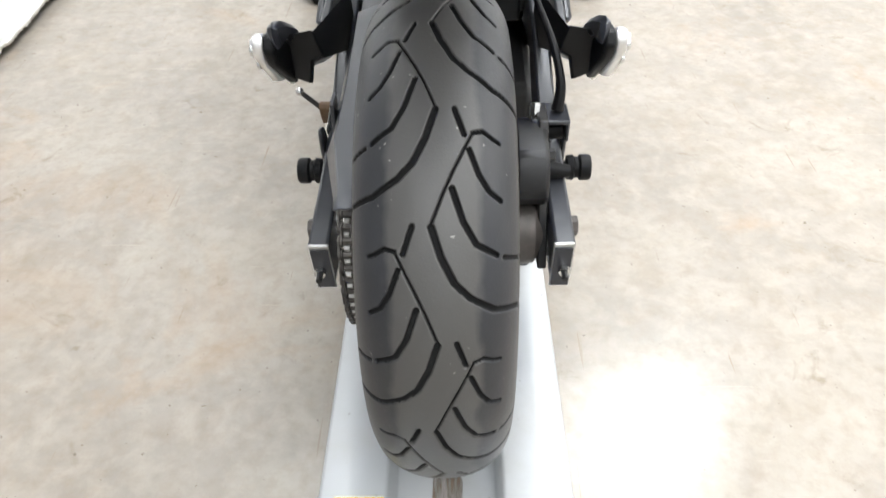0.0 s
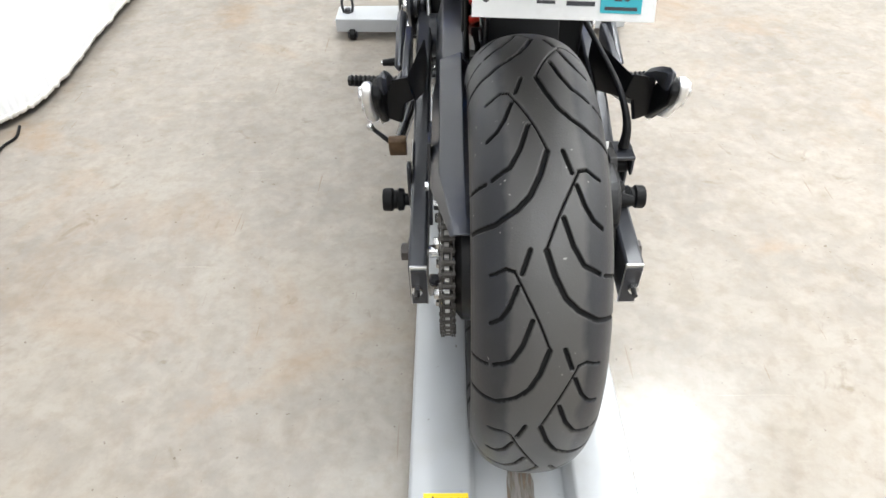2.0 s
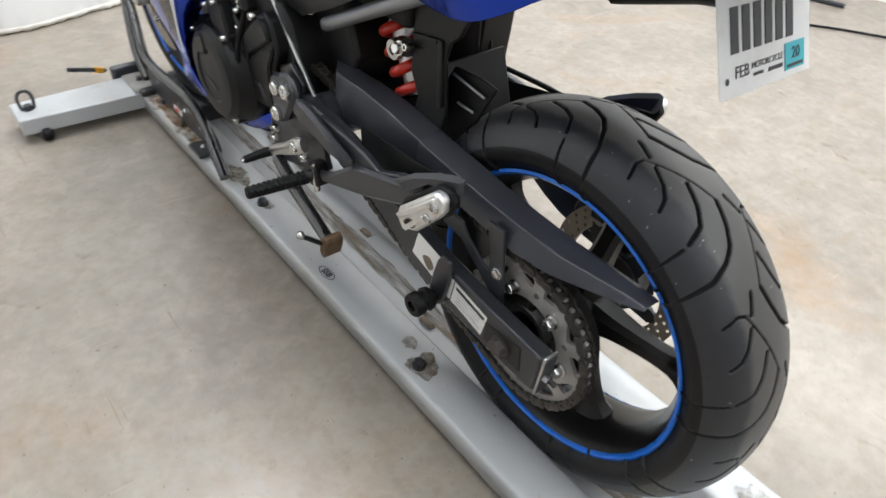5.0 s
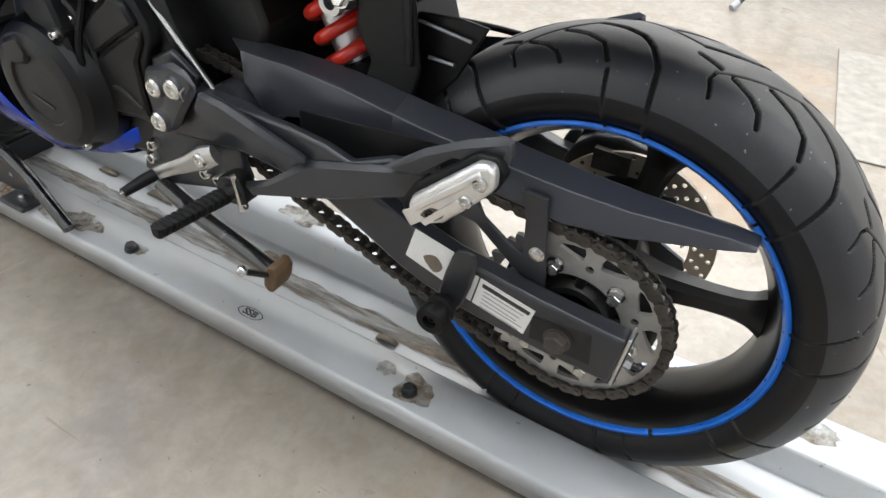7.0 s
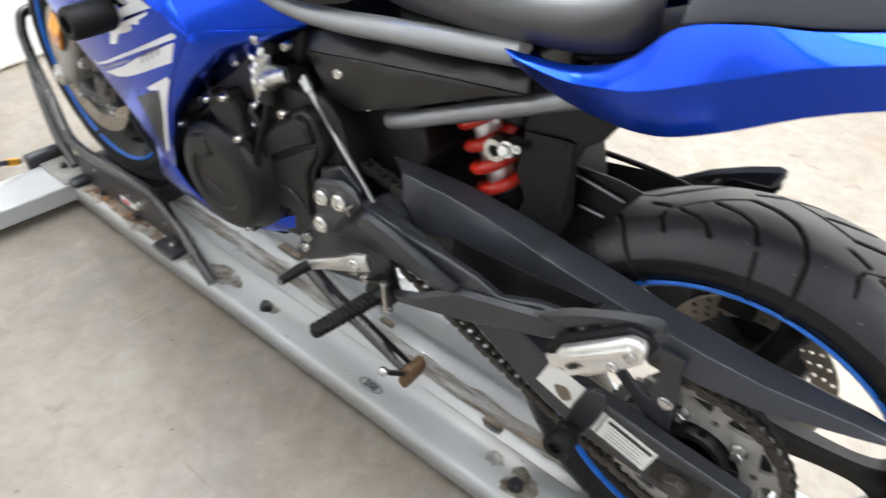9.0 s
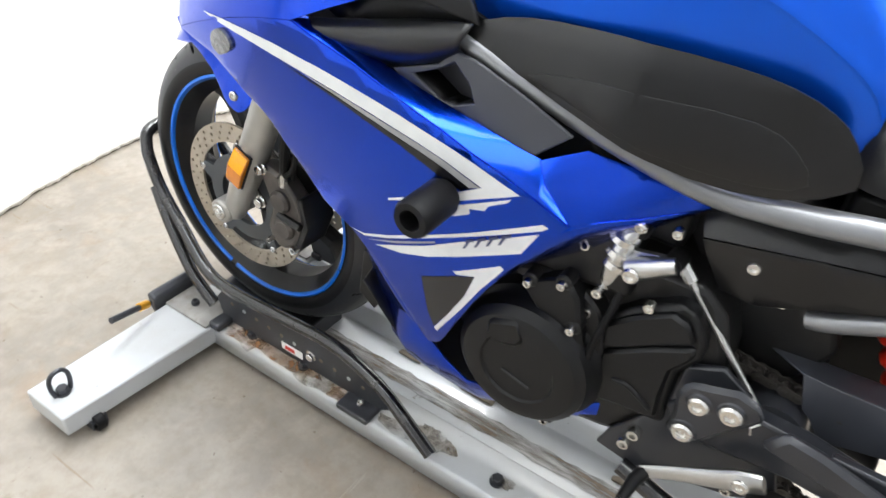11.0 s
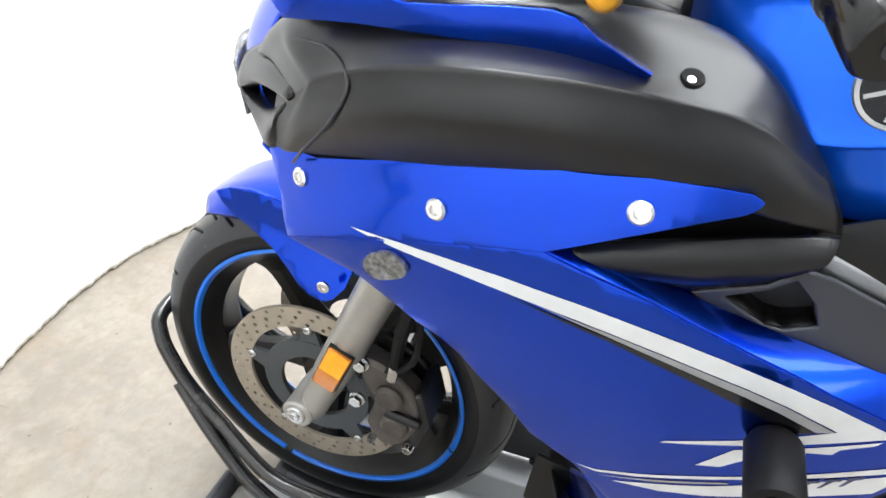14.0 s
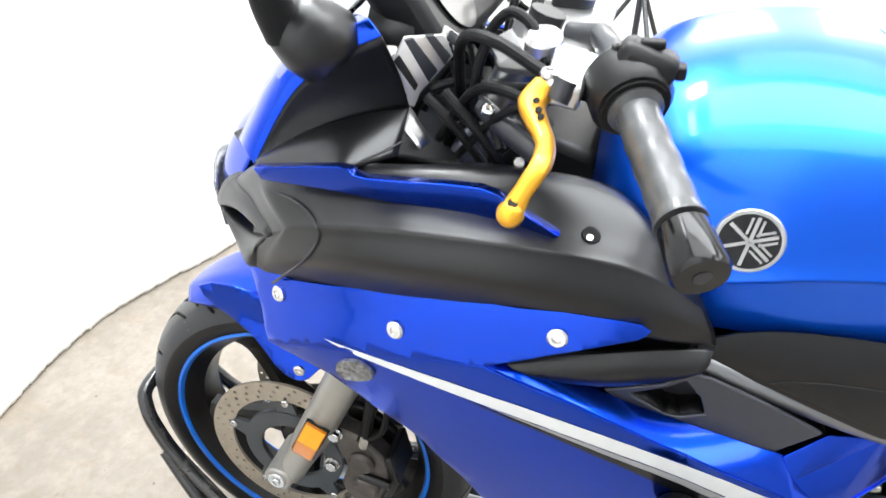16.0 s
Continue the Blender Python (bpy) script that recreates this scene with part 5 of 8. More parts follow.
def inner_fender():
    """Black plastic mudguard between swingarm, tail and tyre."""
    f = part("inner_mudguard", plate([(0.26, 0.612), (0.206, 0.616), (0.171, 0.613), (0.205, 0.548), (0.25, 0.49), (0.33, 0.44), (0.33, 0.5)], -0.05, -0.044), PLASTIC, moto, "black plastic inner mudguard", bevel=0.002)
    part("mudguard_wall", box((0.01, 0.262, 0.53), (0.12, 0.006, 0.16), Euler((radians(-18), 0, 0)).to_matrix()), PLASTIC, f, bevel=0.002)
    for s in (-1, 1):
        o = [(0.36, 0.735), (0.2, 0.735), (0.194, 0.717), (0.211, 0.692), (0.219, 0.676), (0.239, 0.659), (0.248, 0.633), (0.239, 0.554), (0.251, 0.51), (0.31, 0.49), (0.316, 0.523), (0.308, 0.553), (0.326, 0.588), (0.322, 0.646), (0.33, 0.69)]
        if s > 0:
            o = [(min(y + 0.075, 0.36), z) for y, z in o]
        side = part("mudguard_side", plate(o, s * 0.072, s * 0.079), PLASTIC, f, bevel=0.003)
        if s > 0:
            continue
        part("mudguard_rib", plate([(0.318, 0.65), (0.262, 0.66), (0.262, 0.652), (0.318, 0.642)], s * 0.079, s * 0.084), PLASTIC, side, bevel=0.002)
        part("mudguard_rib", plate([(0.262, 0.66), (0.252, 0.66), (0.247, 0.56), (0.257, 0.56)], s * 0.079, s * 0.083), PLASTIC, side, bevel=0.002)
    part("shock_shield", box((0.03, 0.42, 0.56), (0.006, 0.24, 0.30)), PLASTIC, f, bevel=0.002)
    # silver bars stand in for bright floor seen through slits in the mudguard
    for y0, z0, y1, z1 in ((0.256, 0.605, 0.188, 0.596), (0.242, 0.565, 0.208, 0.564)):
        part("slit_strip", tube([(-0.055, y0, z0), (-0.055, y1, z1)], 0.0022, 6), FRAME, f)
    part("inner_wall", plate([(0.44, 0.72), (0.31, 0.70), (0.32, 0.60), (0.33, 0.52), (0.35, 0.45), (0.44, 0.45)], 0.05, 0.12), PLASTIC, f, bevel=0.006)
    # battery box and dark inner works behind the engine
    part("battery_box", box((0, 0.42, 0.70), (0.18, 0.2, 0.1)), PLASTIC, moto, bevel=0.01)
    part("tail_underside", plate([(0.28, 0.76), (0.2, 0.765), (0.05, 0.81), (-0.05, 0.855), (-0.18, 0.905), (-0.30, 0.945), (-0.28, 0.955), (0.1, 0.84)], -0.1, 0.1), PLASTIC, moto, bevel=0.01)


inner_fender()


def number_plate():
    """Plate under the tail: the number itself becomes plain bars."""
    org = Vector((0.0043, -0.152, 0.7457))
    m = Matrix.Translation(org) @ Euler((radians(66), radians(2.9), 0)).to_matrix().to_4x4()

    def card(x0, x1, y0, y1, lift):
        bm = bmesh.new()
        add_box(bm, ((x0 + x1) / 2, (y0 + y1) / 2, lift), (x1 - x0, y1 - y0, 0.0009))
        for v in bm.verts:
            v.co = m @ v.co
        return bm

    p = part("number_plate", card(-0.0845, 0.0845, 0, 0.102, 0), PAPER, moto, "white number plate with dark characters and a teal sticker", bevel=0.0015)
    part("plate_holder", card(-0.06, 0.06, 0.01, 0.12, -0.006), PLASTIC, moto, bevel=0.002)
    for i, x in enumerate((-0.064, -0.044, -0.024, -0.004, 0.016, 0.036)):
        part("character_bar", card(x, x + 0.013, 0.040, 0.082, 0.0009), INK, p)
    t = m.to_3x3()
    text_on(p, "FEB", m @ Vector((-0.046, 0.0215, 0.001)), 0.0165, INK, t)
    text_on(p, "MOTORCYCLE", m @ Vector((0.0, 0.0235, 0.001)), 0.0088, INK, t)
    part("print_bar", card(-0.0255, -0.0085, 0.0135, 0.0165, 0.0009), INK, p)
    part("print_bar", card(0.002, 0.028, 0.0125, 0.0165, 0.0009), INK, p)
    hole = part("plate_hole", lathe([(0.0, 1e-4), (0.0, 0.0035)], (0, 0, 0), 16, closed=False), INK, p)
    hole.matrix_basis = m @ Matrix.Translation((-0.072, 0.0165, 0.0009)) @ Euler((0, radians(-90), 0)).to_matrix().to_4x4()
    st = part("year_sticker", card(0.033, 0.071, 0.007, 0.034, 0.0012), TEAL, p, "teal year sticker")
    text_on(st, "20", m @ Vector((0.053, 0.0225, 0.0021)), 0.0165, INK, t)
    part("sticker_print", card(0.037, 0.067, 0.0095, 0.0125, 0.0019), INK, st)
    part("plate_arm", tube([(0.004, -0.106, 0.832), (0.003, -0.05, 0.822), (0, 0.05, 0.79)], 0.028, 12), PLASTIC, moto)


number_plate()


def rear_brake():
    c = part("rear_caliper", plate(rounded([(0.11, 0.40), (0.07, 0.452), (-0.005, 0.45), (-0.03, 0.405), (0.0, 0.37), (0.08, 0.37)], 2), 0.09, 0.132), DARK_METAL, moto, "dark rear brake caliper", bevel=0.006)
    part("caliper_pad", box((0.085, 0.04, 0.425), (0.012, 0.05, 0.03)), CHAIN, c)
    bolt(c, (0.128, 0.02, 0.43), 0.008, 0.014, (1, 0, 0), DARK_METAL, socket=False)
    bolt(c, (0.128, 0.07, 0.41), 0.008, 0.014, (1, 0, 0), DARK_METAL, socket=False)
    part("caliper_bracket", plate([(0.11, 0.39), (0.09, 0.462), (0.045, 0.462), (-0.02, 0.36), (-0.05, 0.30), (0.03, 0.30)], 0.122, 0.134), DARK_METAL, c, bevel=0.002)
    part("hose_bracket", box((0.138, 0.078, 0.452), (0.05, 0.045, 0.006)), BLACK_METAL, c, bevel=0.002)
    part("hose_bracket", box((0.161, 0.08, 0.436), (0.005, 0.04, 0.03)), BLACK_METAL, c, bevel=0.002)
    part("slide_pin", tube([(0.128, 0.042, 0.392), (0.166, 0.042, 0.388)], [0.015, 0.015, 0.008, 0.008], 12, 2), RUBBER, c)
    part("slide_pin", tube([(0.128, 0.085, 0.425), (0.158, 0.085, 0.425)], 0.013, 12), RUBBER, c)
    part("axle_spacer", lathe([(0.075, 0.02), (0.075, 0.05), (0.118, 0.044), (0.132, 0.03), (0.132, 0.02)], (0, 0, 0.325), 32), CAST_DIRTY, c)
    part("brake_hose", tube([(0.148, 0.078, 0.458), (0.151, 0.09, 0.49), (0.142, 0.13, 0.525), (0.128, 0.24, 0.54), (0.12, 0.45, 0.53)], [0.008, 0.0055, 0.0045, 0.0045], 10, 5), RUBBER, moto)
    part("hose_fitting", tube([(0.117, 0.066, 0.445), (0.119, 0.08, 0.468)], 0.009, 8), STEEL, moto)


rear_brake()


def engine():
    case = [(0.55, 0.37), (0.62, 0.34), (0.74, 0.315), (0.86, 0.335), (0.92, 0.41), (0.91, 0.50), (0.87, 0.575), (0.72, 0.60), (0.61, 0.61), (0.56, 0.53)]
    e = part("engine_case", plate(rounded(case, 2), -0.145, 0.145), DARK_METAL, moto, "dark grey engine crankcase", bevel=0.012)
    part("cylinder_block", plate([(0.68, 0.57), (0.87, 0.55), (0.95, 0.72), (0.78, 0.80)], -0.17, 0.17), DARK_METAL, moto, bevel=0.01)
    # alternator cover: stepped, domed disc with lugs
    c = (0, 0.786, 0.425)
    prof = [(-0.13, 0.106), (-0.17, 0.105), (-0.178, 0.1), (-0.187, 0.097), (-0.2, 0.093), (-0.21, 0.082), (-0.2135, 0.07), (-0.2135, 0.054), (-0.21, 0.0515), (-0.2115, 1e-4)]
    cov = part("alternator_cover", lathe(prof, c, 56, closed=False), PLASTIC, moto, "black stepped alternator cover with a ring of bolts", angle=24)
    part("cover_rim", plate(rounded([(0.83, 0.545), (0.79, 0.567), (0.735, 0.558), (0.70, 0.52), (0.694, 0.44), (0.715, 0.37), (0.765, 0.335), (0.76, 0.40), (0.735, 0.46), (0.75, 0.52)], 3), -0.135, -0.174), DARK_METAL, cov, bevel=0.004, segments=1)
    part("cover_step", plate([(0.834, 0.489), (0.796, 0.505), (0.782, 0.478), (0.79, 0.463), (0.816, 0.455), (0.836, 0.463)], -0.19, -0.2165), PLASTIC, cov, bevel=0.005, segments=1)
    part("cover_step", plate([(0.79, 0.52), (0.75, 0.512), (0.715, 0.47), (0.705, 0.43), (0.722, 0.425), (0.738, 0.462), (0.768, 0.493)], -0.17, -0.205), PLASTIC, cov, bevel=0.006, segments=1)
    part("cover_flange", plate([(0.812, 0.548), (0.752, 0.582), (0.733, 0.556), (0.722, 0.512), (0.70, 0.45), (0.705, 0.4), (0.74, 0.43), (0.77, 0.5)], -0.14, -0.192), PLASTIC, cov, bevel=0.005, segments=1)
    part("cover_mark", box((-0.2118, 0.785, 0.408), (0.0014, 0.044, 0.004), Euler((0.25, 0, 0)).to_matrix()), BLACK_METAL, cov)
    for y, z in ((0.797, 0.556), (0.755, 0.573), (0.732, 0.5145), (0.71, 0.454), (0.712, 0.395), (0.738, 0.345), (0.882, 0.48)):
        part("bolt_boss", add_disc(bmesh.new(), -0.15, -0.193, 0.0105, (0, y, z), 16, 0.002), DARK_METAL, cov)
        bolt(cov, (-0.193, y, z), 0.0064, 0.009, (-1, 0, 0), ZINC)
    # sprocket cover
    o = [(0.705, 0.531), (0.672, 0.563), (0.627, 0.592), (0.606, 0.585), (0.588, 0.553), (0.584, 0.528), (0.604, 0.495), (0.604, 0.451), (0.6, 0.408), (0.662, 0.4), (0.697, 0.393), (0.704, 0.447), (0.713, 0.518)]
    sc = part("sprocket_cover", plate(o, -0.125, -0.166), PLASTIC, moto, "satin black front sprocket cover", bevel=0.006, segments=2)
    part("cover_face", plate([(0.70, 0.527), (0.672, 0.553), (0.63, 0.581), (0.611, 0.575), (0.596, 0.552), (0.64, 0.525), (0.672, 0.503), (0.695, 0.49)], -0.16, -0.175), PLASTIC, sc, bevel=0.004, segments=1)
    part("cover_face", plate([(0.693, 0.485), (0.67, 0.499), (0.64, 0.52), (0.595, 0.546), (0.593, 0.53), (0.612, 0.5), (0.613, 0.455), (0.61, 0.418), (0.658, 0.41), (0.69, 0.405)], -0.16, -0.173), PLASTIC, sc, bevel=0.004, segments=1)
    part("cover_rib", tube([(-0.172, 0.672, 0.448), (-0.174, 0.652, 0.45), (-0.173, 0.62, 0.43)], 0.0035, 8, 4), PLASTIC, sc)
    for y, z in ((0.719, 0.5645), (0.657, 0.575), (0.705, 0.405), (0.725, 0.53)):
        bolt(sc, (-0.166, y, z), 0.0075, 0.01, (-1, 0, 0), ZINC)
    # hose with spring clips, switch and coupling above the covers
    h = part("coolant_fitting", tube([(-0.155, 0.715, 0.575), (-0.16, 0.712, 0.60), (-0.158, 0.708, 0.63), (-0.15, 0.70, 0.655)], 0.0145, 14, 3), STEEL, moto, "bright metal hose fitting with clips")
    for t in (0.606, 0.622, 0.642):
        part("hose_clip", tube([(-0.158, 0.711, t - 0.003), (-0.157, 0.709, t + 0.004)], 0.0185, 14), ZINC, h)
    part("hose", tube([(-0.15, 0.70, 0.65), (-0.14, 0.69, 0.69), (-0.1, 0.68, 0.72)], 0.015, 12, 4), RUBBER, h)
    s = part("neutral_coupling", tube([(-0.162, 0.69, 0.612), (-0.168, 0.665, 0.628), (-0.165, 0.645, 0.637)], [0.017, 0.012, 0.010], 12), ALU, moto, "cast aluminium shift coupling")
    bolt(s, (-0.178, 0.686, 0.612), 0.010, 0.006, (-1, 0, 0), ZINC)
    bolt(s, (-0.17, 0.745, 0.625), 0.007, 0.01, (-1, 0, 0), ZINC)
    bolt(s, (-0.15, 0.655, 0.67), 0.007, 0.01, (-1, 0, 0), ZINC)
    part("wiring", tube([(-0.15, 0.70, 0.64), (-0.165, 0.695, 0.57), (-0.185, 0.705, 0.50), (-0.18, 0.71, 0.43), (-0.16, 0.72, 0.36)], 0.005, 8, 5), RUBBER, moto)
    # dark frame casting behind the pivot
    part("frame_casting", plate([(0.63, 0.72), (0.50, 0.66), (0.46, 0.55), (0.50, 0.46), (0.56, 0.42), (0.60, 0.55), (0.68, 0.66)], -0.085, 0.085), DARK_METAL, moto, "dark rear frame casting", bevel=0.008)
    # black box added to keep the space above the engine dark
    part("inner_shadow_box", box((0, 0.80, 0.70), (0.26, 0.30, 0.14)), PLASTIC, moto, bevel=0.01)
    part("exhaust_box", plate([(0.62, 0.30), (0.40, 0.24), (0.33, 0.26), (0.34, 0.34), (0.45, 0.36), (0.60, 0.35)], 0.02, 0.15), DARK_METAL, moto, bevel=0.015)


engine()


# ---- bodywork ----
def upper_x(y, z):
    """Half width of the upper fairing face, which leans inwards."""
    a = y - 1
    roll = min(max((z - 0.885 + 0.45 * max(0, y - 1.06)) / 0.02, 0), 1)
    return 0.278 + 0.0201 * a - 0.6908 * a * a - 0.1931 * (z - 0.85) - 0.004 * roll * roll


def lower_x(y, z):
    """Half width of the lower fairing face, which tucks in towards the belly."""
    a, b = y - 1, z - 0.7
    return 0.2672 - 0.004 * a + 0.142 * b - 0.42 * a * a - 0.25 * b * b + 0.22 * a * b


def side_x(y, z):
    return min(upper_x(y, z), lower_x(y, z))


def decal(parent, name, outline, material, s, lift, smooth_line=False, label=""):
    fx = lambda y, z: s * (side_x(y, z) + lift)
    return part(name, sheet(rounded(outline) if smooth_line else outline, fx, 0.03), material, parent, label, angle=180)


def fairing(s):
    crease = [(1.351, 0.737), (1.32, 0.7503), (1.28, 0.7665), (1.24, 0.7815), (1.20, 0.795), (1.16, 0.8068), (1.12, 0.8166), (1.085, 0.8234)]
    upper = [(1.388, 0.826), (1.351, 0.824), (1.311, 0.829), (1.22, 0.857), (1.144, 0.876), (1.079, 0.887), (1.021, 0.894), (0.977, 0.895), (0.954, 0.894), (0.946, 0.890), (0.949, 0.885), (0.956, 0.880),
             (0.984, 0.869), (1.03, 0.849)] + crease[::-1] + [(1.363, 0.769), (1.374, 0.795)]
    lower = crease + [(1.053, 0.813), (1.026, 0.806), (1.0, 0.798), (0.973, 0.787), (0.947, 0.777), (0.921, 0.766), (0.89, 0.754), (0.859, 0.739), (0.822, 0.724), (0.796, 0.711), (0.767, 0.694), (0.747, 0.683),
                      (0.771, 0.651), (0.793, 0.619), (0.81, 0.596), (0.831, 0.556), (0.854, 0.512), (0.875, 0.471), (0.894, 0.424), (0.907, 0.398), (0.928, 0.378), (0.968, 0.452), (0.999, 0.504), (1.018, 0.531),
                      (1.037, 0.552), (1.083, 0.58), (1.107, 0.615), (1.138, 0.646), (1.157, 0.669), (1.176, 0.683), (1.201, 0.693), (1.228, 0.709), (1.266, 0.728), (1.311, 0.733)]
    f = part("side_fairing", sheet(lower, lambda y, z: s * lower_x(y, z), 0.018), BLUE, moto, "glossy blue side fairing with white and black stripes", solid=0.003, bevel=0.0012, angle=60)
    part("fairing_shoulder", sheet(upper, lambda y, z: s * upper_x(y, z), 0.014), BLUE, f, "blue upper shoulder of the fairing", solid=0.003, bevel=0.0012, angle=60)
    # upward facet along the inlet, with its rim turned down inside
    fold = [(1.085, 0.8234), (1.053, 0.813), (1.026, 0.806), (1.0, 0.798), (0.973, 0.787), (0.947, 0.777), (0.921, 0.766), (0.89, 0.754), (0.859, 0.739), (0.822, 0.724), (0.784, 0.7045), (0.747, 0.683)]
    top = [(1.078, 0.826), (1.053, 0.823), (1.03, 0.8135), (1.006, 0.803), (0.984, 0.7945), (0.957, 0.7845), (0.931, 0.7755), (0.9, 0.7655), (0.864, 0.755), (0.827, 0.743), (0.798, 0.736)]
    deep = [0.26 - 0.145 * (1.053 - y) for y, z in top]
    outer = [(s * lower_x(y, z), y, z) for y, z in fold]
    inner = [(s * x, y, z) for (y, z), x in zip(top, deep)] + [(s * 0.2332, 0.7837, 0.7145)]
    bm = bmesh.new()
    rows = [[bm.verts.new(p) for p in r] for r in (outer, inner, [(x - s * 0.02, y, z - 0.03) for x, y, z in inner])]
    for r0, r1 in zip(rows, rows[1:]):
        for k in range(len(r0) - 1):
            bm.faces.new((r0[k], r0[k + 1], r1[k + 1], r1[k]))
    part("fairing_facet", bm, BLUE, f, solid=0.002, bevel=0.0012, angle=40)
    # swept wing behind it: three flat faces round one corner, and the undercut
    pts = dict(a=(0.2252, 0.798, 0.736), p=(0.198, 0.758, 0.751), f=(0.2332, 0.7837, 0.7145), q=(lower_x(0.747, 0.683), 0.747, 0.683), g=(0.1665, 0.7, 0.732), r=(0.131, 0.634, 0.708), e=(0.1325, 0.636, 0.699))
    bm = bmesh.new()
    vs = {k: bm.verts.new((s * x, y, z)) for k, (x, y, z) in pts.items()}
    for q in ("apf", "pgf", "fgq", "gre", "geq"):
        bm.faces.new([vs[k] for k in q])
    part("fairing_wing", bm, BLUE, f, solid=0.003, bevel=0.001, angle=8)
    out = [(0.1325, 0.636, 0.699), (0.188, 0.69, 0.691)] + [(lower_x(y, z) - 0.001, y, z) for y, z in ((0.747, 0.683), (0.771, 0.651), (0.793, 0.619), (0.81, 0.596), (0.831, 0.556), (0.854, 0.512), (0.89, 0.434))]
    inn = [(0.128, 0.642, 0.691), (0.15, 0.688, 0.658), (0.165, 0.727, 0.629), (0.168, 0.75, 0.61), (0.17, 0.777, 0.589), (0.172, 0.80, 0.572), (0.175, 0.822, 0.555), (0.18, 0.872, 0.514), (0.185, 0.902, 0.466)]
    rows = [[(s * x, y, z) for x, y, z in r] for r in (out, inn)]
    fl = part("fairing_flange", loft(rows, 2, 2), BLUE, f, solid=0.002, angle=40)
    bolt(fl, (s * 0.178, 0.69, 0.676), 0.0075, 0.005, (s, 0, -0.3), ZINC)
    # stripes
    decal(f, "white_stripe", [(1.266, 0.7845), (1.216, 0.79), (1.172, 0.79), (1.119, 0.788), (1.083, 0.784), (1.048, 0.78), (1.009, 0.773), (0.972, 0.765), (0.94, 0.757), (0.888, 0.741), (0.852, 0.728), (0.82, 0.714), (0.8, 0.7055),
                              (0.83, 0.692), (0.887, 0.666), (0.966, 0.635), (0.963, 0.639), (0.888, 0.675), (0.843, 0.701), (0.885, 0.72), (0.917, 0.731), (0.948, 0.7395), (0.981, 0.748), (1.026, 0.758), (1.06, 0.764), (1.109, 0.771),
                              (1.16, 0.777), (1.217, 0.782)], WHITE_DECAL, s, 0.0022)
    decal(f, "grey_stripe", [(0.844, 0.7), (0.885, 0.719), (0.917, 0.73), (0.948, 0.7385), (0.981, 0.747), (1.026, 0.757), (1.084, 0.767), (1.025, 0.753), (0.981, 0.741), (0.948, 0.731), (0.915, 0.721), (0.888, 0.711), (0.857, 0.696)], INK_GREY, s, 0.0024)
    decal(f, "black_stripe", [(0.857, 0.695), (0.888, 0.71), (0.915, 0.72), (0.948, 0.73), (0.981, 0.74), (1.025, 0.752), (1.121, 0.7705), (1.025, 0.748), (0.98, 0.733), (0.947, 0.722), (0.914, 0.708), (0.891, 0.697), (0.873, 0.689)], BLACK_DECAL, s, 0.0023)
    decal(f, "white_swoosh", [(0.932, 0.615), (0.907, 0.652), (0.876, 0.665), (0.809, 0.698), (0.813, 0.692), (0.834, 0.68), (0.838, 0.672), (0.856, 0.668), (0.855, 0.661), (0.871, 0.652), (0.895, 0.642), (0.912, 0.622)], WHITE_DECAL, s, 0.0022)
    decal(f, "thin_stripe", [(1.036, 0.5545), (1.014, 0.556), (0.973, 0.574), (0.87, 0.626), (0.773, 0.678), (0.767, 0.675), (0.773, 0.669), (0.869, 0.621), (0.973, 0.569), (1.014, 0.552)], WHITE_DECAL, s, 0.0022)
    decal(f, "thin_stripe", [(1.012, 0.547), (0.96, 0.571), (0.9, 0.6), (0.9, 0.597), (0.96, 0.567)], INK_GREY, s, 0.0022)
    lg = decal(f, "logo_panel", [(0.997, 0.545), (0.914, 0.586), (0.868, 0.614), (0.775, 0.664), (0.793, 0.629), (0.865, 0.592), (0.913, 0.568), (0.953, 0.553)], WHITE_DECAL, s, 0.0022, label="white sweeping logo panel")
    for k in range(4):
        y, z = 0.86 - 0.0143 * k, 0.621 + 0.008 * k
        decal(lg, "logo_mark", [(y, z), (y - 0.011, z + 0.006), (y - 0.0115, z + 0.002), (y - 0.006, z - 0.001), (y - 0.0005, z - 0.0125), (y + 0.003, z - 0.0145), (y - 0.001, z - 0.004)], NAVY, s, 0.0026)
    decal(f, "white_tick", [(0.877, 0.561), (0.815, 0.6), (0.811, 0.596), (0.841, 0.546), (0.87, 0.491), (0.91, 0.421), (0.914, 0.427), (0.888, 0.473), (0.862, 0.524), (0.847, 0.567), (0.872, 0.558)], WHITE_DECAL, s, 0.0022)
    decal(f, "black_fade", [(0.925, 0.526), (0.872, 0.555), (0.848, 0.565), (0.863, 0.522), (0.889, 0.471), (0.914, 0.43), (0.921, 0.46)], BLACK_DECAL, s, 0.0021)
    # side lamp
    o = rounded([(1.252, 0.746), (1.245, 0.764), (1.223, 0.776), (1.208, 0.769), (1.205, 0.757), (1.22, 0.745), (1.24, 0.737)], 3)
    lamp = part("side_marker_lamp", sheet(o, lambda y, z: s * (lower_x(y, z) + 0.002), 0.012), CLEAR_LENS, f, "oval clear-lens marker lamp", solid=0.008, bevel=0.003)
    for y, z in ((1.3335, 0.803), (1.1775, 0.831), (1.022, 0.870)):
        n = Vector((1, -0.02 + 1.38 * (y - 1), 0.19)).normalized()
        bolt(f, (s * (upper_x(y, z) + 0.001), y, z), 0.0095, 0.0045, (s * n.x, n.y, n.z), ZINC)
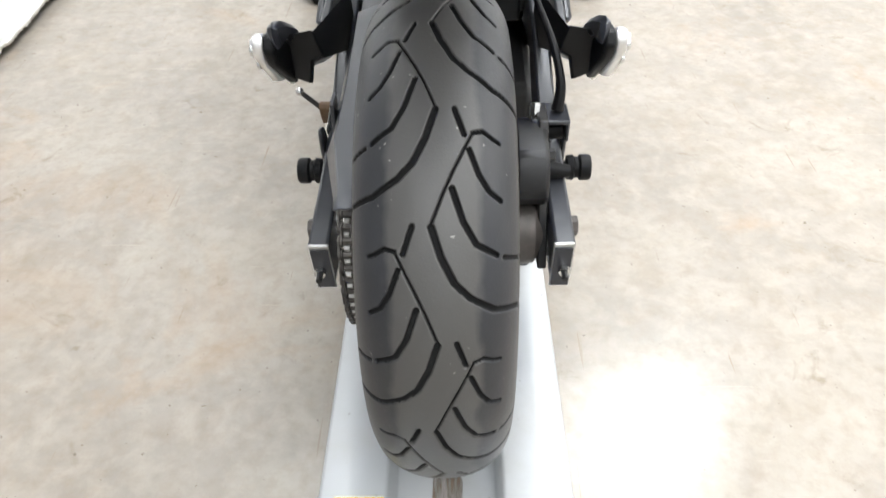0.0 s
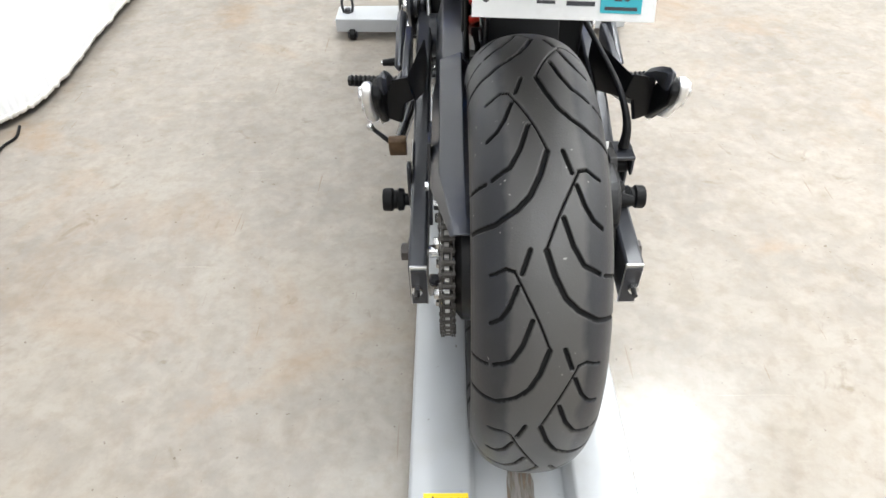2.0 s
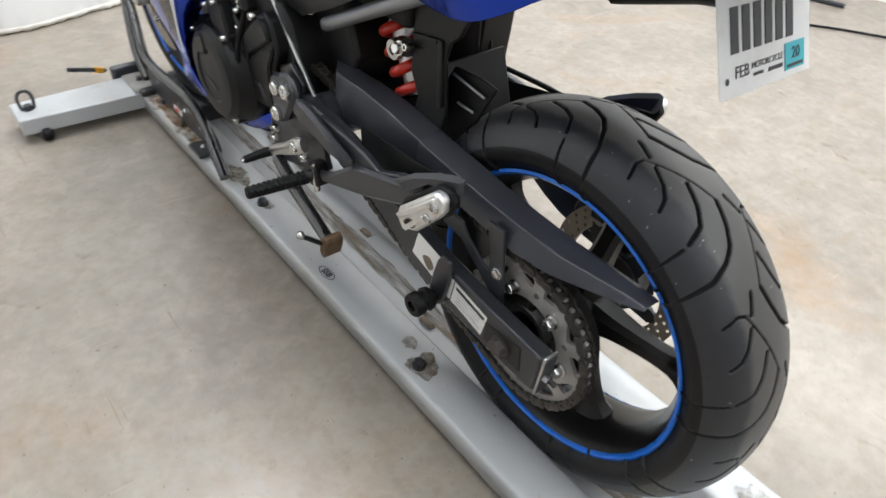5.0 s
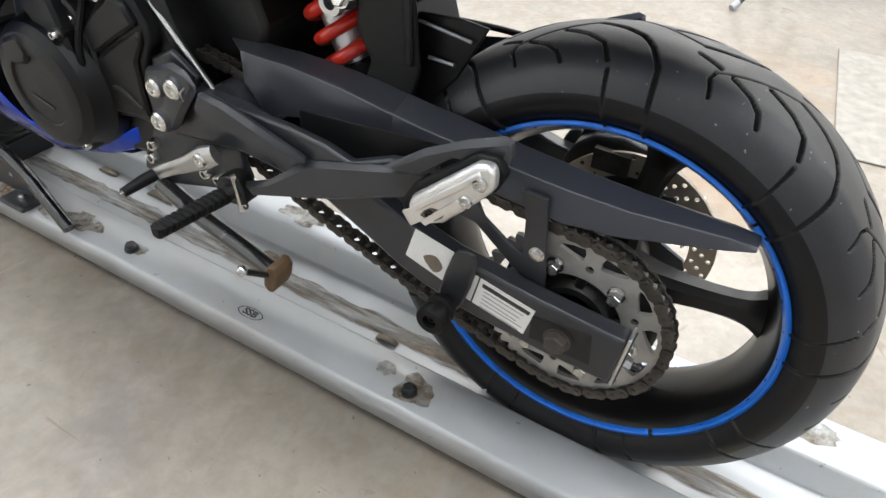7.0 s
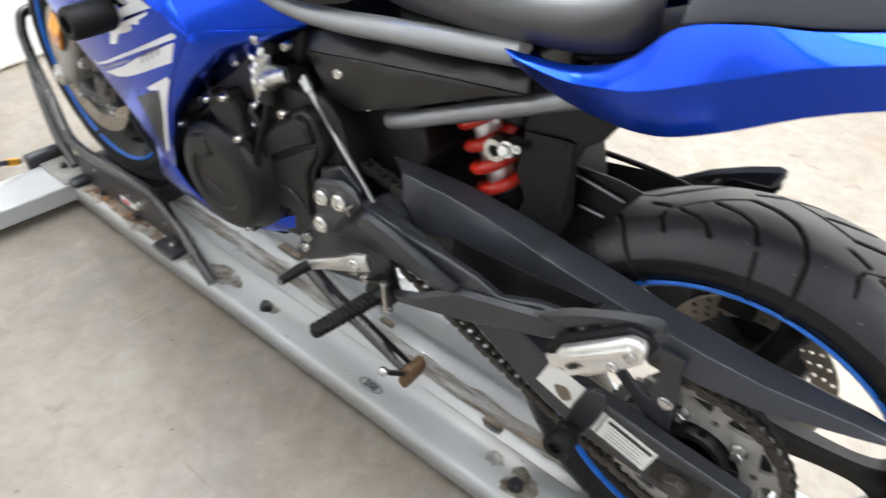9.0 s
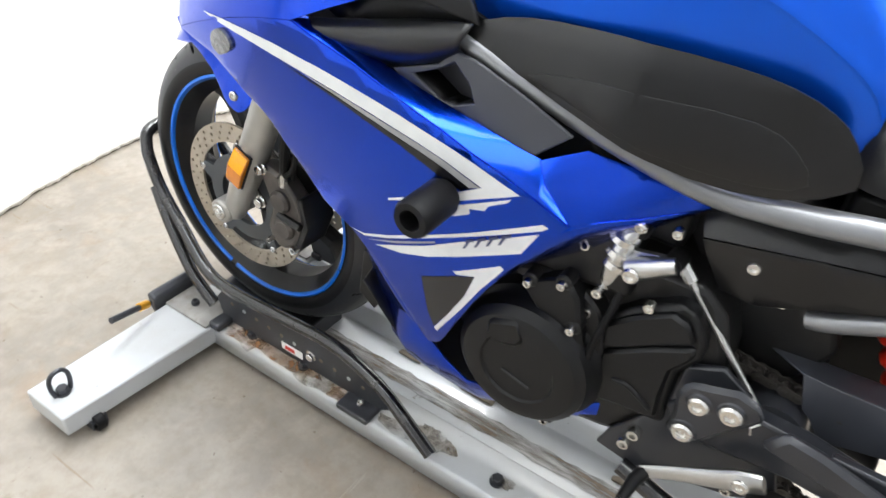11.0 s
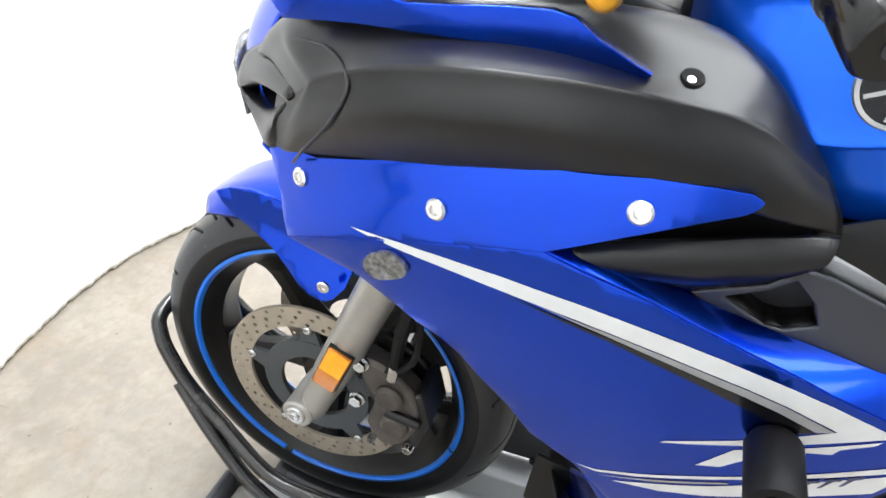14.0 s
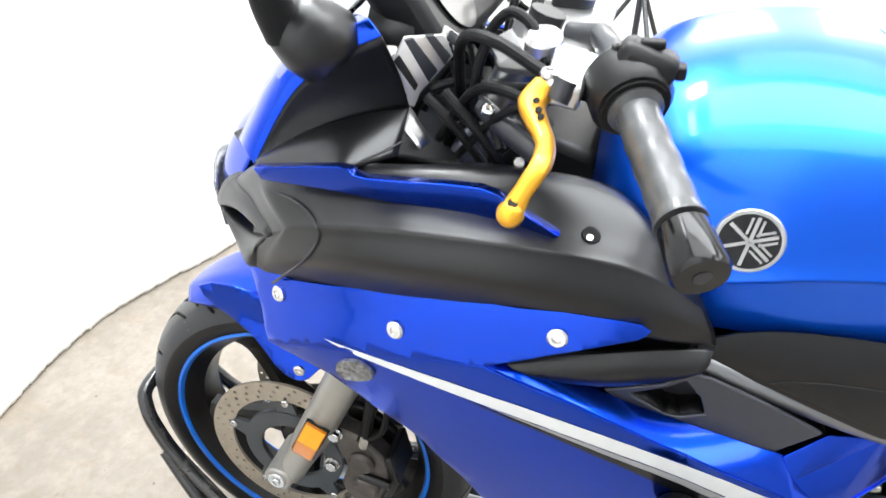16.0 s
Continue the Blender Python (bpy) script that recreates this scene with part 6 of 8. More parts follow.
    # belly pan and the face that turns in at the lower front corner
    o = [(1.05, 0.405), (1.02, 0.455), (0.985, 0.43), (0.93, 0.39), (0.90, 0.365), (0.86, 0.345), (0.79, 0.335), (0.72, 0.352), (0.652, 0.385), (0.642, 0.372), (0.70, 0.325), (0.76, 0.298), (0.85, 0.285), (0.93, 0.30), (1.0, 0.335)]
    part("belly_pan", sheet(o, lambda y, z: s * (0.2 - 0.32 * max(0, 0.86 - y) - 0.5 * max(0, 0.345 - z) - 0.5 * max(0, y - 0.97)), 0.03), BLUE, f, "blue belly pan", solid=0.003, bevel=0.001)
    turn_in = [[(s * lower_x(y, z), y, z) for y, z in ((1.018, 0.531), (0.999, 0.504), (0.968, 0.452), (0.93, 0.382))], [(s * x, y, z) for x, y, z in ((0.205, 1.04, 0.5), (0.195, 1.035, 0.46), (0.18, 1.02, 0.4), (0.17, 0.97, 0.345))]]
    part("fairing_return", loft(turn_in, 3, 3), BLUE, f, solid=0.002)
    part("inner_lip", sheet([(1.24, 0.708), (1.17, 0.675), (1.102, 0.605), (1.064, 0.56), (1.034, 0.545), (1.0, 0.49), (0.98, 0.50), (1.02, 0.57), (1.07, 0.64), (1.15, 0.69)], lambda y, z: s * (lower_x(y, z) - 0.012), 0.03), PLASTIC, f, solid=0.004)
    part("air_dam", plate([(1.085, 0.445), (1.03, 0.43), (1.03, 0.40), (1.064, 0.336), (1.095, 0.357)], s * 0.15, s * 0.156), PLASTIC, f, bevel=0.002)
    # black air inlet panel
    o = [(0.975, 0.786), (0.922, 0.803), (0.904, 0.821), (0.88, 0.816), (0.827, 0.793), (0.77, 0.764), (0.81, 0.728), (0.837, 0.737), (0.869, 0.748), (0.913, 0.757), (0.96, 0.777)]
    hole = [(0.950, 0.786), (0.918, 0.799), (0.903, 0.809), (0.886, 0.791), (0.878, 0.771), (0.9, 0.763), (0.914, 0.764)]
    bm = holed_plate(o, [hole], 0, -s * 0.005)
    for v in bm.verts:
        v.co.x += s * (0.229 + 0.13 * (v.co.y - 0.85))
        v.co.z += 0.005
    # paler satin black carries the lamp light that this panel reflects
    part("inlet_panel", bm, SATIN, f, "black moulded air inlet panel with an opening", bevel=0.0018, angle=30)
    part("inlet_duct", plate(hole, s * 0.19, s * 0.2), INK, f)
    for (ya, za), (yb, zb) in zip(hole, hole[1:] + hole[:1]):
        bm = bmesh.new()
        q = [bm.verts.new(p) for p in ((s * (0.225 + 0.13 * (ya - 0.85)), ya, za + 0.005), (s * (0.225 + 0.13 * (yb - 0.85)), yb, zb + 0.005), (s * 0.195, yb, zb), (s * 0.195, ya, za))]
        bm.faces.new(q)
        part("duct_wall", bm, PLASTIC, f, solid=0.001)
    rows = [[(s * (0.235 + 0.16 * (y - 0.9)), y, z) for y, z in ((1.075, 0.825), (1.0, 0.838), (0.93, 0.852), (0.887, 0.856))],
            [(s * (0.246 + 0.16 * (y - 0.9)), y, z) for y, z in ((1.07, 0.818), (0.995, 0.825), (0.93, 0.838), (0.89, 0.846))],
            [(s * (0.243 + 0.16 * (y - 0.9)), y, z) for y, z in ((1.06, 0.808), (0.985, 0.807), (0.925, 0.82), (0.895, 0.834))],
            [(s * (0.222 + 0.16 * (y - 0.9)), y, z) for y, z in ((1.04, 0.80), (0.97, 0.788), (0.92, 0.805), (0.9, 0.822))]]
    part("cowl_roll", loft(rows, 4, 4), COWL, f, solid=0.003)
    # deep dark recess between inlet and upper cowl
    o = [(1.07, 0.835), (0.99, 0.866), (0.945, 0.878), (0.885, 0.852), (0.89, 0.82), (0.96, 0.79), (1.04, 0.815)]
    part("inlet_recess", sheet(o, lambda y, z: s * (0.205 + 0.22 * (y - 0.9)), 0.03), PLASTIC, f, solid=0.004)


for side in (-1, 1):
    fairing(side)
part("lower_cowl", loft([[(-0.2, 1.05, 0.43), (-0.1, 1.08, 0.42), (0, 1.09, 0.415), (0.1, 1.08, 0.42), (0.2, 1.05, 0.43)], [(-0.175, 0.93, 0.295), (-0.09, 0.93, 0.285), (0, 0.93, 0.28), (0.09, 0.93, 0.285), (0.175, 0.93, 0.295)],
                         [(-0.14, 0.72, 0.31), (-0.07, 0.72, 0.295), (0, 0.72, 0.29), (0.07, 0.72, 0.295), (0.14, 0.72, 0.31)]], 3, 4), PLASTIC, moto, solid=0.003)


def upper_cowl(s):
    """Black side cowl that runs from the nose to the tank, with its blue trim blade."""
    rows = [[(0.186, 1.39, 0.82), (0.197, 1.365, 0.821)] + [(upper_x(y, z) - 0.004, y, z) for y, z in ((1.335, 0.82), (1.21, 0.854), (1.116, 0.875), (1.0, 0.888))] + [(0.256, 0.94, 0.874), (0.222, 0.885, 0.852)],
            [(0.203, 1.362, 0.853), (0.214, 1.343, 0.856), (0.23, 1.315, 0.864), (0.275, 1.21, 0.905), (0.284, 1.11, 0.922), (0.27, 1.0, 0.917), (0.255, 0.942, 0.9), (0.224, 0.89, 0.868)],
            [(0.224, 1.325, 0.891), (0.236, 1.305, 0.904), (0.246, 1.285, 0.918), (0.272, 1.21, 0.945), (0.275, 1.11, 0.954), (0.259, 1.012, 0.945), (0.246, 0.957, 0.93), (0.222, 0.9, 0.886)],
            [(0.172, 1.378, 0.896), (0.204, 1.343, 0.922), (0.222, 1.315, 0.941), (0.246, 1.21, 0.962), (0.246, 1.11, 0.967), (0.236, 1.012, 0.9555), (0.23, 0.957, 0.941), (0.217, 0.905, 0.893)],
            [(0.122, 1.425, 0.885), (0.165, 1.375, 0.926), (0.2, 1.31, 0.962), (0.225, 1.21, 0.982), (0.22, 1.11, 0.99), (0.187, 1.01, 0.977), (0.206, 0.96, 0.956), (0.21, 0.912, 0.9)],
            [(0.07, 1.405, 0.895), (0.12, 1.355, 0.93), (0.165, 1.295, 0.955), (0.185, 1.205, 0.965), (0.178, 1.11, 0.978), (0.165, 1.02, 0.965), (0.185, 0.965, 0.942), (0.195, 0.92, 0.885)]]
    # a second line of points close above the ridge keeps it crisp
    rows.insert(3, [tuple(p + (q - p) * 0.22 for p, q in zip(u, v)) for u, v in zip(rows[2], rows[3])])
    rows.insert(2, [tuple(p + (q - p) * 0.82 for p, q in zip(u, v)) for u, v in zip(rows[1], rows[2])])
    rows = [[(s * x, y, z) for x, y, z in r] for r in rows]
    c = part("upper_cowl", loft(rows, 5, 5), COWL, moto, "satin black upper cowl side", solid=0.003, angle=60)
    up = [(1.322, 0.972, 0.243), (1.231, 0.992, 0.253), (1.205, 0.986, 0.255), (1.104, 0.992, 0.253), (1.07, 0.977, 0.254), (1.034, 0.958, 0.252)]
    lo = [(1.318, 0.960, 0.238), (1.25, 0.966, 0.247), (1.18, 0.966, 0.251), (1.12, 0.966, 0.249), (1.075, 0.96, 0.248), (1.04, 0.953, 0.248)]
    bm = loft([[(s * (x - 0.012), y, z - 0.002) for y, z, x in up], [(s * x, y, z) for y, z, x in up], [(s * x, y, z) for y, z, x in lo]], 3, 1)
    part("trim_blade", bm, BLUE, c, "blue trim blade", solid=0.004, bevel=0.0015)
    # front corner piece with its vent
    seam = [(s * 0.221, 1.32, 0.938), (s * 0.243, 1.278, 0.942), (s * 0.262, 1.252, 0.925), (s * 0.256, 1.274, 0.887), (s * 0.24, 1.312, 0.847), (s * 0.218, 1.338, 0.819)]
    part("panel_seam", tube(seam, 0.0016, 6, 4), INK, c)
    def face(name, pts, material, label="", out=0.004):
        bm = bmesh.new()
        bm.faces.new([bm.verts.new((s * (x + out), y + out * 0.8, z)) for x, y, z in pts])
        return part(name, bm, material, c, label, solid=0.004, bevel=0.001)
    lobes = ([[(0.1, 1.43, 0.884), (0.165, 1.382, 0.893), (0.224, 1.324, 0.893)], [(0.108, 1.452, 0.872), (0.168, 1.392, 0.884), (0.227, 1.325, 0.889)], [(0.094, 1.48, 0.8275), (0.15, 1.412, 0.862), (0.222, 1.331, 0.884)],
              [(0.075, 1.46, 0.826), (0.12, 1.4, 0.855), (0.19, 1.33, 0.878)]],
             [[(0.08, 1.44, 0.826), (0.13, 1.39, 0.835), (0.19, 1.33, 0.87)], [(0.098, 1.474, 0.826), (0.15, 1.41, 0.83), (0.219, 1.333, 0.88)], [(0.135, 1.424, 0.816), (0.192, 1.384, 0.82), (0.206, 1.36, 0.853)],
              [(0.12, 1.40, 0.80), (0.18, 1.37, 0.81), (0.2, 1.35, 0.85)]])
    for rows in lobes:
        part("vent_lip", loft([[(s * x, y, z) for x, y, z in r] for r in rows], 4, 4), COWL, c, "satin black lip round the vent", solid=0.004, angle=50)
    # flat dark triangle stands in for the shade inside the vent
    face("vent", [(0.158, 1.385, 0.858), (0.205, 1.338, 0.878), (0.168, 1.385, 0.84)], INK, "", 0.0)
    # fixing near the tank: a flat black disc stands in for its shaded recess
    pos = Vector((s * 0.2385, 1.008, 0.9565))
    n = Vector((s * 0.42, -0.2, 0.88)).normalized()
    m = Matrix.Translation(pos) @ Vector((1, 0, 0)).rotation_difference(n).to_matrix().to_4x4()
    bm = lathe([(0.0007, 1e-4), (0.0007, 0.006), (0.0008, 0.0078), (-0.0005, 0.0084)], (0, 0, 0), 24, closed=False)
    well = part("fixing_shade", bm, RECESS_SHADE, c, "flat black disc for the shade in a fixing recess")
    well.matrix_basis = m
    sc = bolt(c, pos + n * 0.0004 + Vector((s * 0.0036, 0.001, -0.0015)), 0.0034, 0.002, n, ZINC)


for side in (-1, 1):
    upper_cowl(side)


def nose():
    """Blue front cowl, headlamp and screen."""
    rows = []
    for y, z, w, drop in ((1.475, 0.80, 0.095, 0.0), (1.478, 0.85, 0.098, 0), (1.452, 0.905, 0.10, 0), (1.405, 0.955, 0.115, 0), (1.355, 0.99, 0.145, 0), (1.315, 1.015, 0.165, 0)):
        rows.append([(-w - 0.01, y - 0.04, z), (-w * 0.6, y + 0.012, z), (0, y + 0.03, z), (w * 0.6, y + 0.012, z), (w + 0.01, y - 0.04, z)])
    part("front_cowl", loft(rows, 5, 4), BLUE, moto, "blue front cowl", solid=0.003)
    part("headlamp", loft([[(-0.085, 1.48, 0.79), (0, 1.515, 0.79), (0.085, 1.48, 0.79)], [(-0.085, 1.487, 0.85), (0, 1.525, 0.86), (0.085, 1.487, 0.85)]], 6, 4), CLEAR_LENS, moto, "clear headlamp lens", solid=0.004)
    part("chin", loft([[(-0.12, 1.44, 0.775), (0, 1.49, 0.78), (0.12, 1.44, 0.775)], [(-0.11, 1.40, 0.72), (0, 1.44, 0.72), (0.11, 1.40, 0.72)]], 5, 3), BLUE, moto, solid=0.003)
    for s in (-1, 1):
        # blue edge band beside the screen, and the black inner panel
        band = [(1.345, 0.955, 0.205), (1.309, 1.018, 0.196), (1.28, 1.05, 0.192), (1.247, 1.073, 0.19), (1.212, 1.09, 0.186)]
        bm = loft([[(s * (x - 0.0), y, z) for y, z, x in band], [(s * (x - 0.006), y + 0.013, z + 0.012) for y, z, x in band], [(s * (x - 0.04), y + 0.04, z + 0.005) for y, z, x in band]], 4, 2)
        part("cowl_band", bm, BLUE, moto, "blue cowl edge beside the screen", solid=0.003, bevel=0.001)
        arc = [(0.217, 1.335, 0.966), (0.2, 1.301, 0.987), (0.183, 1.26, 1.004), (0.165, 1.226, 1.011), (0.15, 1.2, 1.013)]
        wall = [[(s * x, y, z) for y, z, x in band],
                [(s * (0.45 * b[2] + 0.55 * a[0] - 0.005), 0.45 * b[0] + 0.55 * a[1], 0.45 * b[1] + 0.55 * a[2]) for b, a in zip(band, arc)],
                [(s * x, y, z) for x, y, z in arc]]
        ip = part("inner_panel", loft(wall, 4, 4), PLASTIC, moto, "matt black inner cockpit panel", solid=0.003)
        edge = [(0.226, 1.331, 0.9635), (0.236, 1.296, 0.9705), (0.24, 1.26, 0.979), (0.24, 1.23, 0.9845), (0.2, 1.195, 0.985)]
        mid = [(0.221, 1.333, 0.966), (0.218, 1.299, 0.982), (0.211, 1.26, 0.9945), (0.203, 1.228, 0.9995), (0.176, 1.197, 1.0)]
        ledge = part("panel_ledge", loft([[(s * x, y, z) for x, y, z in r] for r in (arc, mid, edge)], 4, 4), COWL, ip, "satin black ledge under the panel", solid=0.003)
        bolt(ledge, (s * 0.1815, 1.217, 1.0015), 0.006, 0.003, (s * 0.5, -0.2, 0.85), DARK_METAL)
        part("ledge_seam", tube([(s * x, y, z) for x, y, z in ((0.24, 1.2285, 0.986), (0.222, 1.216, 0.9895), (0.206, 1.205, 0.991), (0.19, 1.194, 0.9945))], 0.0012, 6, 4), INK, ledge)
        # pale metal strip stands in for a reflection on the ledge end
        part("ledge_glint", loft([[(s * 0.176, 1.197, 1.0005), (s * 0.15, 1.2, 1.0135)], [(s * 0.185, 1.178, 0.987), (s * 0.16, 1.174, 0.985)]], 3, 3), ALU, ledge, "pale strip for the reflection on the ledge end", solid=0.002)
        # mirror: dome foot on the cowl with its folding stalk
        foot = [(0.178, 1.263, 1.069), (0.182, 1.267, 1.075), (0.193, 1.277, 1.086), (0.204, 1.288, 1.1), (0.21, 1.293, 1.108)]
        m = part("mirror_mount", tube([(s * x, y, z) for x, y, z in foot], [0.034, 0.037, 0.036, 0.029, 0.017], 28, 3), COWL, moto, "satin black dome mirror mount")
        part("mirror_arm", tube([(s * 0.209, 1.292, 1.09), (s * 0.2165, 1.299, 1.12), (s * 0.224, 1.302, 1.16), (s * 0.25, 1.308, 1.205)], [0.0185, 0.0175, 0.0165, 0.017], 20, 4), RUBBER, m)
        part("mirror_head", tube([(s * 0.24, 1.30, 1.205), (s * 0.29, 1.295, 1.22), (s * 0.34, 1.29, 1.22)], [0.03, 0.05, 0.035], 16, 4), PLASTIC, m)
        part("side_reflector", plate([(1.42, 0.945), (1.39, 0.965), (1.385, 0.955), (1.415, 0.936)], s * 0.118, s * 0.124), CLEAR_LENS, moto)
    rows = []
    for y, z, w in ((1.39, 1.0, 0.12), (1.33, 1.07, 0.135), (1.26, 1.135, 0.13), (1.2, 1.18, 0.10)):
        rows.append([(-w, y - 0.045, z), (-w * 0.55, y - 0.008, z + 0.003), (0, y, z + 0.004), (w * 0.55, y - 0.008, z + 0.003), (w, y - 0.045, z)])
    glass = bpy.data.materials.new("smoked_screen")
    glass.use_nodes = True
    b = glass.node_tree.nodes["Principled BSDF"]
    b.inputs["Base Color"].default_value = (0.85, 0.88, 0.9, 1)
    b.inputs["Roughness"].default_value = 0.03
    b.inputs["Transmission Weight"].default_value = 1.0
    b.inputs["IOR"].default_value = 1.45
    part("windscreen", loft(rows, 5, 5), glass, moto, "clear tinted windscreen", solid=0.003)


nose()


def tank():
    def ring(y, half, base, top, crease):
        sh = crease + (top - crease) * 0.55
        right = [(half * 0.36, y, top - 0.005), (half * 0.70, y, top - (top - sh) * 0.42), (half * 0.925, y, sh), (half * 0.985, y, crease + 0.014), (half, y, crease), (half * 0.985, y, crease - 0.006), (half * 0.9, y, base)]
        return [(-a, b, c) for a, b, c in right[::-1]] + [(0, y, top)] + right
    rows = [ring(1.02, 0.10, 0.86, 1.0, 0.90), ring(1.0, 0.165, 0.85, 1.03, 0.905), ring(0.965, 0.198, 0.85, 1.06, 0.91), ring(0.90, 0.213, 0.85, 1.082, 0.915), ring(0.82, 0.216, 0.855, 1.09, 0.935), ring(0.73, 0.203, 0.855, 1.08, 0.94),
            ring(0.65, 0.178, 0.845, 1.045, 0.925), ring(0.585, 0.150, 0.82, 0.99, 0.89), ring(0.545, 0.132, 0.795, 0.935, 0.86), ring(0.525, 0.118, 0.785, 0.885, 0.83)]
    t = part("fuel_tank", loft(rows, 4, 5), BLUE_LIT, moto, "glossy blue fuel tank, its blue lightened for overhead light", angle=60)
    cap = add_disc(bmesh.new(), 0.0, 0.012, 0.045, (0, 0, 0), 32, 0.003)
    c = part("fuel_cap", cap, ALU, t)
    c.matrix_basis = Matrix.Translation((0, 0.74, 1.08)) @ Euler((0, radians(-90), 0)).to_matrix().to_4x4()
    # round tank badge: a plain ring with bars
    for s in (-1, 1):
        pos = Vector((s * 0.2085, 0.881, 0.958))
        n = Vector((s * 0.985, 0.03, 0.16)).normalized()
        m = Matrix.Translation(pos) @ Vector((1, 0, 0)).rotation_difference(n).to_matrix().to_4x4()
        b = part("tank_badge", add_disc(bmesh.new(), -0.008, 0.004, 0.0285, (0, 0, 0), 40, 0.001), ALU, t, "round black and silver tank badge")
        b.matrix_basis = m
        part("badge_field", add_disc(bmesh.new(), 0.004, 0.0046, 0.0245, (0, 0, 0), 40), BLACK_DECAL, b)
        for k in range(3):
            a = radians(30 + 60 * k)
            turn = Matrix.Rotation(a, 3, "X")
            part("badge_bar", box(turn @ Vector((0.0049, 0, 0)), (0.0006, 0.003, 0.045), turn), ALU, b)
            for off in (-0.0047, 0.0047):
                part("badge_bar", box(turn @ Vector((0.0049, off, 0.0135)), (0.0006, 0.002, 0.015), turn), ALU, b)
    # black knee panels
    for s in (-1, 1):
        o = [(0.886, 0.857), (0.838, 0.868), (0.78, 0.871), (0.715, 0.87), (0.65, 0.864), (0.60, 0.855), (0.562, 0.838), (0.537, 0.815), (0.522, 0.772), (0.58, 0.748), (0.66, 0.752), (0.745, 0.777), (0.83, 0.81), (0.90, 0.838)]
        fx = lambda y, z: s * (0.140 + 0.33 * (y - 0.52) - 0.26 * max(0, y - 0.72) - 0.6 * max(0, z - 0.855))
        k = part("knee_panel", sheet(rounded(o, 2), fx, 0.025), COWL, moto, "matt black knee panel under the tank", solid=0.004, bevel=0.001, angle=60)
        o2 = [(0.83, 0.816), (0.78, 0.826), (0.70, 0.826), (0.62, 0.82), (0.58, 0.8), (0.56, 0.768), (0.60, 0.757), (0.70, 0.77), (0.79, 0.802)]
        part("knee_pad", sheet(rounded(o2, 2), lambda y, z: fx(y, z) + s * 0.0016, 0.025), COWL, k, "soft black knee pad", solid=0.003, bevel=0.001)


tank()


def frame_tubes():
    for s in (-1, 1):
        u = [(s * 0.216, 0.905, 0.832), (s * 0.215, 0.885, 0.824), (s * 0.205, 0.82, 0.797), (s * 0.187, 0.735, 0.763), (s * 0.158, 0.64, 0.730), (s * 0.15, 0.56, 0.731), (s * 0.148, 0.486, 0.742), (s * 0.145, 0.36, 0.761), (s * 0.142, 0.30, 0.771)]
        part("frame_tube", tube(u, [0.0105, 0.0105, 0.011, 0.012, 0.0132, 0.014, 0.0145, 0.0148, 0.0148], 18, 5), FRAME, moto, "silver-grey upper frame tube")
        l = [(s * 0.112, 0.505, 0.602), (s * 0.118, 0.48, 0.614), (s * 0.12, 0.405, 0.652), (s * 0.122, 0.328, 0.691), (s * 0.12, 0.24, 0.735)]
        part("subframe_tube", tube(l, 0.0115, 14, 4), FRAME, moto, "silver-grey lower subframe tube")
        crease = [(0.632, 0.667), (0.514, 0.689), (0.399, 0.709), (0.29, 0.727)]
        zc = lambda y: 0.667 + 0.175 * (0.632 - y)
        fx = lambda y, z: s * (0.139 - 0.75 * max(0, z - zc(y)) - 0.2 * max(0, zc(y) - z))
        c = part("side_cover", sheet(crease + [(0.34, 0.708), (0.456, 0.648), (0.56, 0.60), (0.60, 0.605), (0.625, 0.65)], fx, 0.025), COWL, moto, "satin black triangular side cover with a crease", solid=0.005, bevel=0.002, angle=20)
        part("cover_top", sheet(crease[::-1] + [(0.64, 0.685), (0.615, 0.70), (0.50, 0.714), (0.36, 0.737), (0.30, 0.745)], fx, 0.025), COWL, c, solid=0.005, bevel=0.002, angle=20)
        bolt(c, (s * 0.1375, 0.574, 0.654), 0.008, 0.006, (s, 0, 0), ZINC)
        bolt(c, (s * 0.12, 0.535, 0.614), 0.006, 0.006, (s, 0, 0), ZINC)


frame_tubes()


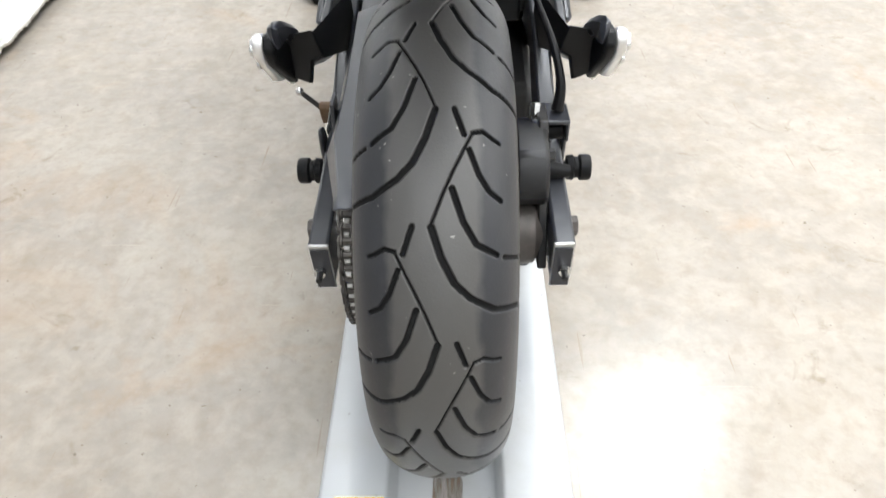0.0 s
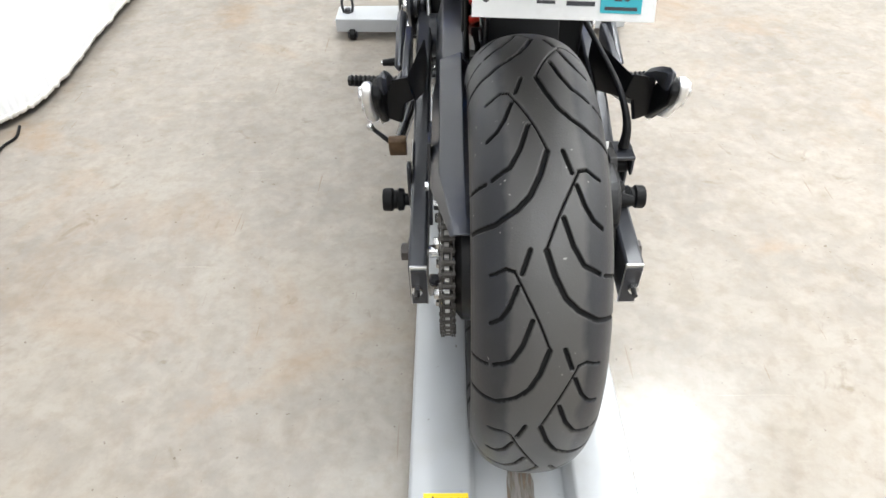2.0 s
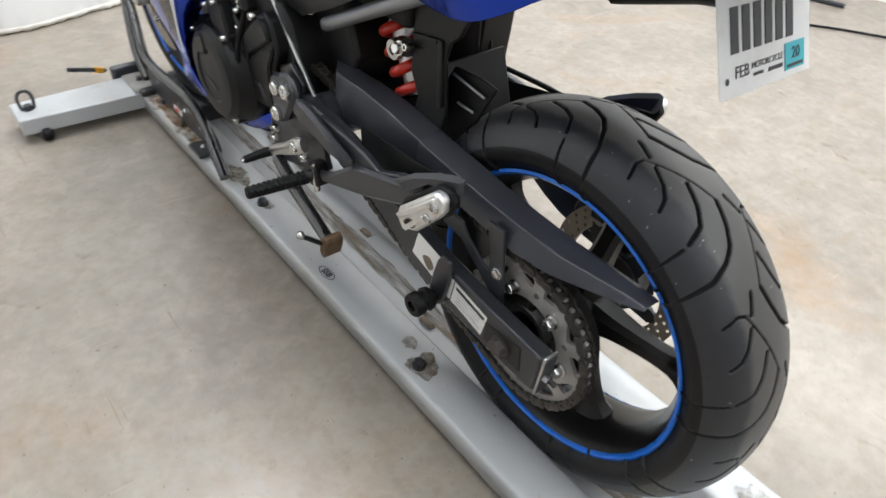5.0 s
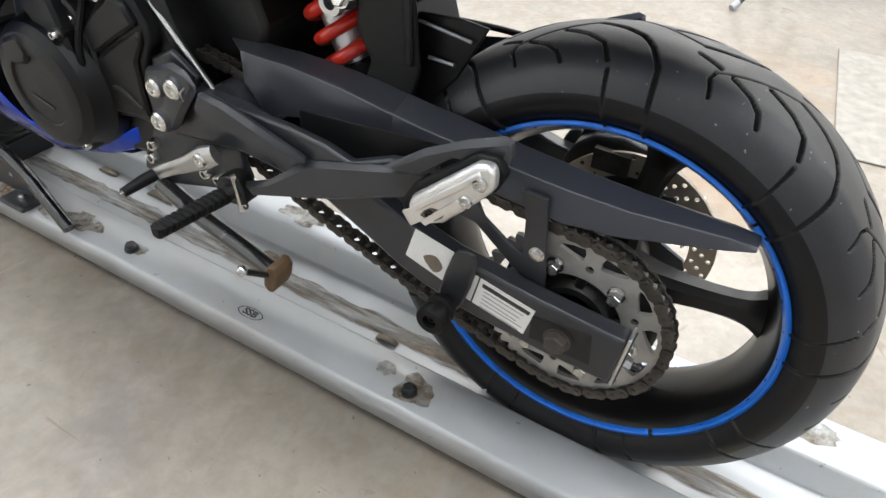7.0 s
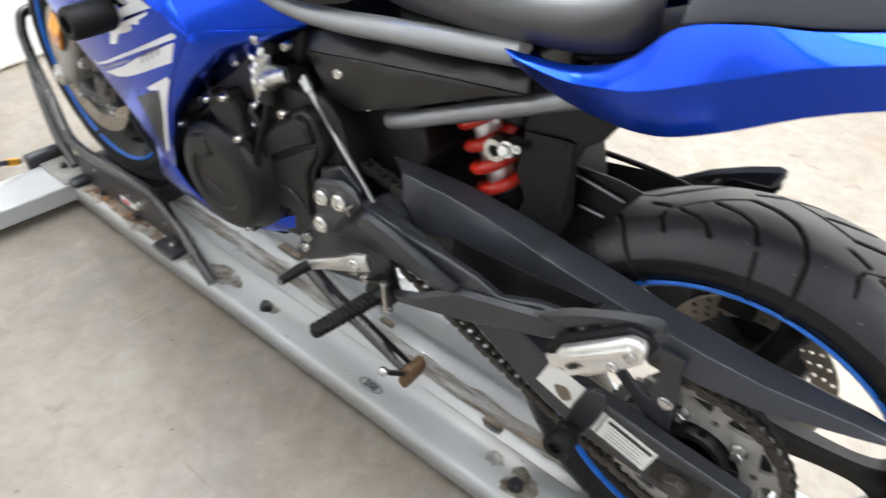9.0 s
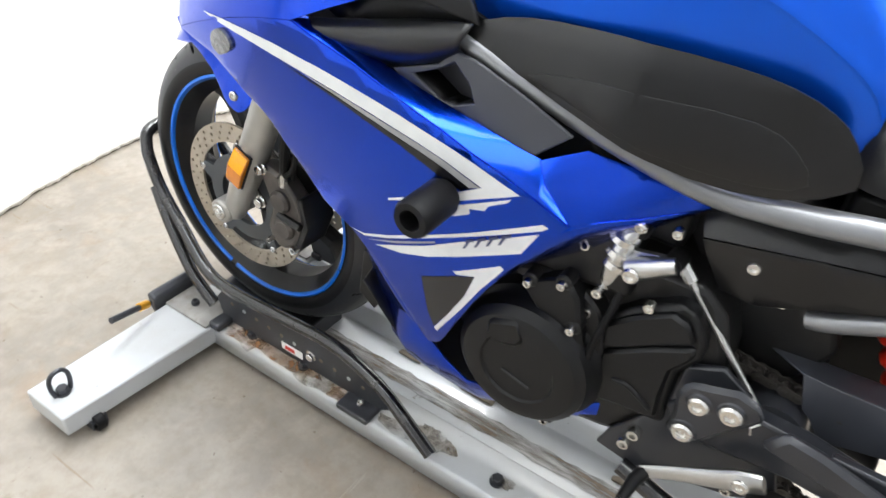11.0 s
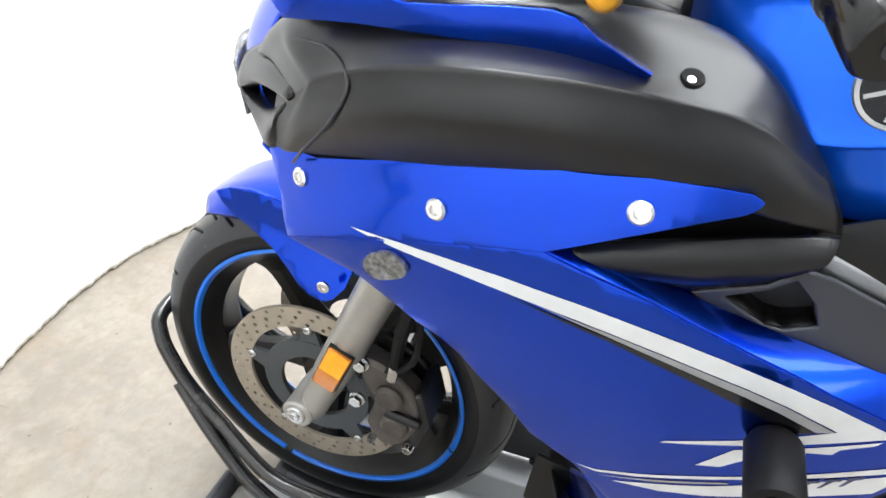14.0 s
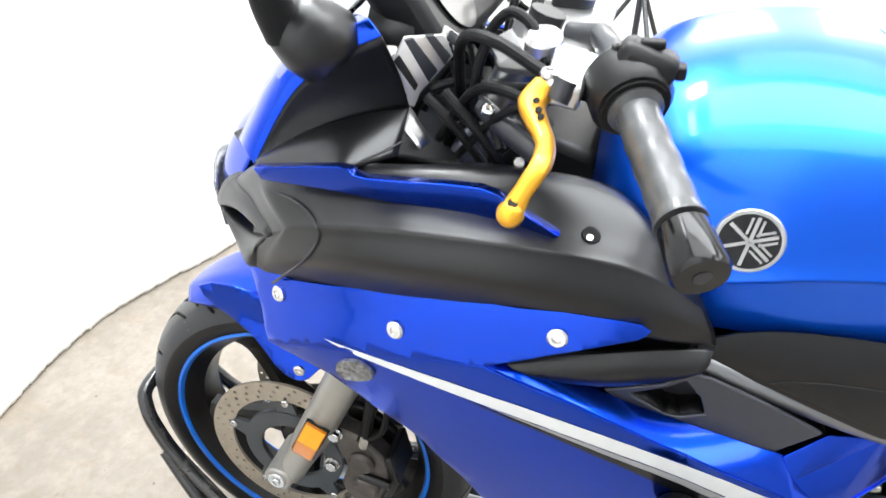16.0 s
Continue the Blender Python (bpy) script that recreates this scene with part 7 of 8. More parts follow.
def seat_and_tail():
    def ring(y, half, base, top, soft=0.75):
        return [(-half * 0.92, y, base), (-half, y, base + (top - base) * 0.4), (-half * 0.93, y, base + (top - base) * 0.72), (-half * 0.68, y, top - 0.006), (-half * 0.3, y, top), (half * 0.3, y, top), (half * 0.68, y, top - 0.006),
                (half * 0.93, y, base + (top - base) * 0.72), (half, y, base + (top - base) * 0.4), (half * 0.92, y, base)]
    rows = [ring(0.545, 0.095, 0.765, 0.838), ring(0.52, 0.122, 0.762, 0.850), ring(0.47, 0.14, 0.765, 0.852), ring(0.40, 0.152, 0.772, 0.846), ring(0.32, 0.160, 0.782, 0.846), ring(0.25, 0.160, 0.790, 0.856), ring(0.20, 0.152, 0.802, 0.878), ring(0.175, 0.13, 0.815, 0.90)]
    part("rider_seat", loft(rows, 4, 5), SEAT, moto, "smooth black vinyl rider seat", angle=70)
    rows = [ring(0.20, 0.10, 0.85, 0.90), ring(0.17, 0.122, 0.855, 0.945), ring(0.10, 0.125, 0.87, 0.955), ring(-0.05, 0.11, 0.90, 0.965), ring(-0.2, 0.08, 0.93, 0.97)]
    part("passenger_seat", loft(rows, 4, 5), SEAT, moto, "black vinyl passenger seat", angle=70)
    for s in (-1, 1):
        st = [((0.315, 0.776, 0.158), (0.302, 0.773, 0.164), (0.306, 0.765, 0.156)), ((0.254, 0.779, 0.153), (0.243, 0.77, 0.166), (0.245, 0.742, 0.147)), ((0.217, 0.788, 0.15), (0.198, 0.777, 0.166), (0.19, 0.734, 0.141)),
              ((0.185, 0.805, 0.148), (0.166, 0.785, 0.165), (0.158, 0.735, 0.138)), ((0.152, 0.842, 0.145), (0.118, 0.808, 0.163), (0.128, 0.744, 0.137)), ((0.095, 0.86, 0.142), (0.079, 0.828, 0.16), (0.083, 0.768, 0.135)),
              ((0.028, 0.872, 0.136), (0.021, 0.854, 0.155), (0.01, 0.811, 0.13)), ((-0.15, 0.918, 0.1), (-0.15, 0.905, 0.123), (-0.15, 0.872, 0.1)), ((-0.32, 0.95, 0.045), (-0.32, 0.942, 0.06), (-0.32, 0.928, 0.045))]
        rows = [[(s * x, y, z) for y, z, x in r] + [(s * (r[2][2] - 0.03), r[2][0], r[2][1] + 0.006)] for r in st]
        part("tail_fairing", loft(rows, 1, 4), BLUE, moto, "glossy blue tail side panel with a dark undercut", solid=0.003, bevel=0.001, angle=20)
        rows = [[(s * (x - 0.002), y, z + 0.002), (s * (x - 0.012), y, z + 0.03), (s * (x - 0.035), y, z + 0.045)] for y, z, x in (r[0] for r in st[4:])]
        part("grab_rail", loft(rows, 3, 4), SATIN, moto, "grey-black plastic grab rail", solid=0.006, bevel=0.002)


seat_and_tail()


# ---- front end ----
def fork(s):
    a, b = Vector((s * 0.113, 1.425, 0.348)), Vector((s * 0.113, 1.287, 0.648))
    d = (b - a).normalized()
    f = part("fork_leg", tube([a, a + d * 0.06, a + d * 0.1, b], [0.0205, 0.0235, 0.0275, 0.0275], 24), FORK, moto, "silver painted fork leg")
    part("fork_tube", tube([b - d * 0.01, b + d * 0.33], 0.0215, 20), STEEL, f)
    part("dust_seal", tube([b - d * 0.012, b + d * 0.006], 0.0295, 24), RUBBER, f)
    ax = part("axle_clamp", add_disc(bmesh.new(), s * 0.06, s * 0.1385, 0.0235, (0, 1.437, 0.353), 28, 0.003), FORK, f)
    part("axle_cap", add_disc(bmesh.new(), s * 0.1385, s * 0.1425, 0.0155, (0, 1.437, 0.354), 20, 0.002), STEEL, ax)
    bolt(ax, (s * 0.1425, 1.437, 0.354), 0.0075, 0.003, (s, 0, 0), STEEL)
    # amber reflector on its bracket
    c = Vector((s * 0.1455, 1.366, 0.474))
    bm = bmesh.new()
    ends = [[bm.verts.new((s * x, y, z)) for x, z in ((-0.0045, -0.037), (-0.0045, 0.037), (0.001, 0.037), (0.0075, -0.002), (0.003, -0.037))] for y in (-0.017, 0.017)]
    bm.faces.new(ends[0])
    bm.faces.new(ends[1][::-1])
    for k in range(5):
        bm.faces.new((ends[0][k], ends[1][k], ends[1][(k + 1) % 5], ends[0][(k + 1) % 5]))
    rot = Matrix.Rotation(math.atan2(-d.y, d.z), 4, "X")
    r = part("reflector", bm, AMBER, f, "amber plastic reflector", bevel=0.002)
    r.matrix_basis = Matrix.Translation(c) @ rot
    # light thrown back by the upper facet, put into a brighter amber
    bm = bmesh.new()
    up = [[bm.verts.new((s * x, y, z)) for x, z in ((0.0005, 0.036), (0.0022, 0.036), (0.0078, 0.001), (0.006, 0.001))] for y in (-0.0155, 0.0155)]
    bm.faces.new(up[0])
    bm.faces.new(up[1][::-1])
    for k in range(4):
        bm.faces.new((up[0][k], up[1][k], up[1][(k + 1) % 4], up[0][(k + 1) % 4]))
    part("lit_facet", bm, LIT_AMBER, r, "upper facet coloured yellow-orange for the light it throws back")
    bm = box((-s * 0.0055, 0, 0), (0.004, 0.038, 0.079))
    part("reflector_back", bm, PLASTIC, r, bevel=0.001)
    # brake caliper behind the leg
    o = [(1.345, 0.48), (1.305, 0.475), (1.262, 0.44), (1.252, 0.39), (1.275, 0.335), (1.315, 0.322), (1.335, 0.36), (1.322, 0.40), (1.335, 0.44)]
    cal = part("brake_caliper", plate(rounded(o, 2), s * 0.084, s * 0.118), CAST_DIRTY, moto, "dirty grey two-piston brake caliper", bevel=0.006)
    part("caliper_inner", plate(rounded(o, 2), s * 0.05, s * 0.064), DARK_METAL, cal, bevel=0.004)
    part("caliper_bridge", plate([(1.262, 0.44), (1.252, 0.39), (1.275, 0.335), (1.262, 0.33), (1.238, 0.39), (1.25, 0.445)], s * 0.05, s * 0.118), DARK_METAL, cal, bevel=0.004)
    for y, z, r in ((1.296, 0.425, 0.021), (1.29, 0.372, 0.021)):
        part("piston_boss", add_disc(bmesh.new(), s * 0.117, s * 0.128, r, (0, y, z), 24, 0.005), CAST_DIRTY, cal)
    for y, z in ((1.335, 0.475), (1.345, 0.405)):
        bolt(cal, (s * 0.118, y, z), 0.0095, 0.012, (s, 0, 0), STEEL, socket=False)
    bolt(cal, (s * 0.118, 1.268, 0.338), 0.008, 0.012, (s, 0, 0), STEEL)
    bolt(cal, (s * 0.118, 1.325, 0.335), 0.006, 0.012, (s, 0, 0), STEEL)
    part("bleed_nipple", tube([(s * 0.105, 1.278, 0.47), (s * 0.106, 1.274, 0.495)], 0.005, 8), RUBBER, cal)
    part("caliper_pin", tube([(s * 0.122, 1.30, 0.398), (s * 0.124, 1.25, 0.392)], 0.007, 10), DARK_METAL, cal)
    part("brake_hose", tube([(s * 0.112, 1.292, 0.462), (s * 0.116, 1.282, 0.52), (s * 0.115, 1.27, 0.57), (s * 0.10, 1.25, 0.65), (s * 0.08, 1.2, 0.75)], [0.008, 0.0085, 0.011, 0.011, 0.008], 10, 5), RUBBER, moto)
    part("hose_banjo", tube([(s * 0.112, 1.294, 0.455), (s * 0.114, 1.288, 0.482)], 0.009, 8), STEEL, moto)
    part("speed_cable", tube([(s * 0.108, 1.33, 0.45), (s * 0.12, 1.262, 0.50), (s * 0.11, 1.25, 0.58), (s * 0.09, 1.22, 0.68)], 0.0045, 8, 5), RUBBER, moto)


for side in (-1, 1):
    fork(side)
part("front_axle", tube([(-0.13, 1.44, 0.352), (0.13, 1.44, 0.352)], 0.011, 16), STEEL, moto)
part("lower_clamp", plate(rounded([(1.30, 0.72), (1.16, 0.70), (1.15, 0.745), (1.28, 0.775)], 2), -0.14, 0.14), DARK_METAL, moto, bevel=0.008)
part("radiator", box((0, 1.06, 0.60), (0.32, 0.03, 0.26), Euler((radians(-20), 0, 0)).to_matrix()), DARK_METAL, moto, bevel=0.003)


def fender():
    rows = []
    for a, r, w, drop in ((58, 0.322, 0.05, 0.018), (68, 0.326, 0.066, 0.034), (80, 0.329, 0.072, 0.046), (95, 0.331, 0.074, 0.052), (110, 0.331, 0.074, 0.055), (125, 0.329, 0.072, 0.05), (138, 0.326, 0.064, 0.035)):
        t = radians(a)
        rad = Vector((0, math.cos(t), math.sin(t)))
        c = FRONT
        rows.append([c + rad * (r - drop) + Vector((x, 0, 0)) if abs(x) > w * 0.98 else c + rad * (r - 0.006 * (x / w) ** 2 - 0.010 * (abs(x / w) > 0.85)) + Vector((x, 0, 0)) for x in (-w, -w * 0.93, -w * 0.6, -w * 0.2, w * 0.2, w * 0.6, w * 0.93, w)])
    f = part("front_fender", loft(rows, 3, 4), BLUE, moto, "glossy blue front fender", solid=0.003, angle=60)
    for s in (-1, 1):
        o = [(1.556, 0.667), (1.53, 0.632), (1.474, 0.600), (1.43, 0.566), (1.40, 0.556), (1.376, 0.562), (1.352, 0.603), (1.40, 0.642), (1.44, 0.665), (1.50, 0.68)]
        fx = lambda y, z: s * (0.0745 + min(0.052, 0.4 * max(0, 0.62 - z) + 0.12 * max(0, 1.46 - y)))
        e = part("fender_ear", sheet(rounded(o, 2), fx, 0.02), BLUE, f, solid=0.004, bevel=0.001, angle=60)
        bolt(e, (s * 0.1235, 1.378, 0.594), 0.0085, 0.005, (s, 0, 0), ZINC)


fender()


def cockpit():
    for s in (-1, 1):
        g0, g1 = Vector((s * 0.372, 0.943, 1.037)), Vector((s * 0.235, 0.998, 1.083))
        d = (g1 - g0).normalized()
        bar = part("handlebar", tube([g0, g1, g1 + d * 0.05, (s * 0.12, 1.03, 1.09), (s * 0.11, 1.06, 1.085)], 0.011, 14), BLACK_METAL, moto, "black handlebar with rubber grip")
        # grip with flanges and soft ribs
        n = 30
        pts = [g0 + d * (0.022 + 0.112 * i / n) for i in range(n + 1)]
        rad = [0.016 + 0.0004 * math.cos(i * 0.9) * (4 < i < 26) for i in range(n + 1)]
        rad[0] = rad[1] = 0.0175
        rad[-1] = rad[-2] = 0.0205
        part("grip", tube(pts, rad, 22), GRIP, bar, "worn grey-black rubber grip")
        e = part("bar_end", tube([g0 + d * 0.02, g0 + d * 0.018, g0 - d * 0.016, g0 - d * 0.0195], [0.0140, 0.0165, 0.0185, 0.0165], 26), GLOSS_BLACK, bar, "glossy black bar-end weight")
        part("bar_end_socket", tube([g0 - d * 0.0197, g0 - d * 0.0200], 0.006, 12), INK, e)
        # switch housing
        h0 = g0 + d * 0.136
        sw = part("switch_housing", tube([h0, h0 + d * 0.006, h0 + d * 0.034, h0 + d * 0.045], [0.027, 0.031, 0.031, 0.023], 20), PLASTIC, bar, "black switch housing", bevel=0)
        part("switch_collar", tube([h0 - d * 0.003, h0 + d * 0.002], 0.0245, 24), RUBBER, sw)
        part("switch_pod", box(h0 + d * 0.02 + Vector((0, -0.01, 0.02)), (0.032, 0.045, 0.03), Euler((0.3, 0, 0)).to_matrix()), PLASTIC, sw, bevel=0.008)
        part("switch_button", box(h0 + d * 0.02 + Vector((0, -0.035, 0.018)), (0.018, 0.008, 0.01)), RUBBER, sw, bevel=0.002)
        part("switch_slider", box(h0 + d * 0.018 + Vector((0, -0.012, 0.037)), (0.012, 0.018, 0.006)), RUBBER, sw, bevel=0.002)
        bolt(sw, h0 + d * 0.02 + Vector((0, 0.012, 0.03)), 0.004, 0.003, (0, 0, 1), DARK_METAL)
        # lever, gold anodised, with drilled holes and a ball end
        lv = [(s * 0.351, 1.059, 1.031), (s * 0.343, 1.053, 1.045), (s * 0.325, 1.045, 1.058), (s * 0.298, 1.047, 1.061), (s * 0.275, 1.058, 1.067), (s * 0.258, 1.065, 1.073), (s * 0.245, 1.058, 1.083)]
        lever = part("brake_lever" if s > 0 else "clutch_lever", tube(lv, [0.009, 0.0068, 0.0078, 0.0078, 0.0098, 0.0115, 0.0105], 14, 5, flat=0.75), GOLD, bar, "gold anodised lever with drilled holes")
        bm = bmesh.new()
        bmesh.ops.create_uvsphere(bm, u_segments=16, v_segments=10, radius=0.0098, matrix=Matrix.Translation(lv[0]))
        part("lever_ball", bm, GOLD, lever)
        # flat black discs stand in for the shade in the drilled holes
        for k, p in enumerate(((s * 0.353, 1.0575, 1.0405), (s * 0.268, 1.0605, 1.0805), (s * 0.276, 1.057, 1.0765), (s * 0.283, 1.054, 1.0745))):
            ob = part("lever_hole", add_disc(bmesh.new(), -0.001, 0.0005, 0.0026 if k else 0.0036, (0, 0, 0), 12), RECESS_SHADE, lever)
            ob.matrix_basis = Matrix.Translation(p) @ Vector((1, 0, 0)).rotation_difference(Vector((s * 0.55, -0.15, 0.8))).to_matrix().to_4x4()
        part("lever_adjuster", tube([(s * 0.25, 1.048, 1.075), (s * 0.245, 1.043, 1.09)], 0.0095, 14), BLACK_METAL, lever)
        bolt(lever, (s * 0.243, 1.056, 1.091), 0.0075, 0.005, (0, 0, 1), STEEL)
        part("lever_perch", box((s * 0.225, 1.045, 1.085), (0.05, 0.03, 0.022), Euler((0.2, s * 0.3, 0)).to_matrix()), ALU, bar, bevel=0.004)
        part("perch_clamp", tube([(s * 0.21, 1.012, 1.083), (s * 0.21, 1.05, 1.09)], 0.014, 14), ALU, bar)
        part("riser", tube([(s * 0.113, 1.165, 0.92), (s * 0.112, 1.10, 1.06), (s * 0.112, 1.085, 1.09)], [0.019, 0.019, 0.026], 20), ALU, moto, "silver fork tube top and riser")
        part("fork_cap", tube([(s * 0.112, 1.083, 1.092), (s * 0.112, 1.079, 1.105)], 0.017, 12), DARK_METAL, moto)
        part("clutch_cable", tube([(s * 0.225, 1.06, 1.085), (s * 0.20, 1.11, 1.10), (s * 0.15, 1.15, 1.08), (s * 0.10, 1.16, 1.0), (s * 0.08, 1.15, 0.92)], 0.0055, 10, 5), RUBBER, moto)
        part("control_cable", tube([(s * 0.20, 1.03, 1.07), (s * 0.17, 1.09, 1.05), (s * 0.13, 1.14, 1.03), (s * 0.11, 1.17, 0.97), (s * 0.09, 1.18, 0.90)], 0.0065, 10, 5), RUBBER, moto)
        # bent bare-metal dash bracket: a slotted plate with raised black ribs
        def slab(pts, material, name, parent, label="", thick=0.003, lift=0.0):
            bm = bmesh.new()
            bm.faces.new([bm.verts.new((s * (x + lift), y - lift * 0.6, z + lift * 0.3)) for x, y, z in pts])
            return part(name, bm, material, parent, label, solid=thick, bevel=0.0008)
        bp = slab([(0.155, 1.217, 1.054), (0.151, 1.204, 1.081), (0.131, 1.171, 1.081), (0.126, 1.164, 1.06), (0.14, 1.192, 1.026), (0.145, 1.197, 1.012), (0.156, 1.219, 1.022)], CAST_ALU, "dash_bracket", moto, "bare metal slotted dash bracket with black ribs")
        slab([(0.1505, 1.205, 1.078), (0.147, 1.198, 1.08), (0.133, 1.178, 1.047), (0.1365, 1.186, 1.036)], BLACK_METAL, "bracket_rib", bp, "", 0.006, 0.003)
        slab([(0.141, 1.188, 1.081), (0.1365, 1.181, 1.081), (0.1275, 1.167, 1.061), (0.13, 1.172, 1.052)], BLACK_METAL, "bracket_rib", bp, "", 0.006, 0.003)
        slab([(0.1545, 1.214, 1.058), (0.1525, 1.209, 1.064), (0.1435, 1.194, 1.034), (0.1445, 1.197, 1.028)], DARK_METAL, "bracket_rib", bp, "", 0.003, 0.0025)
        part("bracket_slot", tube([(s * 0.1545, 1.211, 1.027), (s * 0.1505, 1.2035, 1.023)], 0.0028, 8), INK, bp)
        bw = slab([(0.121, 1.174, 1.086), (0.102, 1.157, 1.069), (0.108, 1.16, 1.055), (0.127, 1.178, 1.072)], CAST_ALU, "bracket_wing", moto, "light grey folded bracket")
        slab([(0.116, 1.170, 1.081), (0.106, 1.161, 1.071), (0.111, 1.163, 1.062), (0.121, 1.174, 1.073)], BLACK_METAL, "bracket_rib", bw, "", 0.003, 0.003)
        # cable loop over the yoke, with its paper tag
        loop = part("cable_loop", tube([(s * x, y, z) for x, y, z in ((0.165, 1.135, 1.02), (0.17, 1.129, 1.063), (0.17, 1.123, 1.086), (0.17, 1.116, 1.104), (0.17, 1.102, 1.116), (0.18, 1.084, 1.111), (0.19, 1.073, 1.098), (0.2, 1.065, 1.085))], 0.0048, 10, 5), RUBBER, moto)
        if s < 0:
            slab([(0.16, 1.123, 1.087), (0.16, 1.103, 1.1), (0.16, 1.092, 1.084), (0.16, 1.111, 1.069)], PAPER, "cable_tag", loop, "white paper tag on the cable", 0.0006)
        part("adjuster_cap", tube([(s * 0.186, 1.071, 1.094), (s * 0.19, 1.071, 1.104), (s * 0.191, 1.071, 1.107)], [0.0155, 0.016, 0.012], 24), ALU, bar, "round silver adjuster cap")
        # cables and the black lever arm between panel and tank
        for k, (a, b, c, r) in enumerate((((0.205, 1.05, 1.06), (0.192, 1.10, 1.035), (0.15, 1.15, 0.97), 0.0042), ((0.2, 1.07, 1.05), (0.178, 1.125, 1.05), (0.15, 1.17, 0.985), 0.005),
                                          ((0.185, 1.06, 1.03), (0.17, 1.09, 0.99), (0.16, 1.13, 0.95), 0.0055), ((0.19, 1.10, 1.0), (0.165, 1.12, 1.02), (0.14, 1.16, 0.99), 0.005),
                                          ((0.17, 1.16, 1.04), (0.178, 1.12, 1.005), (0.165, 1.09, 0.955), 0.0055), ((0.16, 1.18, 1.03), (0.165, 1.145, 1.0), (0.155, 1.11, 0.95), 0.0048))):
            part("cable", tube([(s * a[0], a[1], a[2]), (s * b[0], b[1], b[2]), (s * c[0], c[1], c[2])], r, 10, 6), RUBBER, moto)
        arm = part("lever_arm", tube([(s * 0.175, 1.125, 1.035), (s * 0.188, 1.095, 1.018), (s * 0.2, 1.06, 1.0)], [0.009, 0.011, 0.01], 12, 4, flat=0.6), BLACK_METAL, moto, "black arm with a bright bolt")
        bolt(arm, (s * 0.186, 1.115, 1.034), 0.0065, 0.005, (s * 0.6, -0.4, 0.7), ZINC)
        bolt(moto, (s * 0.178, 1.085, 0.985), 0.006, 0.006, (s, -0.3, 0.4), ZINC)
        bolt(moto, (s * 0.172, 1.07, 1.0), 0.006, 0.006, (s, -0.3, 0.4), STEEL)
    part("top_clamp", plate(rounded([(1.115, 1.055), (1.04, 1.06), (1.03, 1.082), (1.11, 1.084)], 2), -0.15, 0.15), ALU, moto, "silver top yoke", bevel=0.006)
    ig = part("ignition_barrel", tube([(0, 1.075, 1.07), (0, 1.068, 1.098)], 0.022, 20), DARK_METAL, moto, "ignition switch with a key")
    part("key", box((0, 1.066, 1.112), (0.003, 0.02, 0.03)), STEEL, ig)
    part("key_ring", tube([(0.004, 1.066 + 0.018 * math.cos(a), 1.135 + 0.018 * math.sin(a)) for a in [2 * math.pi * i / 20 for i in range(21)]], 0.0012, 6), STEEL, ig)
    part("steering_nut", tube([(0, 1.10, 1.08), (0, 1.098, 1.092)], 0.016, 6), STEEL, moto)
    dash = part("instrument_panel", box((0, 1.21, 1.085), (0.26, 0.05, 0.10), Euler((radians(-35), 0, 0)).to_matrix()), PLASTIC, moto, "black instrument cluster with a round dial", bevel=0.012)
    dial = part("dial", add_disc(bmesh.new(), 0, 0.004, 0.045, (0, 0, 0), 36), BLACK_DECAL, dash)
    dial.matrix_basis = Matrix.Translation((-0.05, 1.1925, 1.103)) @ Vector((1, 0, 0)).rotation_difference(Vector((0, -0.82, 0.57))).to_matrix().to_4x4()
    part("display", box((0.065, 1.1925, 1.103), (0.09, 0.003, 0.055), Euler((radians(-35), 0, 0)).to_matrix()), CLEAR_LENS, dash)
    part("cluster_hood", loft([[(-0.15, 1.245, 1.07), (-0.08, 1.25, 1.13), (0, 1.25, 1.145), (0.08, 1.25, 1.13), (0.15, 1.245, 1.07)], [(-0.14, 1.20, 1.07), (-0.075, 1.205, 1.135), (0, 1.205, 1.15), (0.075, 1.205, 1.135), (0.14, 1.20, 1.07)]], 4, 2), PLASTIC, dash, solid=0.004)
    part("dash_floor", box((0, 1.24, 0.95), (0.30, 0.18, 0.02)), PLASTIC, moto, bevel=0.004)
    rnd = random.Random(8)
    for k in range(5):
        x = -0.1 + 0.05 * k
        part("loom", tube([(x, 1.22, 0.97), (x + 0.03 * rnd.uniform(-1, 1), 1.19, 1.02), (x + 0.05 * rnd.uniform(-1, 1), 1.16, 1.0), (x + 0.02, 1.14, 0.92)], 0.005 + 0.002 * rnd.random(), 8, 5), RUBBER, moto)
    part("head_tube", tube([(0, 1.18, 0.80), (0, 1.10, 1.06)], 0.035, 20), DARK_METAL, moto)
    part("frame_head", plate([(1.20, 0.80), (1.08, 0.76), (0.98, 0.86), (1.02, 0.95), (1.12, 0.98)], -0.07, 0.07), DARK_METAL, moto, bevel=0.01)


cockpit()


def slider(s):
    """Crash bobbin on the fairing."""
    y, z = 0.884, 0.678
    a = side_x(y, z)
    prof = [(s * (a - 0.01), 1e-4), (s * (a - 0.01), 0.011), (s * (a + 0.004), 0.011), (s * (a + 0.006), 0.0195), (s * (a + 0.012), 0.0225), (s * (a + 0.066), 0.0225), (s * (a + 0.071), 0.020), (s * (a + 0.071), 0.0125), (s * (a + 0.045), 0.0115), (s * (a + 0.045), 1e-4)]
    f = part("frame_slider", lathe(prof, (0, y, z), 36, closed=False), RUBBER, moto, "black plastic frame slider")
    part("slider_washer", add_disc(bmesh.new(), s * (a + 0.001), s * (a + 0.004), 0.0155, (0, y, z), 24), ALU, f)


for side in (-1, 1):
    slider(side)


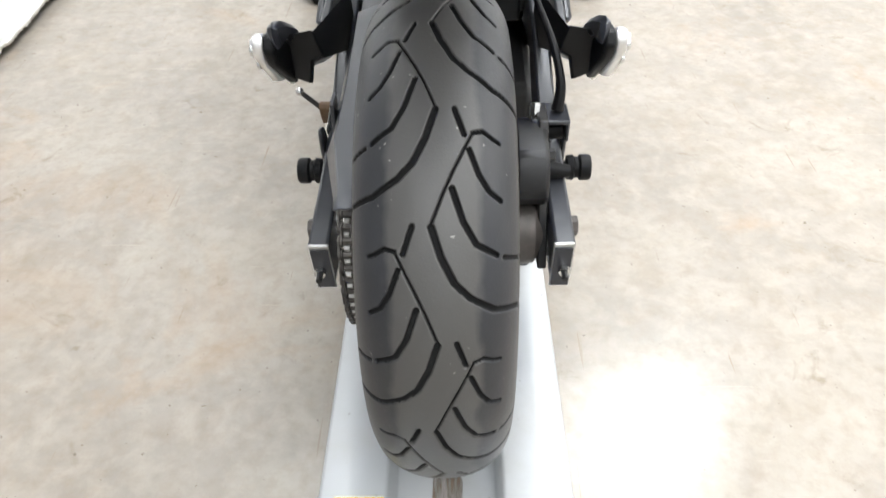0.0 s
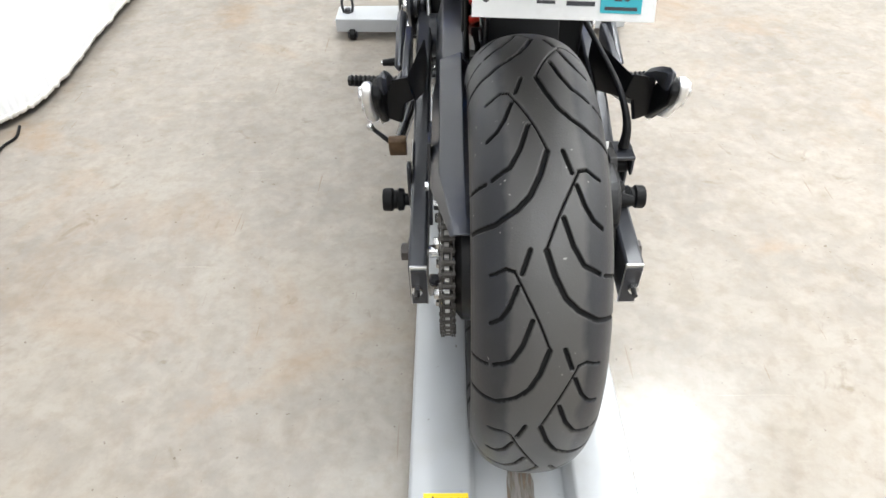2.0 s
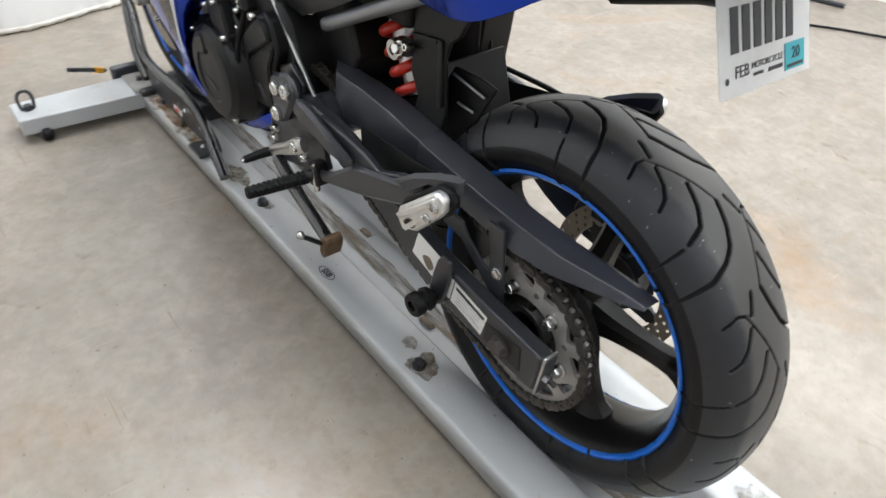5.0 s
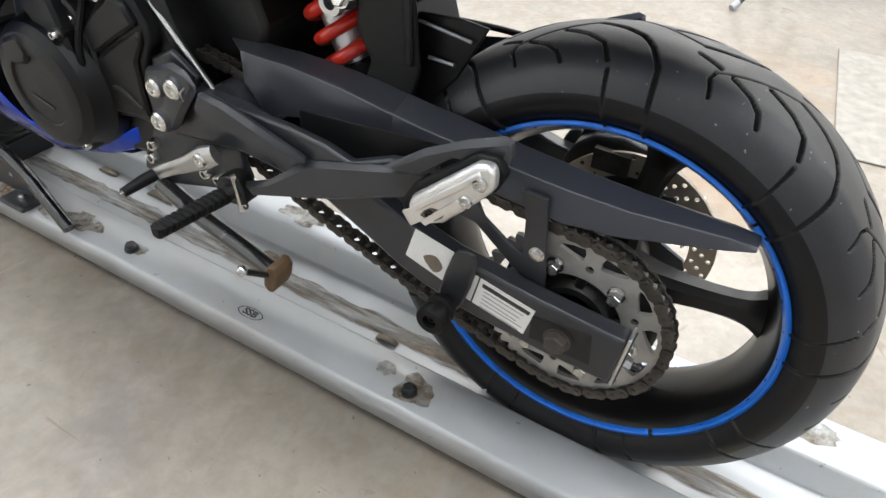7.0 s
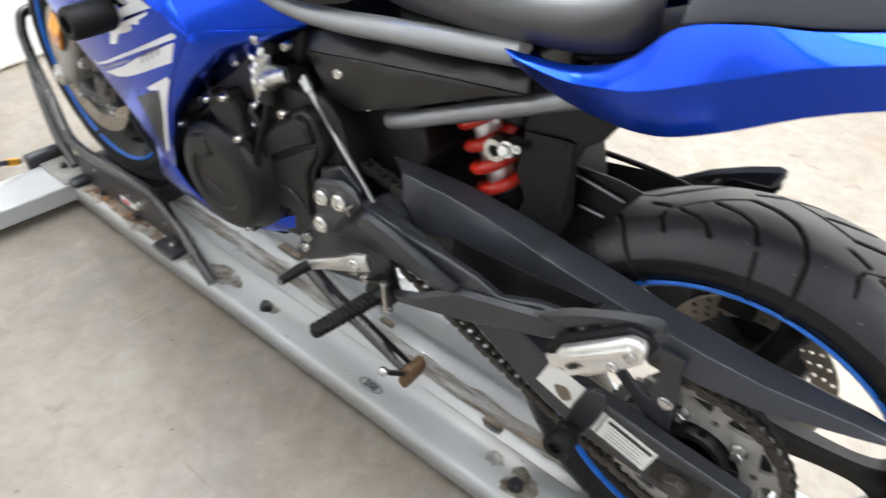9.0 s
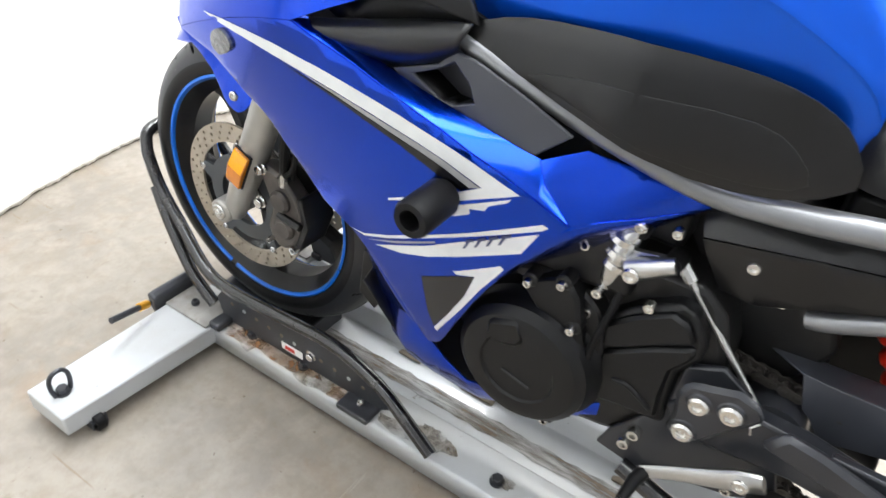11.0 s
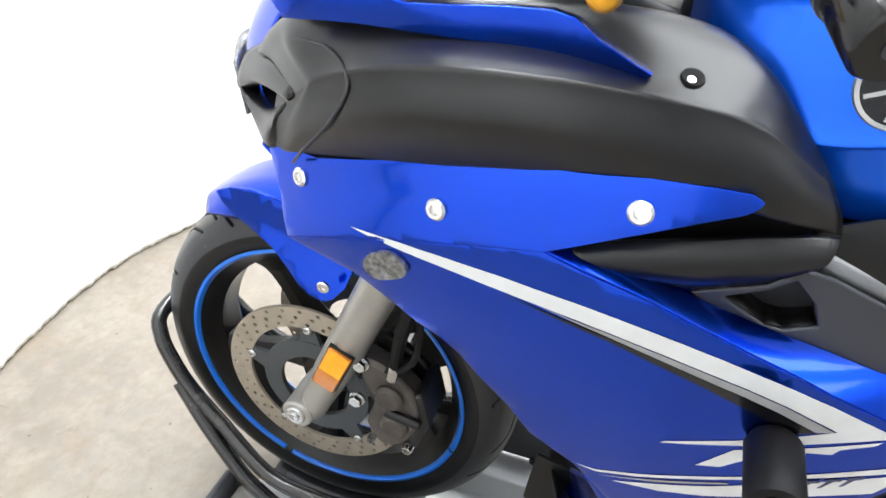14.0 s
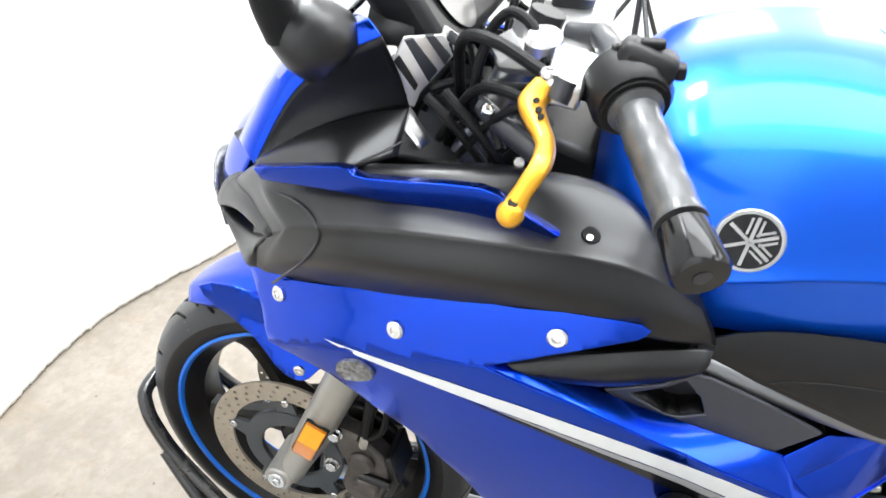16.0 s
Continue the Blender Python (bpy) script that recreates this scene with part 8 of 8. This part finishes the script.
# ---- loose things in the studio ----
def floor_mat():
    o = [(1.155, -0.272), (1.93, -0.2), (2.02, -1.0), (1.24, -1.08)]
    bm = bmesh.new()
    lo = [bm.verts.new((x, y, 0.001)) for x, y in o]
    hi = [bm.verts.new((x, y, 0.007)) for x, y in o]
    bm.faces.new(hi)
    bm.faces.new(lo[::-1])
    for i in range(4):
        bm.faces.new((lo[i], lo[(i + 1) % 4], hi[(i + 1) % 4], hi[i]))
    tagged(part("floor_mat", bm, MAT_GREY, bevel=0.002), "thin grey ribbed rubber mat on the concrete", "floor mat")


floor_mat()


def light_stand(x, y, height, aim, turn, power):
    """Studio light on a tripod: three splayed legs, a pole and a square softbox."""
    st = thing("light_stand", "black tripod light stand, its white softbox out of view", "light stand", (x, y, 0), "studio lights")
    for k in range(3):
        a = turn + 2 * math.pi / 3 * k
        d = Vector((math.cos(a), math.sin(a), 0))
        leg = part("leg", tube([d * 0.40 + Vector((0, 0, 0.014)), d * 0.36 + Vector((0, 0, 0.05)), d * 0.03 + Vector((0, 0, 0.55))], 0.0105, 12), BLACK_METAL, st)
        part("rubber_foot", tube([d * 0.415 + Vector((0, 0, 0.013)), d * 0.385 + Vector((0, 0, 0.028))], 0.0135, 12), INK_GREY, leg)
        part("brace", tube([d * 0.22 + Vector((0, 0, 0.26)), Vector((0, 0, 0.2))], 0.005, 8), BLACK_METAL, st)
    part("pole", tube([(0, 0, 0.12), (0, 0, height)], 0.014, 14), BLACK_METAL, st)
    way = (Vector(aim) - Vector((x, y, height))).normalized()
    m = Matrix.Translation((0, 0, height)) @ way.to_track_quat("-Z", "Y").to_matrix().to_4x4()
    bm = bmesh.new()
    back = [bm.verts.new(m @ Vector((0.1 * a, 0.1 * b, 0.25))) for a, b in ((-1, -1), (1, -1), (1, 1), (-1, 1))]
    front = [bm.verts.new(m @ Vector((0.4 * a, 0.4 * b, -0.02))) for a, b in ((-1, -1), (1, -1), (1, 1), (-1, 1))]
    bm.faces.new(back)
    for i in range(4):
        bm.faces.new((back[i], back[(i + 1) % 4], front[(i + 1) % 4], front[i]))
    part("softbox", bm, CLOTH, st, "white fabric softbox", solid=0.003)
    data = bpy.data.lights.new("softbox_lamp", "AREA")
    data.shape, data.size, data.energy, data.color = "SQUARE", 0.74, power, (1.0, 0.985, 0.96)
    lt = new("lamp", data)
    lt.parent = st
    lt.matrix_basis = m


# softboxes out of view, aimed and powered to brighten the floor on the right
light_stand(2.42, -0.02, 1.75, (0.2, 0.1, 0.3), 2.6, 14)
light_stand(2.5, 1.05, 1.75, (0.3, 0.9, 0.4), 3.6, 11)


def cable():
    pts = [(2.1, 0.95, 0.006), (2.35, 0.62, 0.006), (2.52, 0.30, 0.006), (2.62, 0.05, 0.006), (2.66, -0.1, 0.006), (2.58, -0.2, 0.006), (2.66, -0.35, 0.006), (2.74, -0.6, 0.006)]
    tagged(part("power_cable", tube(pts, 0.005, 8, 8), RUBBER), "thin black power cable lying on the floor", "cable")


cable()
tagged(part("power_cable", tube([(-1.36, 0.58, 0.005), (-1.33, 0.68, 0.005), (-1.321, 0.742, 0.005), (-1.326, 0.821, 0.005), (-1.312, 0.87, 0.005), (-1.33, 0.93, 0.005)], 0.004, 8, 6), RUBBER), "thin black cable coming out under the backdrop cloth", "cable")
tagged(part("backdrop_stand_foot", tube([(2.25, 1.65, 0.012), (2.5, 1.1, 0.012), (2.6, 0.75, 0.012)], 0.011, 10), BLACK_METAL), "black tubular foot of a stand", "stand foot")
